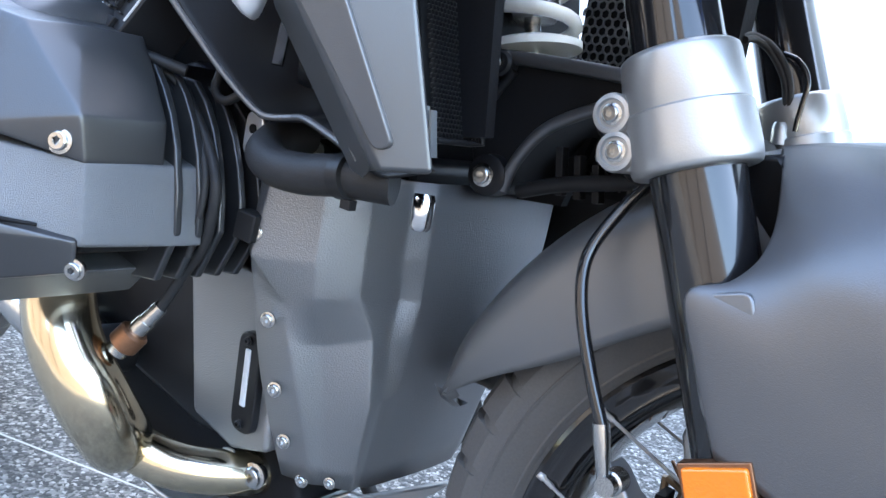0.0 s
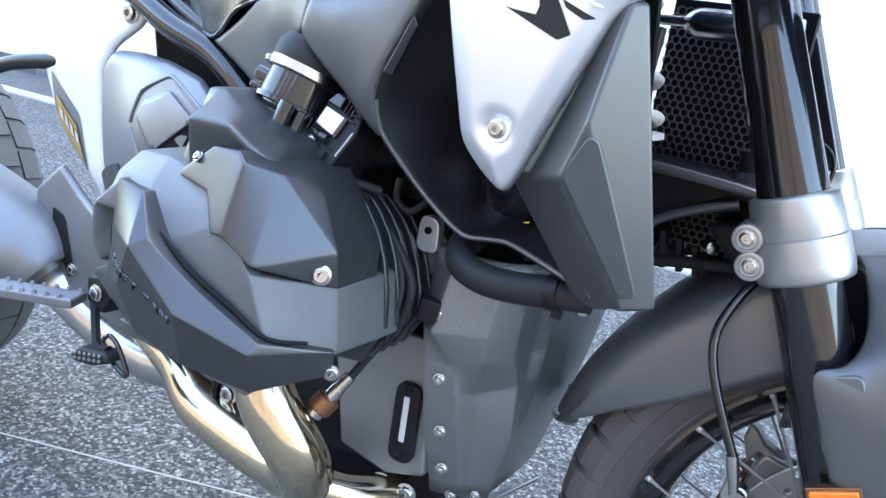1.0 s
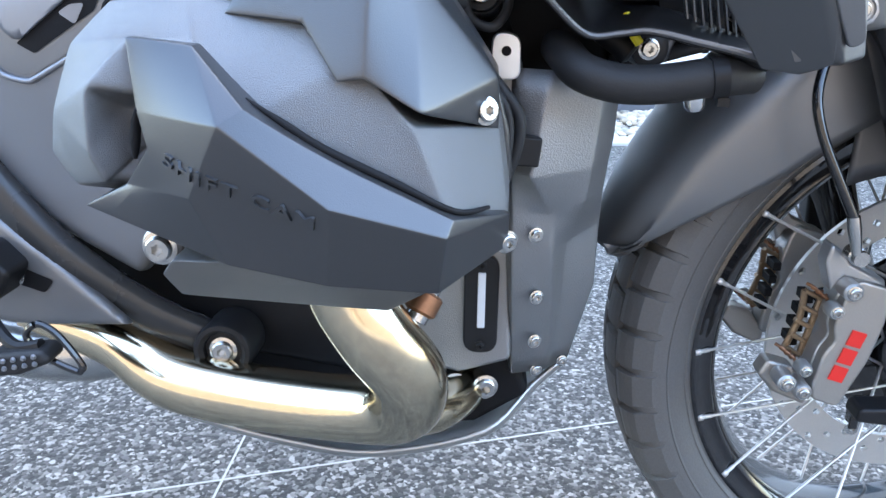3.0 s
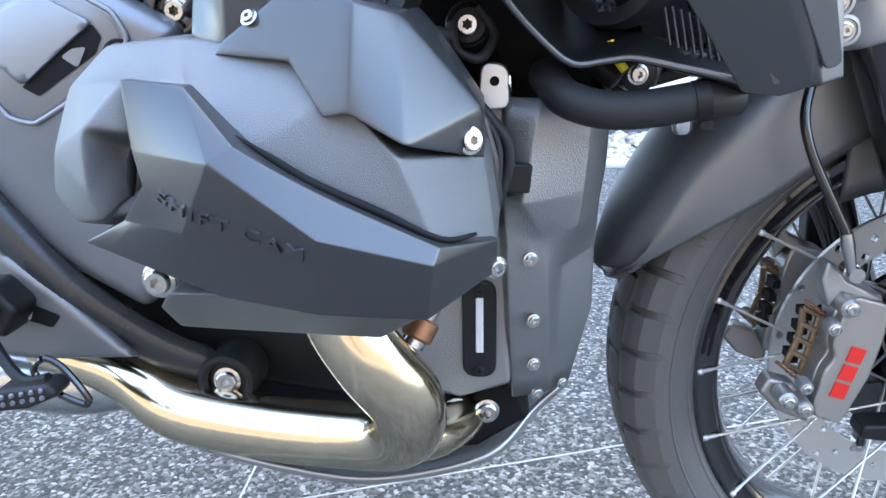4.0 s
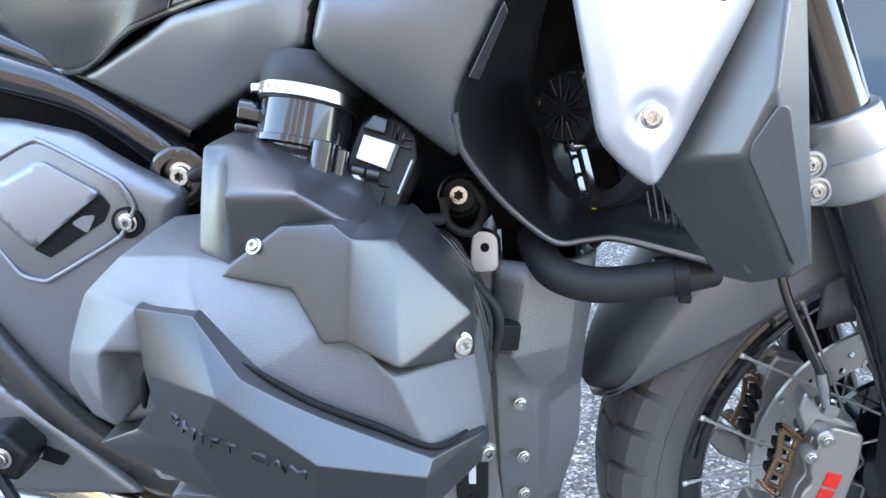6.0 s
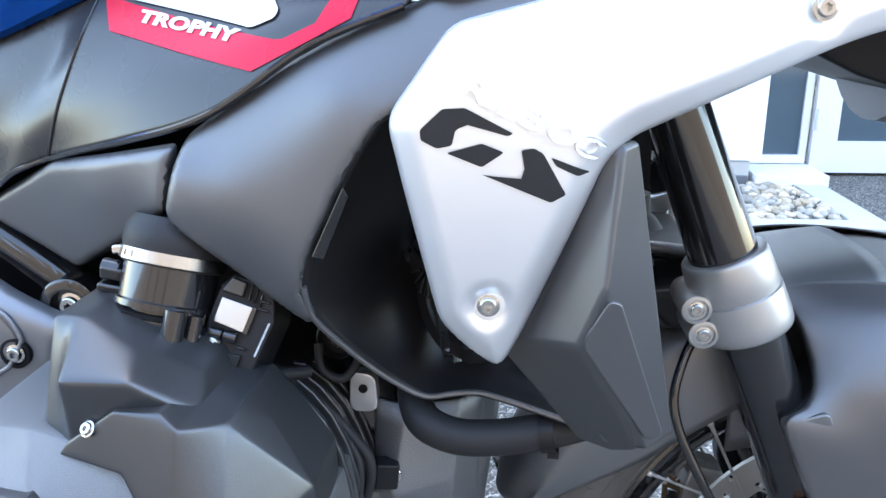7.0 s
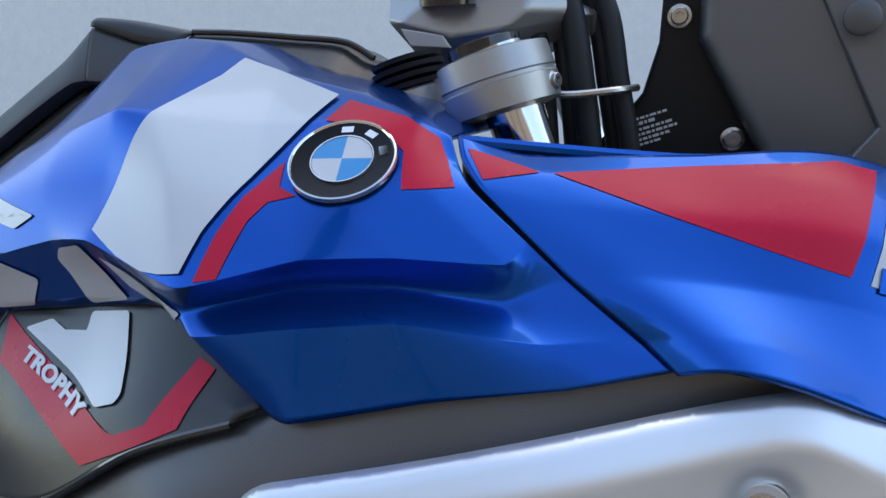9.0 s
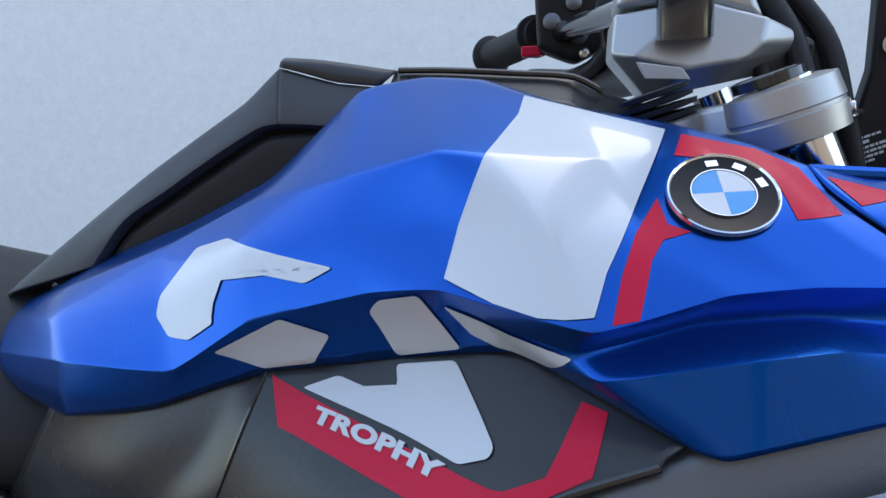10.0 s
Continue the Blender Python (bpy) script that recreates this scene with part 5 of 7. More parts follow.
for side in (-1, 1):
    y = 0.168 * side
    plate = part("fork_guard", slab([(p.x, y if side < 0 else y - 0.012, p.y) for p in rounded([(-0.113, 0.579), (-0.078, 0.590), (-0.066, 0.560), (-0.046, 0.46), (-0.02, 0.34), (-0.045, 0.33), (-0.062, 0.48), (-0.070, 0.508), (-0.088, 0.518)], 0.006)], 0.012), GREY_PLASTIC, bike, "grey plastic fork guard", bevel=0.003, segs=3)
    refl = part("reflector", slab([(-0.0915, y - 0.006, 0.4895), (-0.0585, y - 0.006, 0.5035), (-0.0450, y - 0.006, 0.4700), (-0.0785, y - 0.006, 0.4560)], 0.012 if side < 0 else 0.02), ORANGE, bike, "orange side reflector", bevel=0.002)
    part("reflector_frame", slab([(-0.0945, y - 0.003, 0.4905), (-0.0580, y - 0.003, 0.5065), (-0.0420, y - 0.003, 0.4690), (-0.0785, y - 0.003, 0.4530)], 0.010 if side < 0 else 0.02), COPPER, refl, bevel=0.001)


# cheeks of the fender, open round the fork legs
for side in (1, -1):
    rim = [(-0.106, -0.085, 0.666), (-0.095, -0.112, 0.650), (-0.0865, -0.133, 0.624), (-0.0865, -0.147, 0.606), (-0.095, -0.159, 0.592), (-0.113, -0.168, 0.581), (-0.100, -0.168, 0.545), (-0.080, -0.166, 0.500)]
    mid = [(-0.075, -0.088, 0.671), (-0.066, -0.117, 0.657), (-0.058, -0.143, 0.632), (-0.056, -0.160, 0.608), (-0.055, -0.167, 0.585), (-0.055, -0.170, 0.560), (-0.052, -0.170, 0.530), (-0.045, -0.169, 0.490)]
    rest = [(-0.020, -0.090, 0.673), (-0.020, -0.128, 0.658), (-0.020, -0.154, 0.630), (-0.020, -0.167, 0.604), (-0.020, -0.170, 0.580), (-0.020, -0.170, 0.550), (-0.020, -0.170, 0.520), (-0.018, -0.169, 0.480)]
    ahead = [(x + 0.075, y * 1.02, z - 0.007) for x, y, z in rest]
    far = [(x + 0.190, y * 0.99, z - 0.030) for x, y, z in rest]
    lip = [(x + 0.010, y + 0.028, z - 0.016) for x, y, z in rim]
    roll = [(x + 0.002, y + 0.004, z - 0.003) for x, y, z in rim]
    near = [(x + 0.004, y - 0.0015, z - 0.001) for x, y, z in rim]
    sheet("fender_cheek", [[(x, y * side, z) for x, y, z in c] for c in (lip, roll, near, mid, rest, ahead, far)], BLACK_PLASTIC, bike, "matt dark grey fender cheek round the fork", thick=0.002, flip=(0, -side, 0.3), per_row=5, per_col=5)
    # black sheet inside the opening: its colour carries the shade there
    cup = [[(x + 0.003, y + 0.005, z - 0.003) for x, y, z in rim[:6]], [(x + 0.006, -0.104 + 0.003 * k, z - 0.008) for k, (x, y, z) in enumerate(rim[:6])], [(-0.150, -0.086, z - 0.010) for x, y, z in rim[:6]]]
    sheet("fork_well_shade", [[(x, y * side, z) for x, y, z in c] for c in cup], SATIN_BLACK, bike, "black sheet standing for the shade in the fender round the fork leg", thick=0.002, flip=(-1, -side, 0.3), per_row=4, per_col=4)
# the front wheel stands turned a little to the left
steer = Matrix.Translation((-0.06, 0, 0)) @ Matrix.Rotation(radians(6.0), 4, "Z") @ Matrix.Translation((0.06, 0, 0))
for ob in (front_tyre, front_rim, hub, disc_r, axle, rear_fender):
    ob.matrix_world = steer @ ob.matrix_world


# ---- suspension arm, spring strut and radiators behind the fork ----
arm = part("suspension_arm", slab([(x, -0.066, z) for x, z in [(-0.346, 0.701), (-0.288, 0.700), (-0.218, 0.696), (-0.165, 0.690), (-0.160, 0.674), (-0.216, 0.682), (-0.243, 0.667), (-0.277, 0.648), (-0.297, 0.6215), (-0.305, 0.598), (-0.323, 0.592), (-0.338, 0.605), (-0.350, 0.646)]], 0.13), SATIN_BLACK, bike, "satin black suspension arm", bevel=0.006, segs=3)
part("arm_edge", sweep([(-0.346, -0.068, 0.700), (-0.288, -0.070, 0.699), (-0.218, -0.070, 0.695), (-0.165, -0.068, 0.688)], 0.0055, 12), BLACK_PLASTIC, arm)
part("arm_edge", sweep([(-0.303, -0.070, 0.600), (-0.295, -0.072, 0.6225), (-0.275, -0.072, 0.6495), (-0.242, -0.072, 0.668), (-0.205, -0.070, 0.681)], 0.0048, 12), BLACK_PLASTIC, arm)
part("arm_edge", sweep([(-0.337, -0.070, 0.650), (-0.325, -0.072, 0.668), (-0.310, -0.072, 0.690)], 0.0035, 10), SATIN_BLACK, arm)
for x, z, r in ((-0.3215, 0.6942, 0.0055), (-0.3165, 0.6090, 0.0090)):
    part("arm_boss", lathe([(0, r * 1.9), (0.014, r * 1.8), (0.016, r * 1.4)], (x, -0.064, z), (0.1, -1, 0), 28), SATIN_BLACK, arm)
    bolt((x, -0.080, z), (0.1, -1, 0), r * 0.82, STEEL, arm)
for k in range(3):
    part("arm_rib", bar((-0.268 + 0.016 * k, -0.052, 0.640 - 0.004 * k), (-0.262 + 0.016 * k, -0.052, 0.604), 0.006, 0.010, (0, 1, 0)), SATIN_BLACK, arm, bevel=0.001)
part("brake_pipe", sweep([(-0.300, -0.050, 0.600), (-0.262, -0.060, 0.612), (-0.215, -0.070, 0.622), (-0.175, -0.085, 0.630)], 0.006, 10), RUBBER, bike)
part("pipe_union", lathe([(0, 0.006), (0.012, 0.006), (0.013, 0.0045)], (-0.222, -0.075, 0.640), (0.5, -0.8, 0), 12), STEEL, bike)
for way in ([(-0.1940, 0.0600, 0.7460), (-0.1906, 0.0750, 0.7497), (-0.1800, 0.0850, 0.7459), (-0.1684, 0.0880, 0.7348), (-0.1605, 0.0900, 0.7214), (-0.1566, 0.0920, 0.7076), (-0.1558, 0.0950, 0.6916)],
            [(-0.1907, 0.0600, 0.7436), (-0.1881, 0.0750, 0.7469), (-0.1801, 0.0850, 0.7423), (-0.1715, 0.0880, 0.7327), (-0.1640, 0.0900, 0.7211), (-0.1596, 0.0920, 0.7073), (-0.1579, 0.0950, 0.6913)]):
    part("cable", sweep(way, 0.0030, 10), RUBBER, bike)
part("cable", sweep([(-0.1683, 0.0900, 0.7396), (-0.1579, 0.0900, 0.7364), (-0.1490, 0.0900, 0.7280), (-0.1449, 0.0900, 0.7177), (-0.1454, 0.0900, 0.7052), (-0.1463, 0.0900, 0.6906), (-0.1462, 0.0900, 0.6807)], 0.0022, 10), GLOSS_BLACK, bike)
part("cable", sweep([(-0.1571, -0.0980, 0.7461), (-0.1528, -0.0980, 0.7343), (-0.1478, -0.0980, 0.7239), (-0.1412, -0.0980, 0.7124)], 0.0018, 10), GLOSS_BLACK, bike)
part("cable_plug", lathe([(0, 0.006), (0.004, 0.0075), (0.018, 0.0075), (0.020, 0.005)], [(-0.1583, 0.0940, 0.6866)][0], (0.1, 0, -1), 14), ALLOY, bike, "pale cable plug")
part("ball_joint", lathe([(0, 0.022), (0.012, 0.028), (0.03, 0.026), (0.045, 0.018), (0.05, 0.013), (0.07, 0.013), (0.072, 0.009)], (-0.205, 0.0, 0.655), (-0.1, 0, 1), 28), RUBBER, bike, "black rubber joint boot")
part("fork_bridge", slab([(-0.225, -0.10, 0.660), (-0.16, -0.11, 0.672), (-0.135, -0.11, 0.645), (-0.19, -0.10, 0.625)], 0.20), SATIN_BLACK, bike, "black fork bridge", bevel=0.008, segs=3)
strut = part("strut_body", lathe([(0, 0.021), (0.006, 0.023), (0.095, 0.023), (0.097, 0.020), (0.103, 0.020), (0.104, 0.007), (0.16, 0.007)], (-0.366, -0.010, 0.835), (0.22, 0, -0.975), 36), STEEL, bike, "brushed steel spring strut")
coil = []
for k in range(4 * 16 + 1):
    w = 2 * math.pi * k / 16 + 2.2
    h = 0.150 * k / 64
    c = Vector((-0.373, -0.010, 0.866)) + Vector((0.22, 0, -0.975)) * h
    u, v = Vector((0.975, 0, 0.22)), Vector((0, 1, 0))
    coil.append(c + (u * math.cos(w) + v * math.sin(w)) * 0.036)
part("coil_spring", sweep(coil, 0.0058, 12, per=1), SPRING_WHITE, bike, "off-white coil spring")
part("spring_seat", lathe([(0, 0.030), (0.004, 0.043), (0.010, 0.043), (0.012, 0.030)], (-0.342, -0.010, 0.720), (0.22, 0, -0.975), 36), SPRING_WHITE, bike)
damper = part("steering_damper", lathe([(0, 0.012), (0.01, 0.014), (0.09, 0.014), (0.10, 0.010), (0.105, 0.005), (0.16, 0.005)], (-0.195, -0.02, 0.835), (-1, 0, -0.02), 24), STEEL, bike, "steel steering damper")
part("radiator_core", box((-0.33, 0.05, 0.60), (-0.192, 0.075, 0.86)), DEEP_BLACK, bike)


def honeycomb(origin, right, up, w, h, cell, t, mat, name, parent, label):
    """A guard of six-sided cells, as one sheet of struts."""
    o, r, u = Vector(origin), Vector(right).normalized(), Vector(up).normalized()
    out = r.cross(u)
    bm = bmesh.new()
    dx, dy = cell * math.sqrt(3), cell * 1.5
    j = 0
    y = 0.0
    while y < h:
        x = (dx / 2 if j % 2 else 0.0)
        while x < w:
            for a in (30, 90, 150):
                p0 = o + r * (x + cell * math.cos(radians(a))) + u * (y + cell * math.sin(radians(a)))
                p1 = o + r * (x + cell * math.cos(radians(a + 60))) + u * (y + cell * math.sin(radians(a + 60)))
                s = (p1 - p0).cross(out).normalized() * t / 2
                vs = [bm.verts.new(q) for q in (p0 - s, p0 + s, p1 + s, p1 - s)]
                vb = [bm.verts.new(v.co - out * 0.002) for v in vs]
                bm.faces.new(vs)
                for k in range(4):
                    bm.faces.new((vs[k], vs[(k + 1) % 4], vb[(k + 1) % 4], vb[k]))
            x += dx
        y += dy
        j += 1
    bmesh.ops.recalc_face_normals(bm, faces=bm.faces)
    return part(name, bm, mat, parent, label, smooth=False)


honeycomb((-0.325, 0.045, 0.61), (1, 0, 0), (0, 0, 1), 0.112, 0.24, 0.0048, 0.0016, BLACK_PLASTIC, "radiator_guard", bike, "black honeycomb radiator guard")
honeycomb((-0.288, -0.178, 0.637), (0.0, 1, 0), (-0.27, 0.0, 1), 0.048, 0.190, 0.0021, 0.0007, SATIN_BLACK, "radiator_guard", bike, "black honeycomb radiator guard")
part("side_radiator", slab([(-0.292, -0.182, 0.630), (-0.292, -0.128, 0.630), (-0.343, -0.128, 0.82), (-0.343, -0.182, 0.82)], 0.035, (-1, 0, 0)), DEEP_BLACK, bike, "black side radiator")
part("radiator_frame", sweep([(-0.286, -0.180, 0.6335), (-0.286, -0.130, 0.6335), (-0.335, -0.130, 0.82)], 0.0022, 8, per=3, tight=[1, 1, 1]), SATIN_BLACK, bike)
part("radiator_panel", slab([(-0.303, -0.130, 0.680), (-0.295, -0.128, 0.740), (-0.290, -0.126, 0.82), (-0.340, -0.130, 0.82)], 0.012), SHROUD, bike, "dark grey radiator side panel", bevel=0.002)
part("drain_spigot", lathe([(0, 0.007), (0.004, 0.0085), (0.022, 0.0075), (0.025, 0.005)], (-0.298, -0.168, 0.596), (0.1, -0.1, -1), 12), CHROME, bike, "bright metal spigot")

# fan behind the side panel
FN = Vector((-0.70, -0.71, 0.05)).normalized()
FC = Vector((-0.3845, -0.2265, 0.7235))
fx, fz = Vector((0.71, -0.70, 0.0)).normalized(), Vector((0.035, 0.035, 1.0)).normalized()
fan = part("fan_motor", lathe([(0.0, 0.0), (0.0, 0.0225), (-0.002, 0.0245), (-0.014, 0.0255), (-0.016, 0.030), (-0.030, 0.031)], FC, FN, 40), SATIN_BLACK, bike, "glossy black fan motor")
for k, (w, r0, r1) in enumerate(((8, 0.007, 0.0215), (30, 0.005, 0.017), (52, 0.008, 0.0225), (75, 0.006, 0.019), (100, 0.008, 0.0220), (124, 0.010, 0.0225), (150, 0.006, 0.020), (205, 0.009, 0.0225), (228, 0.006, 0.019), (250, 0.008, 0.0220), (274, 0.005, 0.021), (298, 0.009, 0.0225), (322, 0.006, 0.018), (344, 0.010, 0.0215))):
    d = fx * math.cos(radians(w)) + fz * math.sin(radians(w))
    part("fan_rib", bar(FC + d * r0 + FN * 0.001, FC + d * r1 + FN * 0.001, 0.0020, 0.0040, tuple(FN)), GLOSS_BLACK, fan, bevel=0.0005)
for w in (60, 175, 285):
    d = fx * math.cos(radians(w)) + fz * math.sin(radians(w))
    part("fan_lug", lathe([(-0.012, 0.005), (0.001, 0.0048), (0.002, 0.003)], FC + d * 0.0262, tuple(FN), 16), GLOSS_BLACK, fan)
part("fan_shroud", lathe([(-0.014, 0.036), (-0.014, 0.046), (-0.020, 0.048), (-0.034, 0.048), (-0.034, 0.036)], FC + fx * 0.014 - fz * 0.022, FN, 48, closed=True), SATIN_BLACK, fan)
fa = FC + fx * 0.008 - fz * 0.026
fb = fa + fx * 0.014 - fz * 0.034
part("fan_arm", bar(fa, fb, 0.0022, 0.006, tuple(FN)), GLOSS_BLACK, fan)
part("fan_arm", bar(fa + fx * 0.010, fb + fx * 0.010, 0.0022, 0.006, tuple(FN)), GLOSS_BLACK, fan)
for u in (0.15, 0.5, 0.85):
    part("fan_arm", bar(fa.lerp(fb, u), fa.lerp(fb, u) + fx * 0.010, 0.0018, 0.005, tuple(FN)), GLOSS_BLACK, fan)
for k in range(9):
    part("radiator_fin", bar((-0.322 + 0.0058 * k, -0.200, 0.668 - 0.002 * k), (-0.316 + 0.0058 * k, -0.200, 0.640 - 0.002 * k), 0.0012, 0.006, (0, 1, 0)), GREY_PLASTIC, fan)
part("yellow_tag", sweep([(-0.356, -0.185, 0.642), (-0.351, -0.19, 0.630), (-0.345, -0.19, 0.622)], 0.0035, 8), YELLOW, bike, "yellow marking tape")
part("connector_plug", lathe([(0, 0.010), (0.03, 0.010), (0.032, 0.007)], (-0.372, -0.17, 0.632), (0.7, -0.2, -0.5), 16), SATIN_BLACK, bike)


# ---- graphics on the tank ----
laid("white_band", [(-0.4610, 1.0700), (-0.3811, 1.0480), (-0.3928, 1.0275), (-0.4093, 1.0050), (-0.4160, 0.9835), (-0.4218, 0.9650), (-0.4354, 0.9632), (-0.4480, 0.9630), (-0.4700, 0.9676), (-0.4965, 0.9770), (-0.4901, 1.0035), (-0.4778, 1.0382), (-0.4630, 1.0590)], tank_tree, WHITE_DECAL, tank, lift=0.0015, step=0.0028, label="white film band")
laid("red_flash", [(-0.3730, 1.0463), (-0.3362, 1.0378), (-0.3162, 1.0278), (-0.3010, 1.0060), (-0.3244, 1.0050), (-0.3300, 1.0216), (-0.3463, 1.0327), (-0.3789, 1.0356)], tank_tree, RED_DECAL, tank, lift=0.0004, step=0.0045, label="red film flash")
laid("red_flash", [(-0.3898, 1.0156), (-0.3858, 1.0043), (-0.3750, 1.0009), (-0.3886, 0.9976), (-0.3946, 0.9894), (-0.4014, 0.9643), (-0.4138, 0.9620), (-0.4087, 0.9832), (-0.4018, 1.0000)], tank_tree, RED_DECAL, tank, lift=0.0004, step=0.0045, label="red film flash")
laid("white_swoosh", [(-0.6480, 0.9874), (-0.5647, 0.9775), (-0.5826, 0.9679), (-0.6306, 0.9720), (-0.6439, 0.9662), (-0.6515, 0.9485), (-0.6470, 0.9402), (-0.6657, 0.9282), (-0.6837, 0.9276), (-0.6985, 0.9376), (-0.6996, 0.9488), (-0.6773, 0.9788)], tank_tree, WHITE_DECAL, tank, lift=0.0010, step=0.003, r=0.003, label="white film swoosh")
laid("white_diamond", [(-0.6473, 0.9233), (-0.5993, 0.9476), (-0.5700, 0.9377), (-0.5838, 0.9181), (-0.6185, 0.9125)], tank_tree, WHITE_DECAL, tank, lift=0.0010, step=0.003, r=0.003)
laid("white_bar", [(-0.5434, 0.9548), (-0.5361, 0.9627), (-0.5117, 0.9682), (-0.4915, 0.9356), (-0.5302, 0.9267)], tank_tree, WHITE_DECAL, tank, lift=0.0010, step=0.003, r=0.003)
laid("white_blade", [(-0.4982, 0.9628), (-0.4641, 0.9497), (-0.4315, 0.9414), (-0.4428, 0.9330), (-0.4713, 0.9392), (-0.4847, 0.9458)], tank_tree, WHITE_DECAL, tank, lift=0.0010, step=0.003, r=0.002)
laid("red_flash", [(-0.3020, 1.0230), (-0.2640, 1.0126), (-0.2895, 1.0092)], front_tree, RED_DECAL, ftank, lift=0.0004, step=0.005)
laid("red_flash", [(-0.2578, 1.0123), (-0.1300, 1.0198), (-0.1124, 1.0154), (-0.1275, 0.9749)], front_tree, RED_DECAL, ftank, lift=0.0004, step=0.005, label="large red film flash")
laid("white_patch", [(-0.1075, 1.0110), (-0.085, 1.0025), (-0.050, 0.985), (-0.050, 0.9495), (-0.1195, 0.9715)], front_tree, WHITE_DECAL, ftank, lift=0.0004, step=0.005)
laid("red_band", [(-0.6141, 0.9063), (-0.5906, 0.8997), (-0.5276, 0.8859), (-0.4714, 0.8779), (-0.4654, 0.8783), (-0.4328, 0.8924), (-0.4306, 0.9014), (-0.4273, 0.9169), (-0.4146, 0.9137), (-0.4188, 0.9019), (-0.4228, 0.8898), (-0.4515, 0.8757), (-0.4857, 0.8596), (-0.54, 0.8689), (-0.6039, 0.8818)], trim_tree, RED_DECAL, trim, step=0.005, label="red film band with white lettering")
laid("white_mark", [(-0.5910, 0.9021), (-0.5680, 0.9105), (-0.5395, 0.9053), (-0.5288, 0.9101), (-0.5314, 0.9200), (-0.4951, 0.9266), (-0.4705, 0.8941), (-0.4732, 0.8895), (-0.4892, 0.8840)], trim_tree, WHITE_DECAL, trim, lift=0.0013, step=0.0045, r=0.003)


def on_tree(tree, x, z, lift):
    hit, nor, _, _ = tree.ray_cast(Vector((x, -0.6, z)), Vector((0, 1, 0)))
    if hit is None:
        hit, nor, _, _ = tree.find_nearest(Vector((x, -0.2, z)))
    if nor.y > 0:
        nor = -nor
    return hit + nor * lift


word("TROPHY", WHITE_DECAL, trim, (-0.5809, -0.2094, 0.8878), (-0.4992, -0.2537, 0.8755), (0.0008, 0.0059, 0.0078), 0.0086, trim_tree, space=1.04, bold=0.045, lift=0.0014)

# round badge: quartered disc in a dark ring
bc = on_tree(tank_tree, -0.3580, 1.0166, 0.0008)
_, bn, _, _ = tank_tree.find_nearest(bc)
bn = (-bn if bn.y > 0 else bn).normalized()
badge = part("badge", lathe([(-0.004, 0.0268), (0.0008, 0.0268), (0.0014, 0.0260), (0.0012, 0.0254), (0.0012, 0.0)], bc, bn, 56), BADGE_BLACK, tank, "round black badge with a blue and white quartered disc")
part("badge_rim", lathe([(0.0, 0.0278), (0.0020, 0.0273), (0.0023, 0.0265), (0.0014, 0.0258)], bc, bn, 56, closed=True), CHROME, badge)
bx = (Vector((1, 0, 0)) - bn * bn.x).normalized()
bz = bn.cross(bx)
bz = bz if bz.z > 0 else -bz
for q in range(4):
    bm = bmesh.new()
    c0 = bc + bn * 0.0017
    vs = [bm.verts.new(c0)] + [bm.verts.new(c0 + (bx * math.cos(w) + bz * math.sin(w)) * 0.0153) for w in [math.pi / 2 * q + 0.12 + math.pi / 16 * k for k in range(9)]]
    bm.faces.new(vs)
    bmesh.ops.recalc_face_normals(bm, faces=bm.faces)
    if bm.faces[:][0].normal.dot(bn) < 0:
        bmesh.ops.reverse_faces(bm, faces=bm.faces[:])
    part("badge_quarter", bm, BADGE_BLUE if q % 2 else WHITE_DECAL, badge)
part("badge_ring", lathe([(0.0012, 0.0153), (0.0021, 0.0155), (0.0021, 0.0161), (0.0012, 0.0163)], bc, bn, 48, closed=True), CHROME, badge)
for ang in (62, 100, 22):
    d = bx * math.cos(radians(ang)) + bz * math.sin(radians(ang))
    e = bn.cross(d)
    c0 = bc + bn * 0.0016 + d * 0.0208
    part("badge_mark", slab([tuple(c0 - e * 0.0031 - d * 0.0021), tuple(c0 + e * 0.0031 - d * 0.0021), tuple(c0 + e * 0.0031 + d * 0.0021), tuple(c0 - e * 0.0031 + d * 0.0021)], 0.0005, tuple(-bn)), CHROME, badge)

# marks on the silver panel
for o in ([(-0.378, 0.8335), (-0.366, 0.8445), (-0.354, 0.845), (-0.328, 0.831), (-0.3315, 0.8297), (-0.351, 0.8365), (-0.359, 0.8335), (-0.361, 0.825), (-0.369, 0.8235), (-0.3775, 0.828)],
          [(-0.364, 0.821), (-0.345, 0.826), (-0.333, 0.821), (-0.345, 0.813)],
          [(-0.345, 0.809), (-0.325, 0.8055), (-0.320, 0.809), (-0.324, 0.822), (-0.317, 0.823), (-0.312, 0.820), (-0.299, 0.797), (-0.307, 0.7925)],
          [(-0.308, 0.818), (-0.286, 0.809), (-0.293, 0.807), (-0.305, 0.813)]):
    laid("dark_mark", o, silver_tree, DARK_INLAY, silver, lift=0.0009, step=0.005, r=0.0016, label="dark grey inlay")
word("R1300", SILVER, silver, (-0.3609, -0.3225, 0.8546), (-0.2814, -0.3108, 0.8143), (0.0025, 0.0003, 0.0086), 0.0108, silver_tree, name="embossed_number", shear=0.12, space=1.02, bold=0.035, lift=0.0007, relief=0.0011)
word("R1300", BLUE, ftank, (-0.1181, -0.2121, 0.9694), (-0.0379, -0.1814, 0.9459), (0.0007, 0.0026, 0.006), 0.0100, front_tree, name="cover_letter", bold=0.03, lift=0.0012)

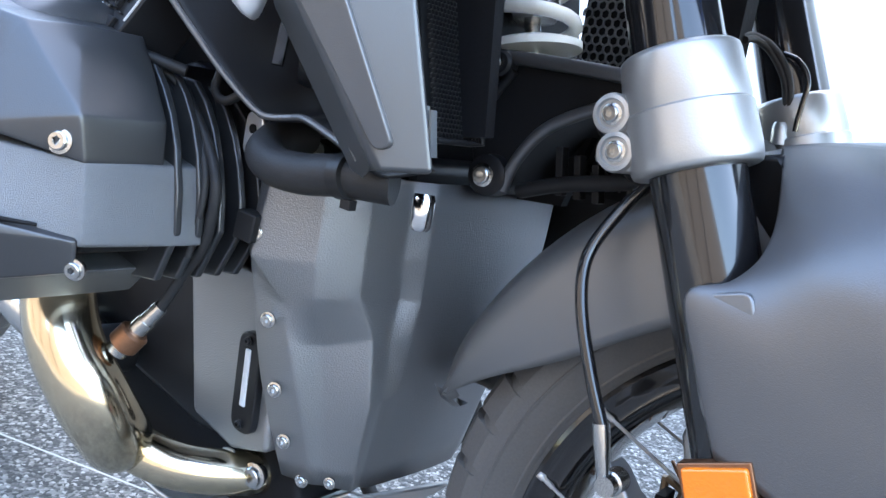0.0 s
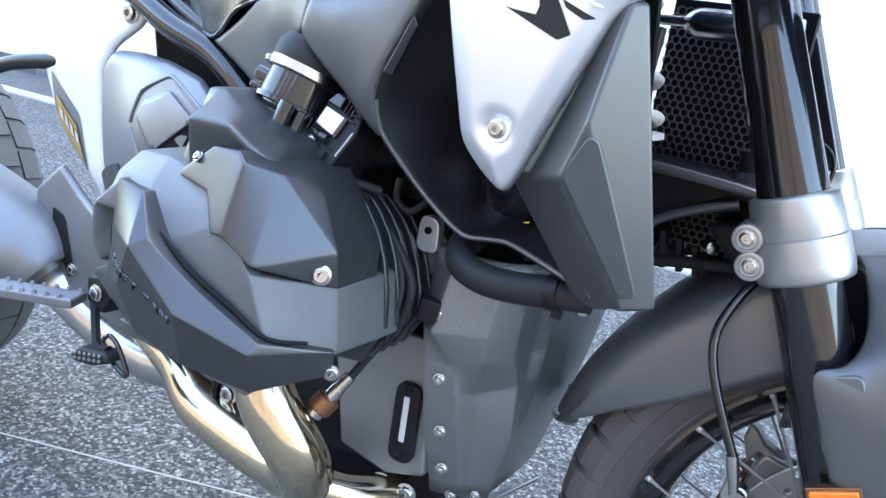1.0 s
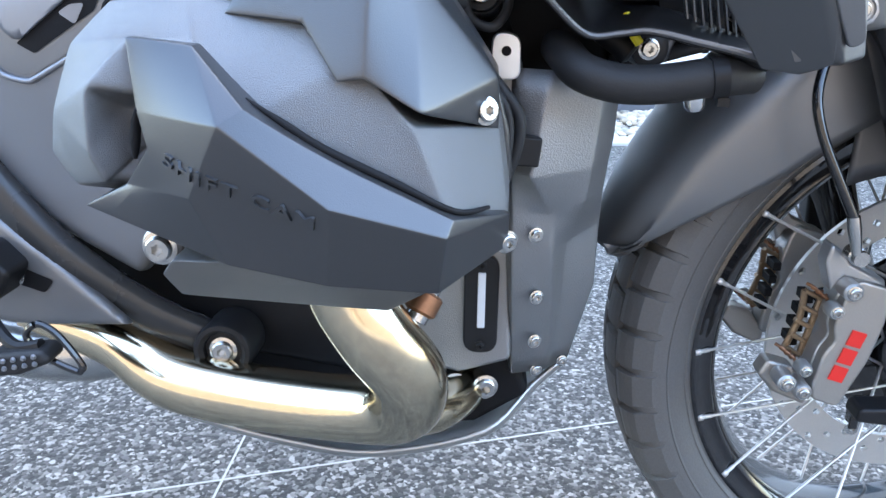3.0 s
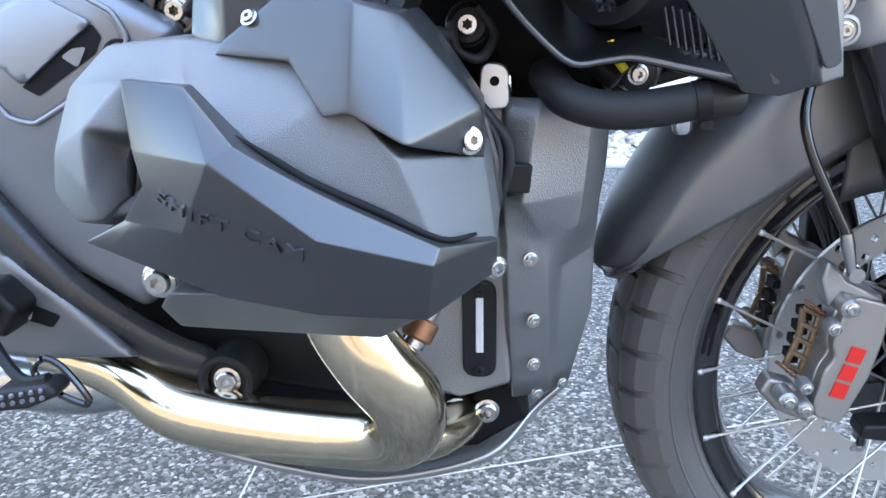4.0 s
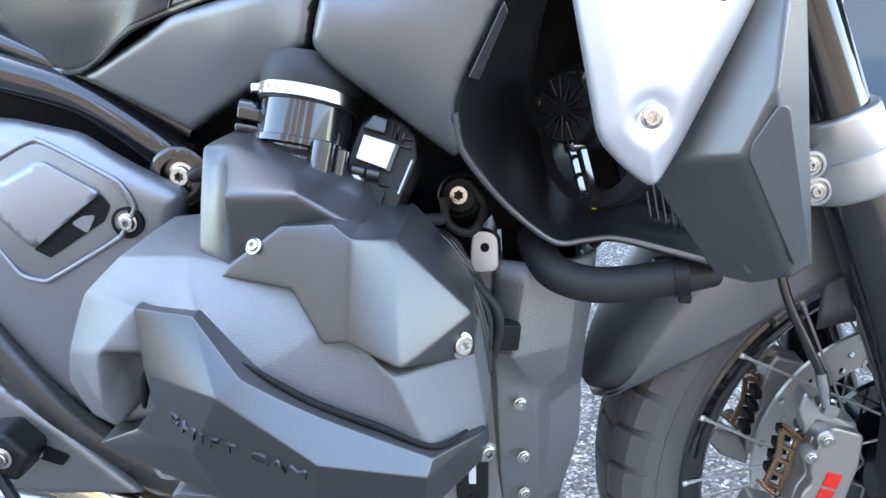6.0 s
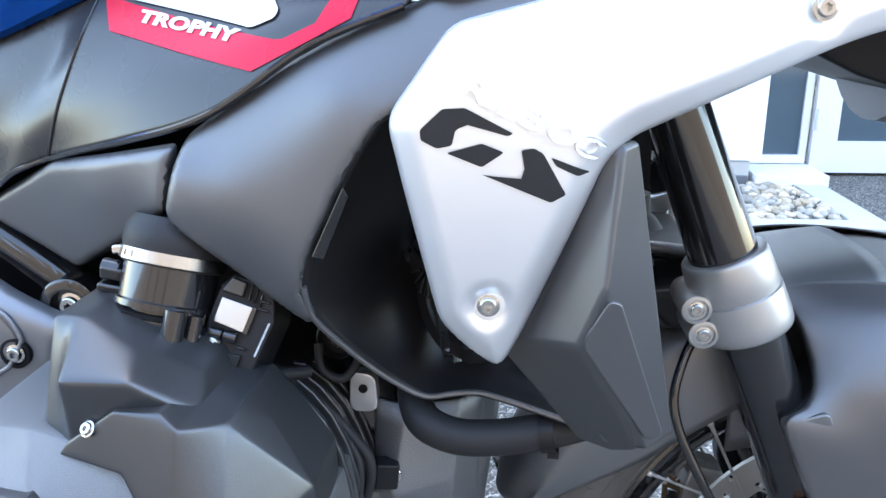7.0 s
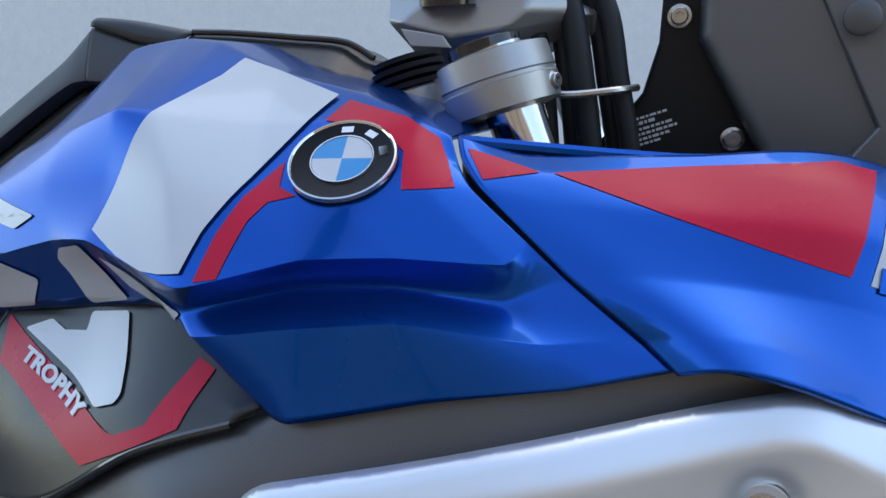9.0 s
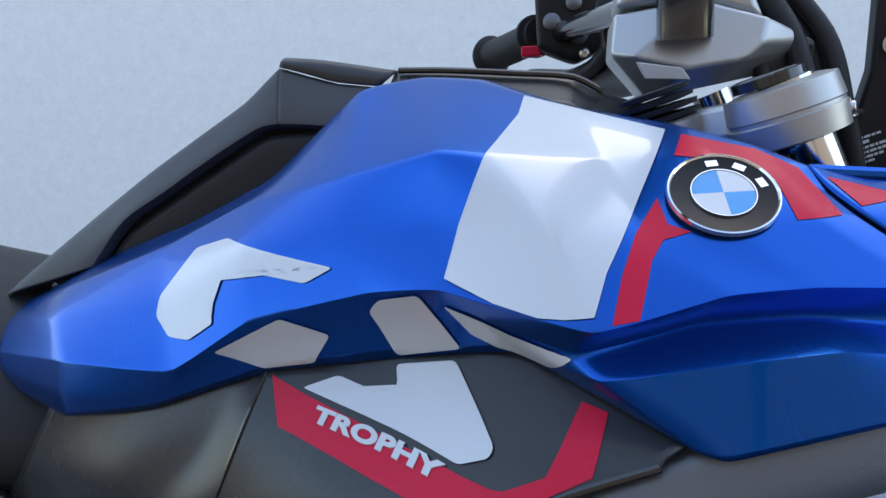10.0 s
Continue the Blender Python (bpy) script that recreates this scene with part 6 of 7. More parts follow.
# ---- throttle body and plugs above the cylinder ----
ta = Vector((-0.17, -0.33, -0.93)).normalized()
tc = Vector((-0.5552, -0.2504, 0.7385))
tb = part("throttle_body", lathe([(0.008, 0.029), (0.009, 0.0312), (0.033, 0.0312), (0.034, 0.0335), (0.038, 0.0335), (0.039, 0.028), (0.044, 0.028), (0.045, 0.0312), (0.056, 0.0312), (0.057, 0.0338), (0.061, 0.0338), (0.062, 0.029)], tc, ta, 48), GLOSS_BLACK, bike, "glossy black throttle body")
part("intake_boot", lathe([(-0.022, 0.030), (-0.014, 0.0345), (-0.004, 0.0350), (-0.001, 0.0342), (0.004, 0.0335), (0.010, 0.033)], tc, ta, 44), RUBBER, tb, "black rubber intake boot")
part("band_clamp", lathe([(0, 0.0340), (0.0006, 0.0352), (0.0084, 0.0352), (0.009, 0.0340)], tc, ta, 48, closed=True), STEEL, tb, "steel band clamp")
part("intake_seat", lathe([(0.061, 0.031), (0.063, 0.0325), (0.072, 0.0325), (0.086, 0.029)], tc, ta, 40), ALLOY, tb, "bare alloy intake flange")
ts = ta.cross(Vector((0, 1, 0))).normalized()
tf_ = ts.cross(ta)
tf_ = tf_ if tf_.y < 0 else -tf_
tl = ts if ts.x < 0 else -ts


def on_throttle(along, turn, r):
    """A place round the throttle body: along its axis, turned from the front towards the rear of the bike."""
    return tc + ta * along + (tf_ * math.cos(radians(turn)) + tl * math.sin(radians(turn))) * r


part("clamp_screw", bar(on_throttle(0.0045, 62, 0.036), on_throttle(0.0045, 84, 0.036), 0.008, 0.006), STEEL, tb, bevel=0.0015)
for turn in (28, 40, 52):
    part("clamp_slot", bar(on_throttle(0.0045, turn, 0.0345), on_throttle(0.0045, turn, 0.0360), 0.0018, 0.0042), STEEL, tb)
for along, w in ((0.020, 0.009), (0.030, 0.006), (0.050, 0.006)):
    part("throttle_flange", bar(on_throttle(along, 78, 0.028), on_throttle(along, 82, 0.044), 0.014, w), GLOSS_BLACK, tb, bevel=0.002)
part("throttle_flange", lathe([(0, 0.006), (0.012, 0.006), (0.013, 0.0045)], on_throttle(0.018, 82, 0.044), tuple(-tl), 16), GLOSS_BLACK, tb)
part("throttle_link", lathe([(0, 0.0055), (0.001, 0.0075), (0.027, 0.0075), (0.028, 0.0055)], on_throttle(0.034, -32, 0.038), ta, 20), GLOSS_BLACK, tb)
part("throttle_link", lathe([(0, 0.004), (0.001, 0.0055), (0.022, 0.0055), (0.023, 0.004)], on_throttle(0.036, -52, 0.038), ta, 16), GLOSS_BLACK, tb)
part("throttle_rib", bar(on_throttle(0.0415, -40, 0.031), on_throttle(0.0415, 30, 0.031), 0.010, 0.003), SATIN_BLACK, tb)

# actuator box: laid out on its tilted face, x to the right, y up, z out of it
BM = plane_matrix(Vector((-0.510, -0.2705, 0.7015)), Vector((1.0, -0.06, -0.22)), Vector((0.0, 0.38, 0.92)))


def on_box(x, y, z=0.0):
    return tuple(BM @ Vector((x, y, z)))


def box_block(name, outline, z0, z1, mat, parent, label="", bevel=0.0008):
    back = BM.to_3x3() @ Vector((0, 0, z0 - z1))
    return part(name, slab([on_box(x, y, z1) for x, y in outline], back.length, tuple(back.normalized())), mat, parent, label, bevel=bevel)


def rect(x0, y0, x1, y1):
    return [(x0, y0), (x1, y0), (x1, y1), (x0, y1)]


cb = box_block("actuator_box", [(-0.0150, 0.0175), (-0.0080, 0.0270), (0.0044, 0.0262), (0.0133, 0.0240), (0.0237, 0.0165), (0.0267, 0.0022), (0.0193, -0.0423), (0.0119, -0.0390), (-0.0015, -0.0363), (-0.0030, -0.0260), (-0.0165, -0.0235), (-0.0178, -0.0044)], -0.045, 0.0, SATIN_BLACK, bike, "black plastic actuator box", 0.002)
box_block("metal_clip", [(-0.0106, 0.0106), (0.0116, 0.0086), (0.0092, -0.0094), (-0.0122, -0.0066)], -0.001, 0.0042, STEEL, cb, "bright metal clip")
box_block("clip_band", [(0.0090, 0.0094), (0.0142, 0.0088), (0.0118, -0.0106), (0.0068, -0.0098)], -0.001, 0.0030, GLOSS_BLACK, cb)
box_block("box_block", [(-0.0125, 0.0140), (0.0030, 0.0130), (0.0034, 0.0235), (-0.0070, 0.0250)], -0.001, 0.0050, GLOSS_BLACK, cb, bevel=0.0014)
for k in range(3):
    box_block("box_rib", rect(0.0060 + 0.0040 * k, 0.0120 - 0.0010 * k, 0.0076 + 0.0040 * k, 0.0240 - 0.0030 * k), -0.001, 0.0030, GLOSS_BLACK, cb)
for k in range(2):
    box_block("box_rib", rect(0.0140, 0.0130 - 0.0055 * k, 0.0215, 0.0145 - 0.0055 * k), -0.001, 0.0024, GLOSS_BLACK, cb)
box_block("box_rib", [(0.0232, 0.0010), (0.0246, 0.0010), (0.0206, -0.0230), (0.0192, -0.0230)], -0.001, 0.0014, PALE_PRINT, cb)
for x in (-0.0085, 0.0015):
    part("box_roller", lathe([(-0.0045, 0.0030), (-0.0042, 0.0042), (0.0042, 0.0042), (0.0045, 0.0030)], on_box(x, -0.0140, 0.0015), tuple(BM.to_3x3().col[0]), 16), GLOSS_BLACK, cb)
box_block("box_block", [(-0.0150, -0.0160), (-0.0035, -0.0175), (-0.0035, -0.0265), (-0.0120, -0.0285), (-0.0165, -0.0235)], -0.001, 0.0036, GLOSS_BLACK, cb, bevel=0.0012)
bolt(on_box(-0.0102, -0.0226, 0.0032), tuple(BM.to_3x3().col[2]), 0.0046, STEEL, cb)
box_block("box_lever", [(-0.0215, -0.0045), (-0.0185, -0.0040), (-0.0180, -0.0170), (-0.0140, -0.0205), (-0.0165, -0.0225), (-0.0205, -0.0190)], -0.001, 0.0022, GLOSS_BLACK, cb)
box_block("box_block", [(0.0010, -0.0245), (0.0120, -0.0235), (0.0105, -0.0370), (0.0000, -0.0345)], -0.001, 0.0038, SATIN_BLACK, cb, bevel=0.0012)
box_block("box_rib", rect(0.0060, -0.0200, 0.0140, -0.0185), -0.001, 0.0030, GLOSS_BLACK, cb)
part("box_cable", sweep([(-0.505, -0.27, 0.668), (-0.498, -0.275, 0.660), (-0.485, -0.262, 0.655), (-0.470, -0.245, 0.650)], 0.0045, 10), RUBBER, cb)
part("spark_plug_cap", lathe([(0, 0.015), (0.02, 0.016), (0.022, 0.014), (0.024, 0.014), (0.026, 0.0165), (0.032, 0.0165), (0.033, 0.0150), (0.028, 0.0125)], (-0.456, -0.17, 0.650), (-0.1, -0.95, 0.2), 28), SATIN_BLACK, bike, "black ignition plug cap")
bolt((-0.4590, -0.194, 0.655), (-0.1, -0.95, 0.2), 0.0085, STEEL, bike)
part("hex_cap", lathe([(0, 0.007), (0.01, 0.007)], (-0.492, -0.272, 0.655), (0, -0.4, 1), 6), STEEL, bike)
part("plug_lead", sweep([(-0.470, -0.215, 0.658), (-0.466, -0.222, 0.640), (-0.450, -0.222, 0.634), (-0.44, -0.21, 0.65), (-0.452, -0.205, 0.668)], 0.0035, 10), RUBBER, bike)

# ---- frame, side cover and foot controls ----
FB = Vector((-0.680, -0.177, 0.669))
part("frame_tube", sweep([(-0.93, -0.14, 0.79), (-0.84, -0.15, 0.752), (-0.765, -0.152, 0.728), (-0.705, -0.156, 0.690), (-0.686, -0.15, 0.668)], [0.016, 0.016, 0.016, 0.018, 0.020], 16), GLOSS_BLACK, bike, "gloss black frame tube")
part("frame_tube", sweep([(-0.93, -0.12, 0.82), (-0.84, -0.14, 0.775), (-0.74, -0.15, 0.735), (-0.675, -0.155, 0.70)], 0.008, 12), GLOSS_BLACK, bike)
node = part("frame_node", lathe([(0, 0.024), (0.02, 0.024), (0.022, 0.021), (0.022, 0.015), (0.016, 0.0145)], FB + Vector((0, 0.012, 0)), (0, -1, 0), 36), GLOSS_BLACK, bike)
bolt(FB + Vector((0, -0.003, 0)), (0, -1, 0), 0.0088, STEEL, node)
part("braided_hose", sweep([(-0.672, -0.175, 0.668), (-0.655, -0.20, 0.676), (-0.63, -0.22, 0.69), (-0.60, -0.23, 0.71)], 0.0065, 12), SATIN_BLACK, bike)
SC = [(-0.960, -0.150, 0.690), (-0.935, -0.158, 0.712), (-0.87, -0.172, 0.716), (-0.812, -0.186, 0.714), (-0.755, -0.195, 0.704), (-0.672, -0.200, 0.658), (-0.676, -0.200, 0.640), (-0.690, -0.200, 0.600), (-0.690, -0.196, 0.540), (-0.700, -0.192, 0.470), (-0.735, -0.188, 0.425), (-0.80, -0.184, 0.462), (-0.85, -0.178, 0.50), (-0.90, -0.165, 0.53), (-0.945, -0.155, 0.56)]
cover, cover_tree = panel("side_cover", SC, [(-0.77, -0.206, 0.645), (-0.83, -0.2, 0.63), (-0.73, -0.208, 0.662)], SIDE_GREY, bike, "dark silver side cover with a slot", r=0.010, roll=0.016, depth=0.016, thick=0.004)
# darker film laid on the cover paints the dish as shaded
laid("dish_shade", [(-0.845, 0.640), (-0.832, 0.676), (-0.787, 0.698), (-0.722, 0.668), (-0.712, 0.650), (-0.726, 0.628), (-0.790, 0.592), (-0.812, 0.596)], cover_tree, GREY_PLASTIC, cover, lift=0.0008, step=0.008, r=0.012)
laid("cover_lid", [(-0.830, 0.650), (-0.820, 0.668), (-0.783, 0.686), (-0.732, 0.662), (-0.794, 0.617)], cover_tree, SIDE_GREY, cover, lift=0.0045, step=0.008, r=0.006, thick=0.0038, label="dark grey lid")
# black film: the slot's depth is painted on, not cut
laid("slot", [(-0.796, 0.616), (-0.733, 0.661), (-0.727, 0.652), (-0.733, 0.640), (-0.783, 0.609)], cover_tree, DEEP_BLACK, cover, lift=0.0016, step=0.008, r=0.002, label="black film standing for the shade in an open slot")
laid("slot_part", [(-0.760, 0.638), (-0.750, 0.644), (-0.739, 0.645), (-0.748, 0.630)], cover_tree, SIDE_GREY, cover, lift=0.0024, step=0.008, r=0.003)
rim = [on_tree(cover_tree, x, z, 0.0016) for x, z in ((-0.847, 0.640), (-0.834, 0.678), (-0.787, 0.700), (-0.720, 0.670), (-0.709, 0.650), (-0.724, 0.626), (-0.790, 0.589), (-0.814, 0.594))]
part("recess_rim", sweep(rim, 0.0022, 10, 5, [0.7] * 8, closed=True), SIDE_GREY, cover)
sb = on_tree(cover_tree, -0.716, 0.638, 0.0)
part("screw_cup", lathe([(-0.002, 0.0125), (0.0025, 0.0125), (0.003, 0.0105), (0.0005, 0.0095)], sb, (0, -1, 0), 28), DEEP_BLACK, cover)
bolt(sb + Vector((0, -0.001, 0)), (0, -1, 0), 0.0062, STEEL, cover)
# white rear frame piece with a gold plate
white, white_tree = panel("rear_frame_cover", [(-1.19, -0.115, 0.80), (-1.16, -0.12, 0.745), (-1.105, -0.13, 0.68), (-1.062, -0.135, 0.605), (-0.985, -0.14, 0.538), (-0.950, -0.145, 0.512), (-0.944, -0.15, 0.56), (-0.958, -0.152, 0.68), (-0.940, -0.15, 0.715), (-0.900, -0.145, 0.745), (-0.888, -0.142, 0.775), (-0.91, -0.138, 0.80), (-0.98, -0.13, 0.83), (-1.1, -0.12, 0.85)],
                          [(-1.0, -0.15, 0.70)], WHITE_PAINT, bike, "white rear frame cover with a gold plate", r=0.010, roll=0.010, depth=0.010, thick=0.004)
laid("gold_plate", [(-1.071, 0.668), (-1.000, 0.622), (-0.984, 0.548), (-1.058, 0.606)], white_tree, SIDE_GREY, white, lift=0.0012, step=0.01, r=0.004)
laid("gold_plate", [(-1.056, 0.640), (-1.005, 0.606), (-0.990, 0.558), (-1.052, 0.610)], white_tree, GOLD, white, lift=0.0024, step=0.01, r=0.003, label="gold plate with worn print")
for k in range(4):
    laid("gold_mark", [(-1.045 + 0.012 * k, 0.624 - 0.008 * k), (-1.038 + 0.012 * k, 0.620 - 0.008 * k), (-1.036 + 0.012 * k, 0.606 - 0.008 * k), (-1.043 + 0.012 * k, 0.612 - 0.008 * k)], white_tree, PALE_PRINT, white, lift=0.0034, step=0.01)
wb = on_tree(white_tree, -0.915, 0.757, 0.0)
bolt(wb, (0, -1, 0), 0.010, STEEL, white)
# plate under the side cover
PL = [(-1.062, -0.165, 0.514), (-1.005, -0.170, 0.558), (-0.950, -0.180, 0.532), (-0.873, -0.200, 0.510), (-0.798, -0.206, 0.450), (-0.735, -0.210, 0.392), (-0.827, -0.205, 0.386), (-0.90, -0.195, 0.392), (-1.00, -0.175, 0.400), (-1.048, -0.168, 0.422)]
heel, heel_tree = panel("heel_guard", PL, [], GREY_PLASTIC, bike, "dark grey heel guard plate", r=0.008, roll=0.008, depth=0.008, thick=0.004)
# black films laid on the plate paint its two openings as dark depth
laid("heel_hole_shade", [(-1.013, 0.500), (-0.982, 0.494), (-0.950, 0.434), (-0.962, 0.418), (-1.010, 0.458)], heel_tree, DEEP_BLACK, heel, lift=0.0008, step=0.01, r=0.005)
laid("heel_hole_shade", [(-0.855, 0.433), (-0.838, 0.447), (-0.797, 0.430), (-0.806, 0.419)], heel_tree, DEEP_BLACK, heel, lift=0.0008, step=0.01, r=0.003)
for x, z in ((-0.804, 0.458), (-0.829, 0.432), (-0.955, 0.432), (-1.00, 0.412)):
    bolt(on_tree(heel_tree, x, z, 0.0), (0, -1, 0), 0.0062, STEEL, heel)
part("frame_stay", sweep([(-0.90, -0.17, 0.57), (-0.848, -0.185, 0.503), (-0.797, -0.188, 0.445), (-0.735, -0.180, 0.393), (-0.690, -0.170, 0.366)], 0.015, 14, flat=1.5), TRIM_BLACK, bike, "satin black frame stay")
part("engine_mount", lathe([(0, 0.025), (0.040, 0.025), (0.0425, 0.0235), (0.0430, 0.020), (0.0400, 0.0165), (0.034, 0.016)], (-0.668, -0.155, 0.364), (0, -1, 0.05), 36), SATIN_BLACK, bike, "black engine mount")
part("mount_seat", lathe([(0, 0.0), (0, 0.0158), (0.001, 0.0158), (0.002, 0.0)], (-0.668, -0.1895, 0.3655), (0, -1, 0.05), 24), SATIN_BLACK, bike)
bolt((-0.668, -0.1915, 0.3658), (0, -1, 0.05), 0.0095, STEEL, bike)
peg = part("footpeg", bar((-0.95, -0.29, 0.432), (-0.85, -0.25, 0.436), 0.034, 0.012), SIDE_GREY, bike, "toothed steel footpeg", bevel=0.003)
for k in range(7):
    for s in (-1, 1):
        a = Vector((-0.945 + 0.014 * k, -0.288 + 0.0056 * k + 0.014 * s, 0.4378 + 0.0006 * k))
        part("tooth", lathe([(0, 0.0035), (0.004, 0.0018)], a, (0, 0, 1), 8), SIDE_GREY, peg)
part("peg_bracket", slab([(x, -0.235, z) for x, z in [(-0.86, 0.462), (-0.835, 0.466), (-0.815, 0.445), (-0.83, 0.42), (-0.86, 0.43)]], 0.04), SATIN_BLACK, bike, bevel=0.005)
bolt((-0.838, -0.237, 0.446), (0, -1, 0), 0.0080, STEEL, bike)
pedal = part("brake_pedal", slab([(x, -0.275, z) for x, z in [(-0.835, 0.383), (-0.815, 0.397), (-0.775, 0.402), (-0.768, 0.392), (-0.795, 0.380), (-0.825, 0.376)]], 0.026), RUBBER, bike, "black rubber-topped brake pedal", bevel=0.005)
for k in range(6):
    for q in range(2):
        part("stud", lathe([(0, 0.0022), (0.002, 0.0014)], (-0.820 + 0.008 * k, -0.276, 0.384 + 0.0016 * k + 0.006 * q), (0, -1, 0), 8), SIDE_GREY, pedal)
part("pedal_ring", sweep([(-0.782, -0.262, 0.418), (-0.768, -0.262, 0.410), (-0.752, -0.262, 0.384), (-0.756, -0.262, 0.379), (-0.782, -0.262, 0.392), (-0.792, -0.262, 0.408)], 0.0028, 8, closed=True), GLOSS_BLACK, bike)
part("pedal_arm", sweep([(-0.85, -0.23, 0.43), (-0.82, -0.25, 0.405), (-0.80, -0.262, 0.398), (-0.78, -0.264, 0.402)], 0.005, 8), SATIN_BLACK, bike)

# ---- rear wheel ----
RX = Vector((-1.68, 0.0, 0.326))
rp = [(-0.06, 0.215), (-0.075, 0.235), (-0.086, 0.262), (-0.087, 0.275), (-0.080, 0.295), (-0.060, 0.312), (-0.03, 0.320), (0, 0.322), (0.03, 0.320), (0.060, 0.312), (0.080, 0.295), (0.087, 0.275), (0.086, 0.262), (0.075, 0.235), (0.06, 0.215)]
rear_tyre = part("rear_tyre", lathe(rp, RX, (0, 1, 0), 96, closed=True), TYRE, bike, "wide black rear tyre with chunky tread")
rblock = []
for y0, y1, a0 in ((-0.082, -0.030, 0.0), (-0.026, 0.026, 5.0), (0.030, 0.082, 1.0)):
    bm = bmesh.new()
    g = []
    for up in (-0.002, 0.005):
        for y in np.linspace(y0, y1, 4):
            r = np.interp(abs(y), [0, 0.03, 0.06, 0.08, 0.087], [0.322, 0.320, 0.312, 0.295, 0.275]) + up
            for a in (a0, a0 + 8.6):
                g.append(bm.verts.new((r * math.cos(radians(a)), y, r * math.sin(radians(a)))))
    lo, hi = g[:8], g[8:]
    for i in range(3):
        bm.faces.new((hi[2 * i], hi[2 * i + 1], hi[2 * i + 3], hi[2 * i + 2]))
        bm.faces.new((lo[2 * i], lo[2 * i + 2], hi[2 * i + 2], hi[2 * i]))
        bm.faces.new((lo[2 * i + 1], lo[2 * i + 3], hi[2 * i + 3], hi[2 * i + 1]))
    bm.faces.new((lo[0], lo[1], hi[1], hi[0]))
    bm.faces.new((lo[6], lo[7], hi[7], hi[6]))
    bmesh.ops.recalc_face_normals(bm, faces=bm.faces)
    me = bpy.data.meshes.new("tread_block")
    bm.to_mesh(me)
    bm.free()
    me.materials.append(TYRE)
    rblock.append(me)
for k in range(36):
    for me in rblock:
        ob = new("tread_block", me)
        ob.matrix_world = Matrix.Translation(RX) @ Matrix.Rotation(radians(-10 * k), 4, "Y")
        ob.parent = rear_tyre
rear_rim = part("rear_rim", lathe([(-0.066, 0.222), (-0.072, 0.226), (-0.070, 0.212), (-0.05, 0.200), (0.05, 0.200), (0.070, 0.212), (0.072, 0.226), (0.066, 0.222)], RX, (0, 1, 0), 80, closed=True), GLOSS_BLACK, bike, "gloss black rear rim")
part("rear_hub", lathe([(-0.06, 0.02), (-0.06, 0.05), (0.06, 0.06), (0.06, 0.02)], RX, (0, 1, 0), 32), GLOSS_BLACK, bike)
for k in range(20):
    a = RX + Vector((0.214 * math.cos(radians(18 * k)), -0.07, 0.214 * math.sin(radians(18 * k))))
    b = RX + Vector((0.05 * math.cos(radians(18 * k + (50 if k % 2 else -50))), -0.05, 0.05 * math.sin(radians(18 * k + (50 if k % 2 else -50)))))
    part("spoke", bar(a, b, 0.004, 0.004, (0, 1, 0)), STEEL, rear_rim)
part("swing_arm", bar((-0.90, 0.03, 0.42), (-1.50, 0.09, 0.33), 0.07, 0.09), SATIN_BLACK, bike, "black swing arm", bevel=0.015, segs=3)
part("hanger_bar", sweep([(-1.30, -0.12, 0.62), (-1.18, -0.13, 0.66), (-1.10, -0.13, 0.675), (-1.06, -0.13, 0.68)], 0.010, 10), SATIN_BLACK, bike)
# side stand on the far side
part("side_stand", sweep([(-0.74, 0.12, 0.34), (-0.68, 0.20, 0.17), (-0.63, 0.28, 0.02)], 0.011, 12), SATIN_BLACK, bike, "black side stand")
part("stand_foot", box((-0.665, 0.255, -0.004), (-0.595, 0.31, 0.012)), SATIN_BLACK, bike, bevel=0.004)

# ---- seat and the far side of the tank ----
part("seat", sweep([(-0.80, -0.02, 0.83), (-0.90, -0.03, 0.855), (-1.05, -0.02, 0.87), (-1.25, 0.0, 0.90)], [0.10, 0.125, 0.14, 0.14], 24, flat=0.55), RUBBER, bike, "black seat")
RO = [(-0.9003, -0.052, 0.9248), (-0.8742, -0.052, 0.9448), (-0.7699, -0.052, 1.0176), (-0.7152, -0.052, 1.0519), (-0.6782, -0.052, 1.0748), (-0.6613, -0.052, 1.0889), (-0.6486, -0.052, 1.0998)]
RI = [(-0.8104, -0.066, 0.9506), (-0.8031, -0.066, 0.9599), (-0.7784, -0.066, 0.9879), (-0.7446, -0.066, 1.0086), (-0.6979, -0.066, 1.037), (-0.6621, -0.066, 1.0564), (-0.6465, -0.066, 1.0591)]
trim_rim = [[(o[0], o[1] + 0.03, o[2] - 0.012), o, ((o[0] + i[0]) / 2, -0.0605, (o[2] + i[2]) / 2), i, (i[0] + 0.001, i[1] + 0.016, i[2] - 0.004)] for o, i in zip(RO, RI)]
centre = sheet("tank_centre_trim", trim_rim, PAD_GREY, bike, "matt grey trim along the tank's centre", thick=0.002, per_row=4, per_col=5, row_tight=[0.5, 0.6, 0, 0.6, 0.5], flip=(0, -1, 0))
TO = [(-0.6478, -0.054, 1.0996), (-0.6278, -0.054, 1.0934), (-0.6059, -0.054, 1.0873), (-0.5705, -0.054, 1.0829)]
TI = [(-0.6465, -0.066, 1.0591), (-0.6257, -0.066, 1.058), (-0.6025, -0.066, 1.0558), (-0.5823, -0.066, 1.0542)]
sheet("trim_top", [[o, ((o[0] + i[0]) / 2, -0.0615, (o[2] + i[2]) / 2), i, (i[0], i[1] + 0.016, i[2] - 0.004)] for o, i in zip(TO, TI)], PAD_GREY, centre, thick=0.002, per_row=4, per_col=5, row_tight=[0.5, 0, 0.6, 0.5], flip=(0, -1, 0))
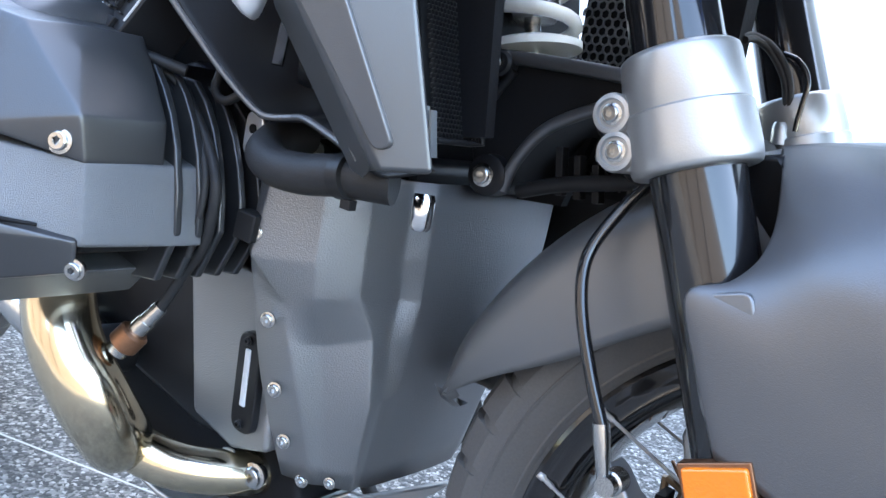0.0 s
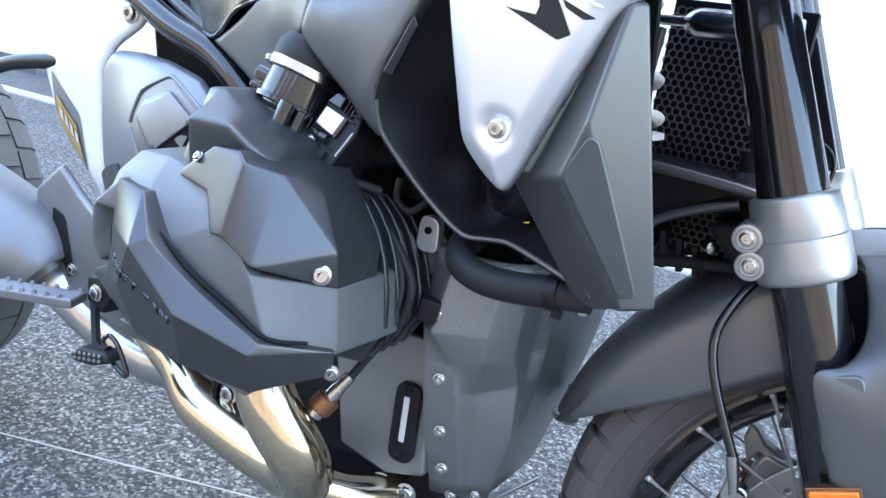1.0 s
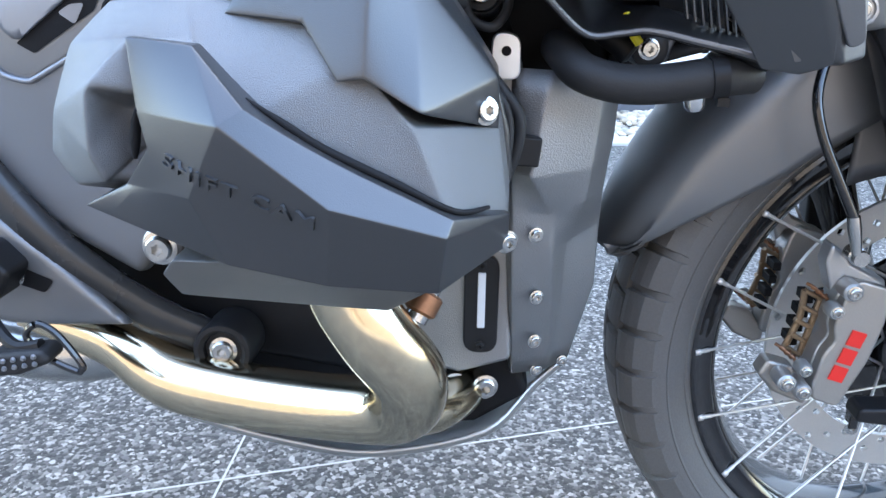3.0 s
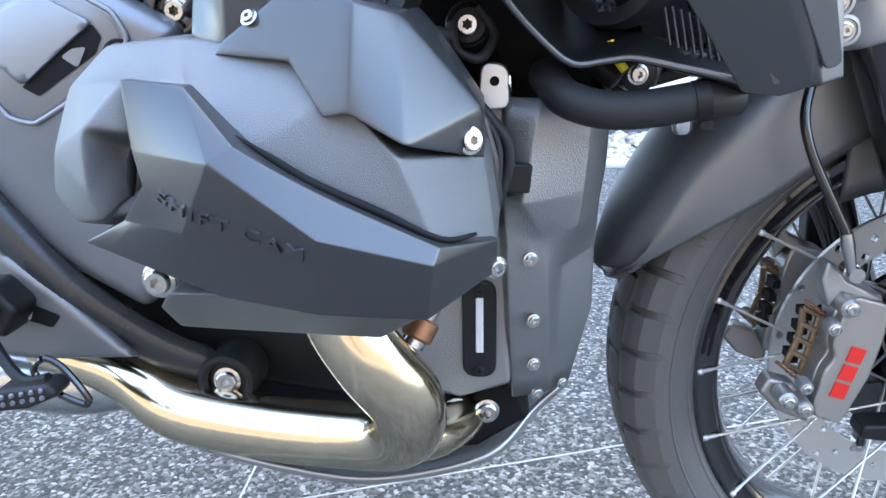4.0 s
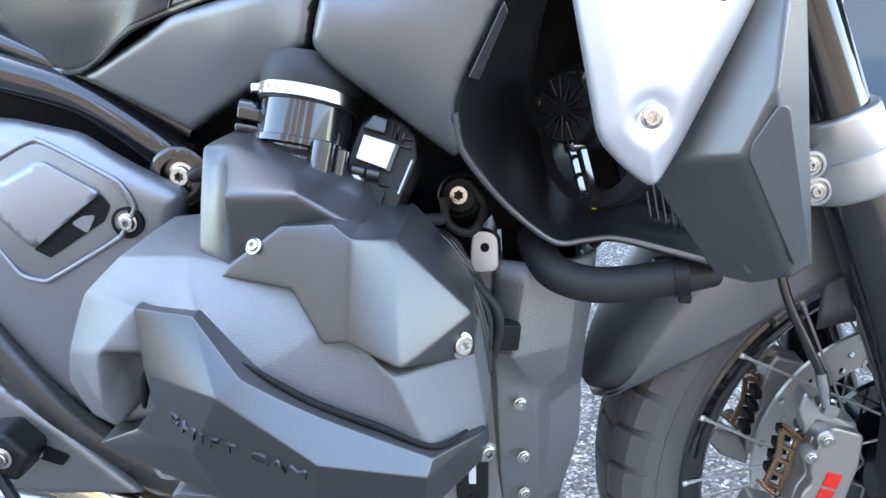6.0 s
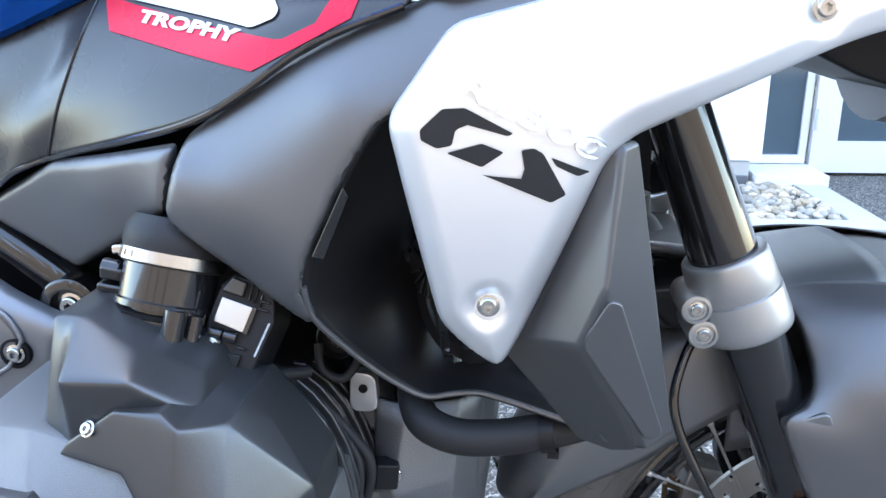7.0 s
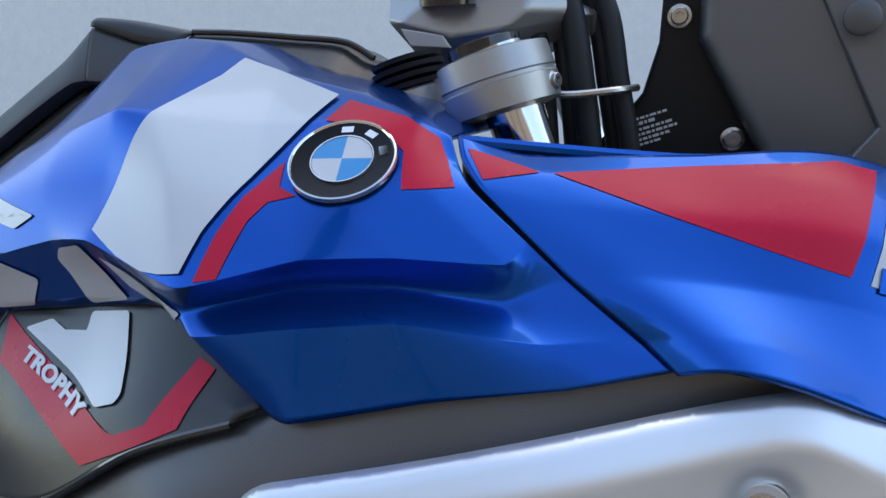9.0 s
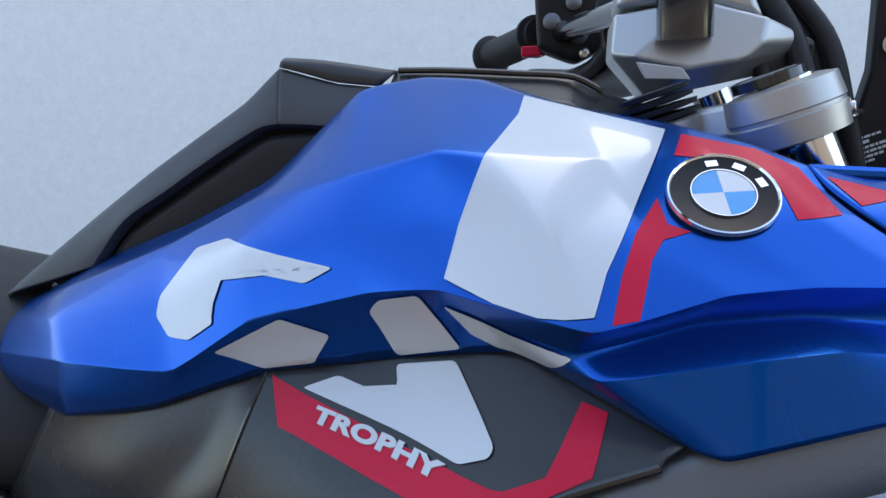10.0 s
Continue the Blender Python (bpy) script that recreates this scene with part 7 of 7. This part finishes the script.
PO = [(-0.8032, -0.056, 0.9458), (-0.7953, -0.056, 0.9605), (-0.7793, -0.056, 0.9779), (-0.7481, -0.056, 0.9977), (-0.7037, -0.056, 1.0245), (-0.6625, -0.056, 1.0488), (-0.6481, -0.056, 1.0511)]
pad = [[p, (p[0] + 0.004, p[1] - 0.004, p[2] - 0.005), (p[0] + 0.05, -0.060, p[2] - 0.045)] for p in PO + [(-0.600, -0.056, PO[-1][2] + 0.002), (-0.560, -0.056, PO[-1][2])]]
sheet("knee_pad", pad, DARK_INLAY, centre, "dark recessed pad", thick=0.002, per_row=4, per_col=4, row_tight=[0.6, 0.6, 0], flip=(0, -1, 0))
part("pad_back", slab([(p[0], -0.050, p[2]) for p in RO[1:] + TO[1:]] + [(-0.50, -0.050, 0.99), (-0.70, -0.050, 0.95), (-0.83, -0.050, 0.92)], 0.01), DEEP_BLACK, centre)
lip = [[a, ((a[0] + b[0]) / 2, -0.056, (a[2] + b[2]) / 2), b, (b[0], b[1] + 0.02, b[2] + 0.001)] for a, b in zip([(-0.647, -0.056, 1.1003), (-0.627, -0.056, 1.0948), (-0.6039, -0.056, 1.0879), (-0.57, -0.056, 1.0836)], [(-0.6446, -0.05, 1.1076), (-0.6228, -0.05, 1.1054), (-0.5981, -0.05, 1.1013), (-0.5602, -0.05, 1.0946)])]
sheet("trim_lip", lip, TRIM_BLACK, centre, "black lip", thick=0.002, per_row=3, per_col=5, flip=(0, -1, 0))
crown = [(-0.561, -0.045, 1.0952), (-0.5272, -0.045, 1.094), (-0.4755, -0.045, 1.09), (-0.4354, -0.045, 1.0859), (-0.4145, -0.045, 1.0749), (-0.3709, -0.045, 1.0627)]
sheet("tank_crown", [[(x, -0.085, z - 0.022), (x, -0.050, z - 0.003), (x, y, z), (x, 0.02, z - 0.006), (x, 0.05, z - 0.04)] for x, y, z in crown], TRIM_BLACK, bike, "black plastic trim over the tank's crown", thick=0.003, per_row=4, per_col=4, row_tight=[0, 0.8, 0.6, 0.5, 0], flip=(0, -0.4, 1))
part("crown_strip", sweep([(x + 0.004, -0.052, z - 0.0005) for x, y, z in crown[:5]], 0.0024, 8), GLOSS_BLACK, bike)

# ---- top yoke, handlebar and dash bracket ----
yoke = part("bar_clamp", skirted([(-0.403, -0.040, 1.128), (-0.405, -0.040, 1.100), (-0.378, -0.030, 1.068), (-0.328, -0.030, 1.078), (-0.262, -0.020, 1.090), (-0.262, -0.020, 1.106), (-0.300, -0.045, 1.121), (-0.345, -0.050, 1.134), (-0.392, -0.055, 1.097), (-0.352, -0.058, 1.088), (-0.318, -0.055, 1.092), (-0.304, -0.052, 1.104)], [(0, 1, 8, 7), (1, 2, 9, 8), (2, 3, 10, 9), (3, 4, 5, 10), (10, 5, 11), (11, 5, 6), (7, 8, 9, 10, 11, 6)], [0, 1, 2, 3, 4, 5, 6, 7], 0.05), ALLOY, bike, "bare cast alloy handlebar clamp", bevel=0.003, segs=3, angle=10)
part("clamp_window", slab([(-0.3885, -0.0595, 1.0935), (-0.358, -0.0610, 1.0885), (-0.352, -0.0600, 1.0800), (-0.382, -0.0560, 1.0820)], 0.004), PALE_PRINT, yoke, bevel=0.001)
part("bar_cap", slab([(-0.398, -0.04, 1.160), (-0.402, -0.04, 1.131), (-0.345, -0.04, 1.135), (-0.300, -0.04, 1.120), (-0.315, -0.04, 1.155)], 0.08), ALLOY, bike, bevel=0.006, segs=3)
part("handlebar", sweep([(-0.356, -0.055, 1.108), (-0.357, -0.060, 1.14), (-0.36, -0.09, 1.20), (-0.42, -0.30, 1.26), (-0.50, -0.45, 1.27)], 0.019, 18), GLOSS_BLACK, bike, "black handlebar")
part("handlebar", sweep([(-0.36, 0.02, 1.135), (-0.38, 0.12, 1.15), (-0.43, 0.28, 1.155), (-0.485, 0.40, 1.15), (-0.535, 0.47, 1.146)], 0.0125, 14), GLOSS_BLACK, bike)
grip = part("grip", sweep([(-0.470, 0.36, 1.158), (-0.505, 0.42, 1.150), (-0.545, 0.485, 1.143)], [0.020, 0.0205, 0.021], 24), RUBBER, bike, "black rubber grip")
part("grip_flange", lathe([(0, 0.012), (0, 0.027), (0.006, 0.028), (0.009, 0.022), (0.009, 0.012)], (-0.544, 0.483, 1.143), (0.45, -0.85, 0.1), 28), RUBBER, grip)
part("grip_flange", lathe([(0, 0.012), (0, 0.026), (0.006, 0.026), (0.006, 0.012)], (-0.478, 0.372, 1.156), (0.45, -0.85, 0.1), 28), RUBBER, grip)
switch = part("switch_box", softened(slab([(-0.475, 0.31, 1.200), (-0.43, 0.31, 1.215), (-0.395, 0.31, 1.19), (-0.385, 0.31, 1.14), (-0.43, 0.31, 1.118), (-0.472, 0.31, 1.135)], 0.055), 0.010, 3), SATIN_BLACK, bike, "black switch box")
part("red_switch", box((-0.492, 0.33, 1.130), (-0.468, 0.36, 1.142)), RED_DECAL, bike, bevel=0.002)
for x, z, r in ((-0.455, 1.165, 0.010), (-0.43, 1.185, 0.009), (-0.425, 1.150, 0.011), (-0.402, 1.170, 0.007)):
    part("switch_button", lathe([(0, r), (0.006, r), (0.008, r * 0.7)], (x, 0.312, z), (0, -1, 0.1), 20), BLACK_PLASTIC, switch)
bolt((-0.418, 0.303, 1.128), (0, -1, 0), 0.005, STEEL, switch)
part("lever_perch", softened(slab([(-0.41, 0.20, 1.175), (-0.37, 0.20, 1.18), (-0.36, 0.20, 1.135), (-0.40, 0.20, 1.125)], 0.06), 0.010, 3), SATIN_BLACK, bike, "black lever perch")
part("lever", sweep([(-0.385, 0.24, 1.140), (-0.41, 0.32, 1.112), (-0.47, 0.43, 1.104), (-0.53, 0.50, 1.112)], [0.011, 0.010, 0.008, 0.009], 12), SATIN_BLACK, bike)
part("hand_guard", sweep([(-0.36, 0.10, 1.105), (-0.37, 0.26, 1.10), (-0.42, 0.42, 1.098), (-0.49, 0.52, 1.115)], [0.012, 0.022, 0.022, 0.012], 12), SATIN_BLACK, bike, "black hand guard")
for k in range(4):
    part("bellows_ring", lathe([(0, 0.014), (0.001, 0.026 - 0.001 * k), (0.004, 0.027 - 0.001 * k), (0.005, 0.014)], Vector((-0.372, -0.075, 1.052)) + Vector((-0.10, 0.0, 0.30)) * 0.018 * k, (-0.30, 0.0, 0.95), 32), RUBBER, bike)
part("ignition_base", lathe([(-0.020, 0.020), (-0.018, 0.030), (0.0, 0.030), (0.002, 0.024)], (-0.372, -0.075, 1.050), (-0.30, 0.0, 0.95), 36), ALLOY, bike)
YC = Vector((-0.305, -0.118, 1.058))
ya = Vector((-0.30, 0.0, 0.95)).normalized()
ring = part("top_clamp", lathe([(-0.020, 0.024), (-0.018, 0.033), (-0.004, 0.0345), (-0.003, 0.0335), (-0.001, 0.0335), (0.000, 0.0345), (0.014, 0.033), (0.016, 0.024), (0.016, 0.0)], YC, ya, 48), ALLOY, bike, "bare alloy top fork clamp")
part("clamp_arm", bar(YC + Vector((-0.02, 0.02, -0.006)), (-0.385, -0.045, 1.040), 0.030, 0.024), ALLOY, ring, bevel=0.005, segs=3)
part("fork_cap", lathe([(0.016, 0.0), (0.016, 0.022), (0.022, 0.022), (0.023, 0.018), (0.023, 0.0)], YC + Vector((-0.004, 0.004, 0)), ya, 24), GLOSS_BLACK, ring)
bolt(YC + Vector((0.034, -0.008, 0.0)), (0.9, -0.4, 0.1), 0.0045, STEEL, ring)
for k, (dx, dy) in enumerate(((0, 0), (0.014, 0.01), (0.026, -0.004), (0.040, 0.012), (0.05, 0.0))):
    part("cable", sweep([(-0.325 + dx * 0.7, 0.0 + dy, 1.16), (-0.306 + dx, -0.02 + dy, 1.11), (-0.294 + dx, -0.03 + dy, 1.06), (-0.288 + dx * 1.1, -0.03 + dy, 1.00), (-0.285 + dx, -0.02 + dy, 0.93)], 0.0068 if k != 2 else 0.0085, 12), RUBBER, bike, "black control cable")
part("cable_tie", sweep([(-0.30, -0.045, 1.052), (-0.275, -0.05, 1.050), (-0.245, -0.045, 1.053), (-0.232, -0.03, 1.055)], 0.0025, 8), STEEL, bike)
BR = [(-0.283, -0.012, 0.98), (-0.268, -0.012, 1.010), (-0.250, -0.012, 1.026), (-0.230, -0.012, 1.052), (-0.221, -0.012, 1.085), (-0.219, -0.012, 1.14), (-0.17, -0.012, 1.14), (-0.150, -0.012, 1.013), (-0.140, -0.012, 0.98)]
brk = part("dash_bracket", slab(BR, 0.02), SATIN_BLACK, bike, "black dash bracket with a printed type plate", bevel=0.004)
bolt((-0.2085, -0.014, 1.1015), (0, -1, 0), 0.0062, STEEL, brk)
bolt((-0.170, -0.014, 1.022), (0, -1, 0), 0.0062, STEEL, brk)
dash, dash_tree = panel("dash_cover", [(-0.196, -0.028, 1.14), (-0.195, -0.028, 1.085), (-0.155, -0.032, 1.015), (-0.145, -0.033, 0.98), (-0.06, -0.05, 0.98), (-0.06, -0.05, 1.14)], [], GREY_PLASTIC, bike, "textured dark grey dash cover", roll=0.008, depth=0.008, thick=0.02)
part("dash_side", slab([(-0.142, -0.040, 1.14), (-0.092, -0.052, 1.032), (-0.108, -0.05, 1.010), (-0.09, -0.05, 0.98), (-0.02, -0.06, 0.98), (-0.02, -0.06, 1.14)], 0.02), GREY_PLASTIC, bike, bevel=0.002)
part("dash_button", lathe([(0, 0.010), (0.004, 0.010), (0.005, 0.008)], (-0.107, -0.055, 1.094), (0, -1, 0), 24), BLACK_PLASTIC, dash)
vo, vr, vu = Vector((-0.2475, -0.0128, 1.0065)), Vector((0.049, 0, 0.0165)).normalized(), Vector((-0.0165, 0, 0.049)).normalized()
for k, (x0, x1, y0, h) in enumerate(((0.010, 0.044, 0.0205, 0.0016), (0.012, 0.032, 0.0168, 0.0022), (0.010, 0.044, 0.0130, 0.0018), (0.008, 0.046, 0.0096, 0.0018), (0.008, 0.040, 0.0062, 0.0018), (0.012, 0.034, 0.0030, 0.0016))):
    x = x0
    i = 0
    while x < x1:
        w = (0.0030, 0.0018, 0.0044, 0.0024)[(i + k) % 4]
        p = vo + vr * x + vu * y0
        part("print_bar", slab([tuple(p), tuple(p + vr * w), tuple(p + vr * w + vu * h), tuple(p + vu * h)], 0.0004), PALE_PRINT, brk)
        x += w + 0.0009
        i += 1
part("print_mark", lathe([(0, 0.0028), (0.0003, 0.0028), (0.0003, 0.0018)], vo + vr * 0.004 + vu * 0.0185, (0, -1, 0), 20), PALE_PRINT, brk)
# dark beak and lamp housing at the front, seen past the silver panel
part("lamp_housing", slab([(-0.14, -0.13, 0.875), (-0.02, -0.14, 0.90), (0.10, -0.12, 0.86), (0.12, -0.10, 0.80), (0.0, -0.13, 0.82), (-0.08, -0.14, 0.845)], 0.26), SATIN_BLACK, bike, "black lamp housing", bevel=0.01, segs=3)
part("beak", sweep([(-0.02, 0.0, 0.86), (0.10, 0.0, 0.83), (0.22, 0.0, 0.79)], [0.10, 0.09, 0.04], 20, flat=0.5), BLACK_PLASTIC, bike, "black beak")

# ---- building ----
wall = setting("wall_north", box((-9.0, WALL_Y, 0.125), (0.93, WALL_Y + 0.35, 7.5)), RENDER_WALL, "white rendered building wall above a brick plinth", "wall", smooth=False)
plinth = setting("plinth", box((-9.0, WALL_Y + 0.006, -0.2), (0.875, WALL_Y + 0.3, 0.118)), MORTAR, "grey brick plinth at the foot of the wall", "plinth", smooth=False)
setting("wall_east", box((2.10, 3.62, -0.1), (9.0, 3.9, 7.5)), RENDER_WALL, "white rendered building wall beside the door", "wall", smooth=False)
setting("wall_top", box((0.93, 3.62, 2.25), (2.10, 3.9, 7.5)), RENDER_WALL, "white rendered wall over the door", "wall", smooth=False)


# unseen wall, added to stop sun leaking through gaps round the door
setting("sun_block", box((0.60, 3.98, -0.1), (2.60, 4.10, 7.0)), RENDER_WALL, "unseen wall added behind the entrance to block the sun", "wall", smooth=False)


def framed(name, x0, x1, z0, z1, y, w, label, category):
    bm = merge([box((x0, y, z0), (x0 + w, y + 0.06, z1)), box((x1 - w, y, z0), (x1, y + 0.06, z1)), box((x0 + w, y, z0), (x1 - w, y + 0.06, z0 + w * 1.3)), box((x0 + w, y, z1 - w), (x1 - w, y + 0.06, z1))])
    ob = setting(name, bm, FRAME_WHITE, label, category, smooth=False)
    part("pane", box((x0 + w, y + 0.02, z0 + w * 1.3), (x1 - w, y + 0.03, z1 - w)), GLASS, ob, "dark reflecting glass", smooth=False)
    return ob


framed("window_1", 0.945, 1.24, 0.06, 2.3, 3.62, 0.035, "tall white-framed sidelight with dark glass", "window")
door = framed("door_1", 1.26, 2.10, 0.015, 2.25, 3.60, 0.13, "white-framed glazed door, shut", "door")
for z in (0.25, 1.2, 2.0):
    part("hinge", lathe([(0, 0.012), (0.11, 0.012)], (1.275, 3.59, z), (0, 0, 1), 12), FRAME_WHITE, door)
setting("sill", box((0.90, 3.30, 0.0), (1.26, 3.66, 0.055)), FRAME_WHITE, "white sill under the sidelight", "sill", smooth=False)
setting("kerb", box((-9.0, 2.48, -0.2), (1.24, 2.62, 0.012)), KERB, "pale concrete kerb of the pebble bed", "kerb", bevel=0.008)
setting("kerb_return", box((1.10, 2.62, -0.2), (1.24, 3.60, 0.012)), KERB, "pale concrete kerb of the pebble bed", "kerb", bevel=0.008)

# paving joints
grooves = [bar((-0.765, -3.0, -0.0036), (-0.835, 2.4, -0.0037), 0.003, 0.0016), bar((-4.0, -0.95, -0.0036), (4.0, 1.75, -0.0037), 0.003, 0.0016)]
setting("paving_joint", merge(grooves), KERB, "thin pale joint in the paving", "joint", smooth=False)

# unseen walls across the yard, behind the camera, added to darken side light and reflections
south = merge([box((x0, -11.6, -0.1), (x1, y1, z1)) for x0, x1, y1, z1 in ((-30.0, -9.0, -11.0, 5.5), (-9.0, -5.6, -10.6, 8.5), (-5.6, -4.2, -11.2, 5.0), (-4.2, -1.9, -10.4, 9.0), (-1.9, -1.3, -11.2, 5.5), (-1.3, 1.2, -10.2, 9.5), (1.2, 2.6, -11.2, 5.0), (2.6, 6.0, -10.6, 8.0), (6.0, 30.0, -11.0, 5.0))])
setting("wall_south", south, DARK_BRICK, "unseen dark brick walls added to close the yard and darken reflections", "wall", smooth=False)

# pebbles in the bed
rng = random.Random(7)
base = bmesh.new()
bmesh.ops.create_icosphere(base, subdivisions=1, radius=1.0)
pv = [v.co.copy() for v in base.verts]
pf = [[v.index for v in f.verts] for f in base.faces]
base.free()
verts, faces = [], []
for k in range(2600):
    x, y = rng.uniform(-2.6, 1.09), rng.uniform(2.63, 3.34)
    s = rng.uniform(0.014, 0.034)
    m = Matrix.Rotation(rng.uniform(0, 6.3), 3, "Z") @ Matrix.Rotation(rng.uniform(-0.4, 0.4), 3, "X")
    sx, sy, sz = s * rng.uniform(0.9, 1.5), s * rng.uniform(0.7, 1.0), s * rng.uniform(0.45, 0.7)
    o = Vector((x, y, rng.uniform(-0.012, 0.010)))
    n0 = len(verts)
    verts += [o + m @ Vector((p.x * sx, p.y * sy, p.z * sz)) for p in pv]
    faces += [[n0 + i for i in f] for f in pf]
me = bpy.data.meshes.new("pebbles")
me.from_pydata(verts, [], faces)
for p in me.polygons:
    p.use_smooth = True
me.materials.append(PEBBLE)
tagged(new("pebbles", me), "rounded tan and grey river pebbles", "pebbles", kind="stuff")

# bricks of the plinth: two courses and a half, nearest stretch as pieces
brick_box = box((0, -0.011, 0), (0.215, 0.04, 0.062))
bmesh.ops.bevel(brick_box, geom=brick_box.edges[:], offset=0.003, segments=1, affect="EDGES")
brick_me = bpy.data.meshes.new("brick")
brick_box.to_mesh(brick_me)
brick_box.free()
brick_me.materials.append(BRICK)
for row in range(4):
    z = -0.155 + row * 0.072 - 0.006
    for k in range(34):
        x = 0.655 - 0.225 * k - (0.1125 if row % 2 else 0.0)
        ob = new("brick", brick_me)
        ob.matrix_world = Matrix.Translation((x, WALL_Y + 0.006, z)) @ Matrix.Rotation(rng.uniform(-0.004, 0.004), 4, "Y")
        ob.parent = plinth
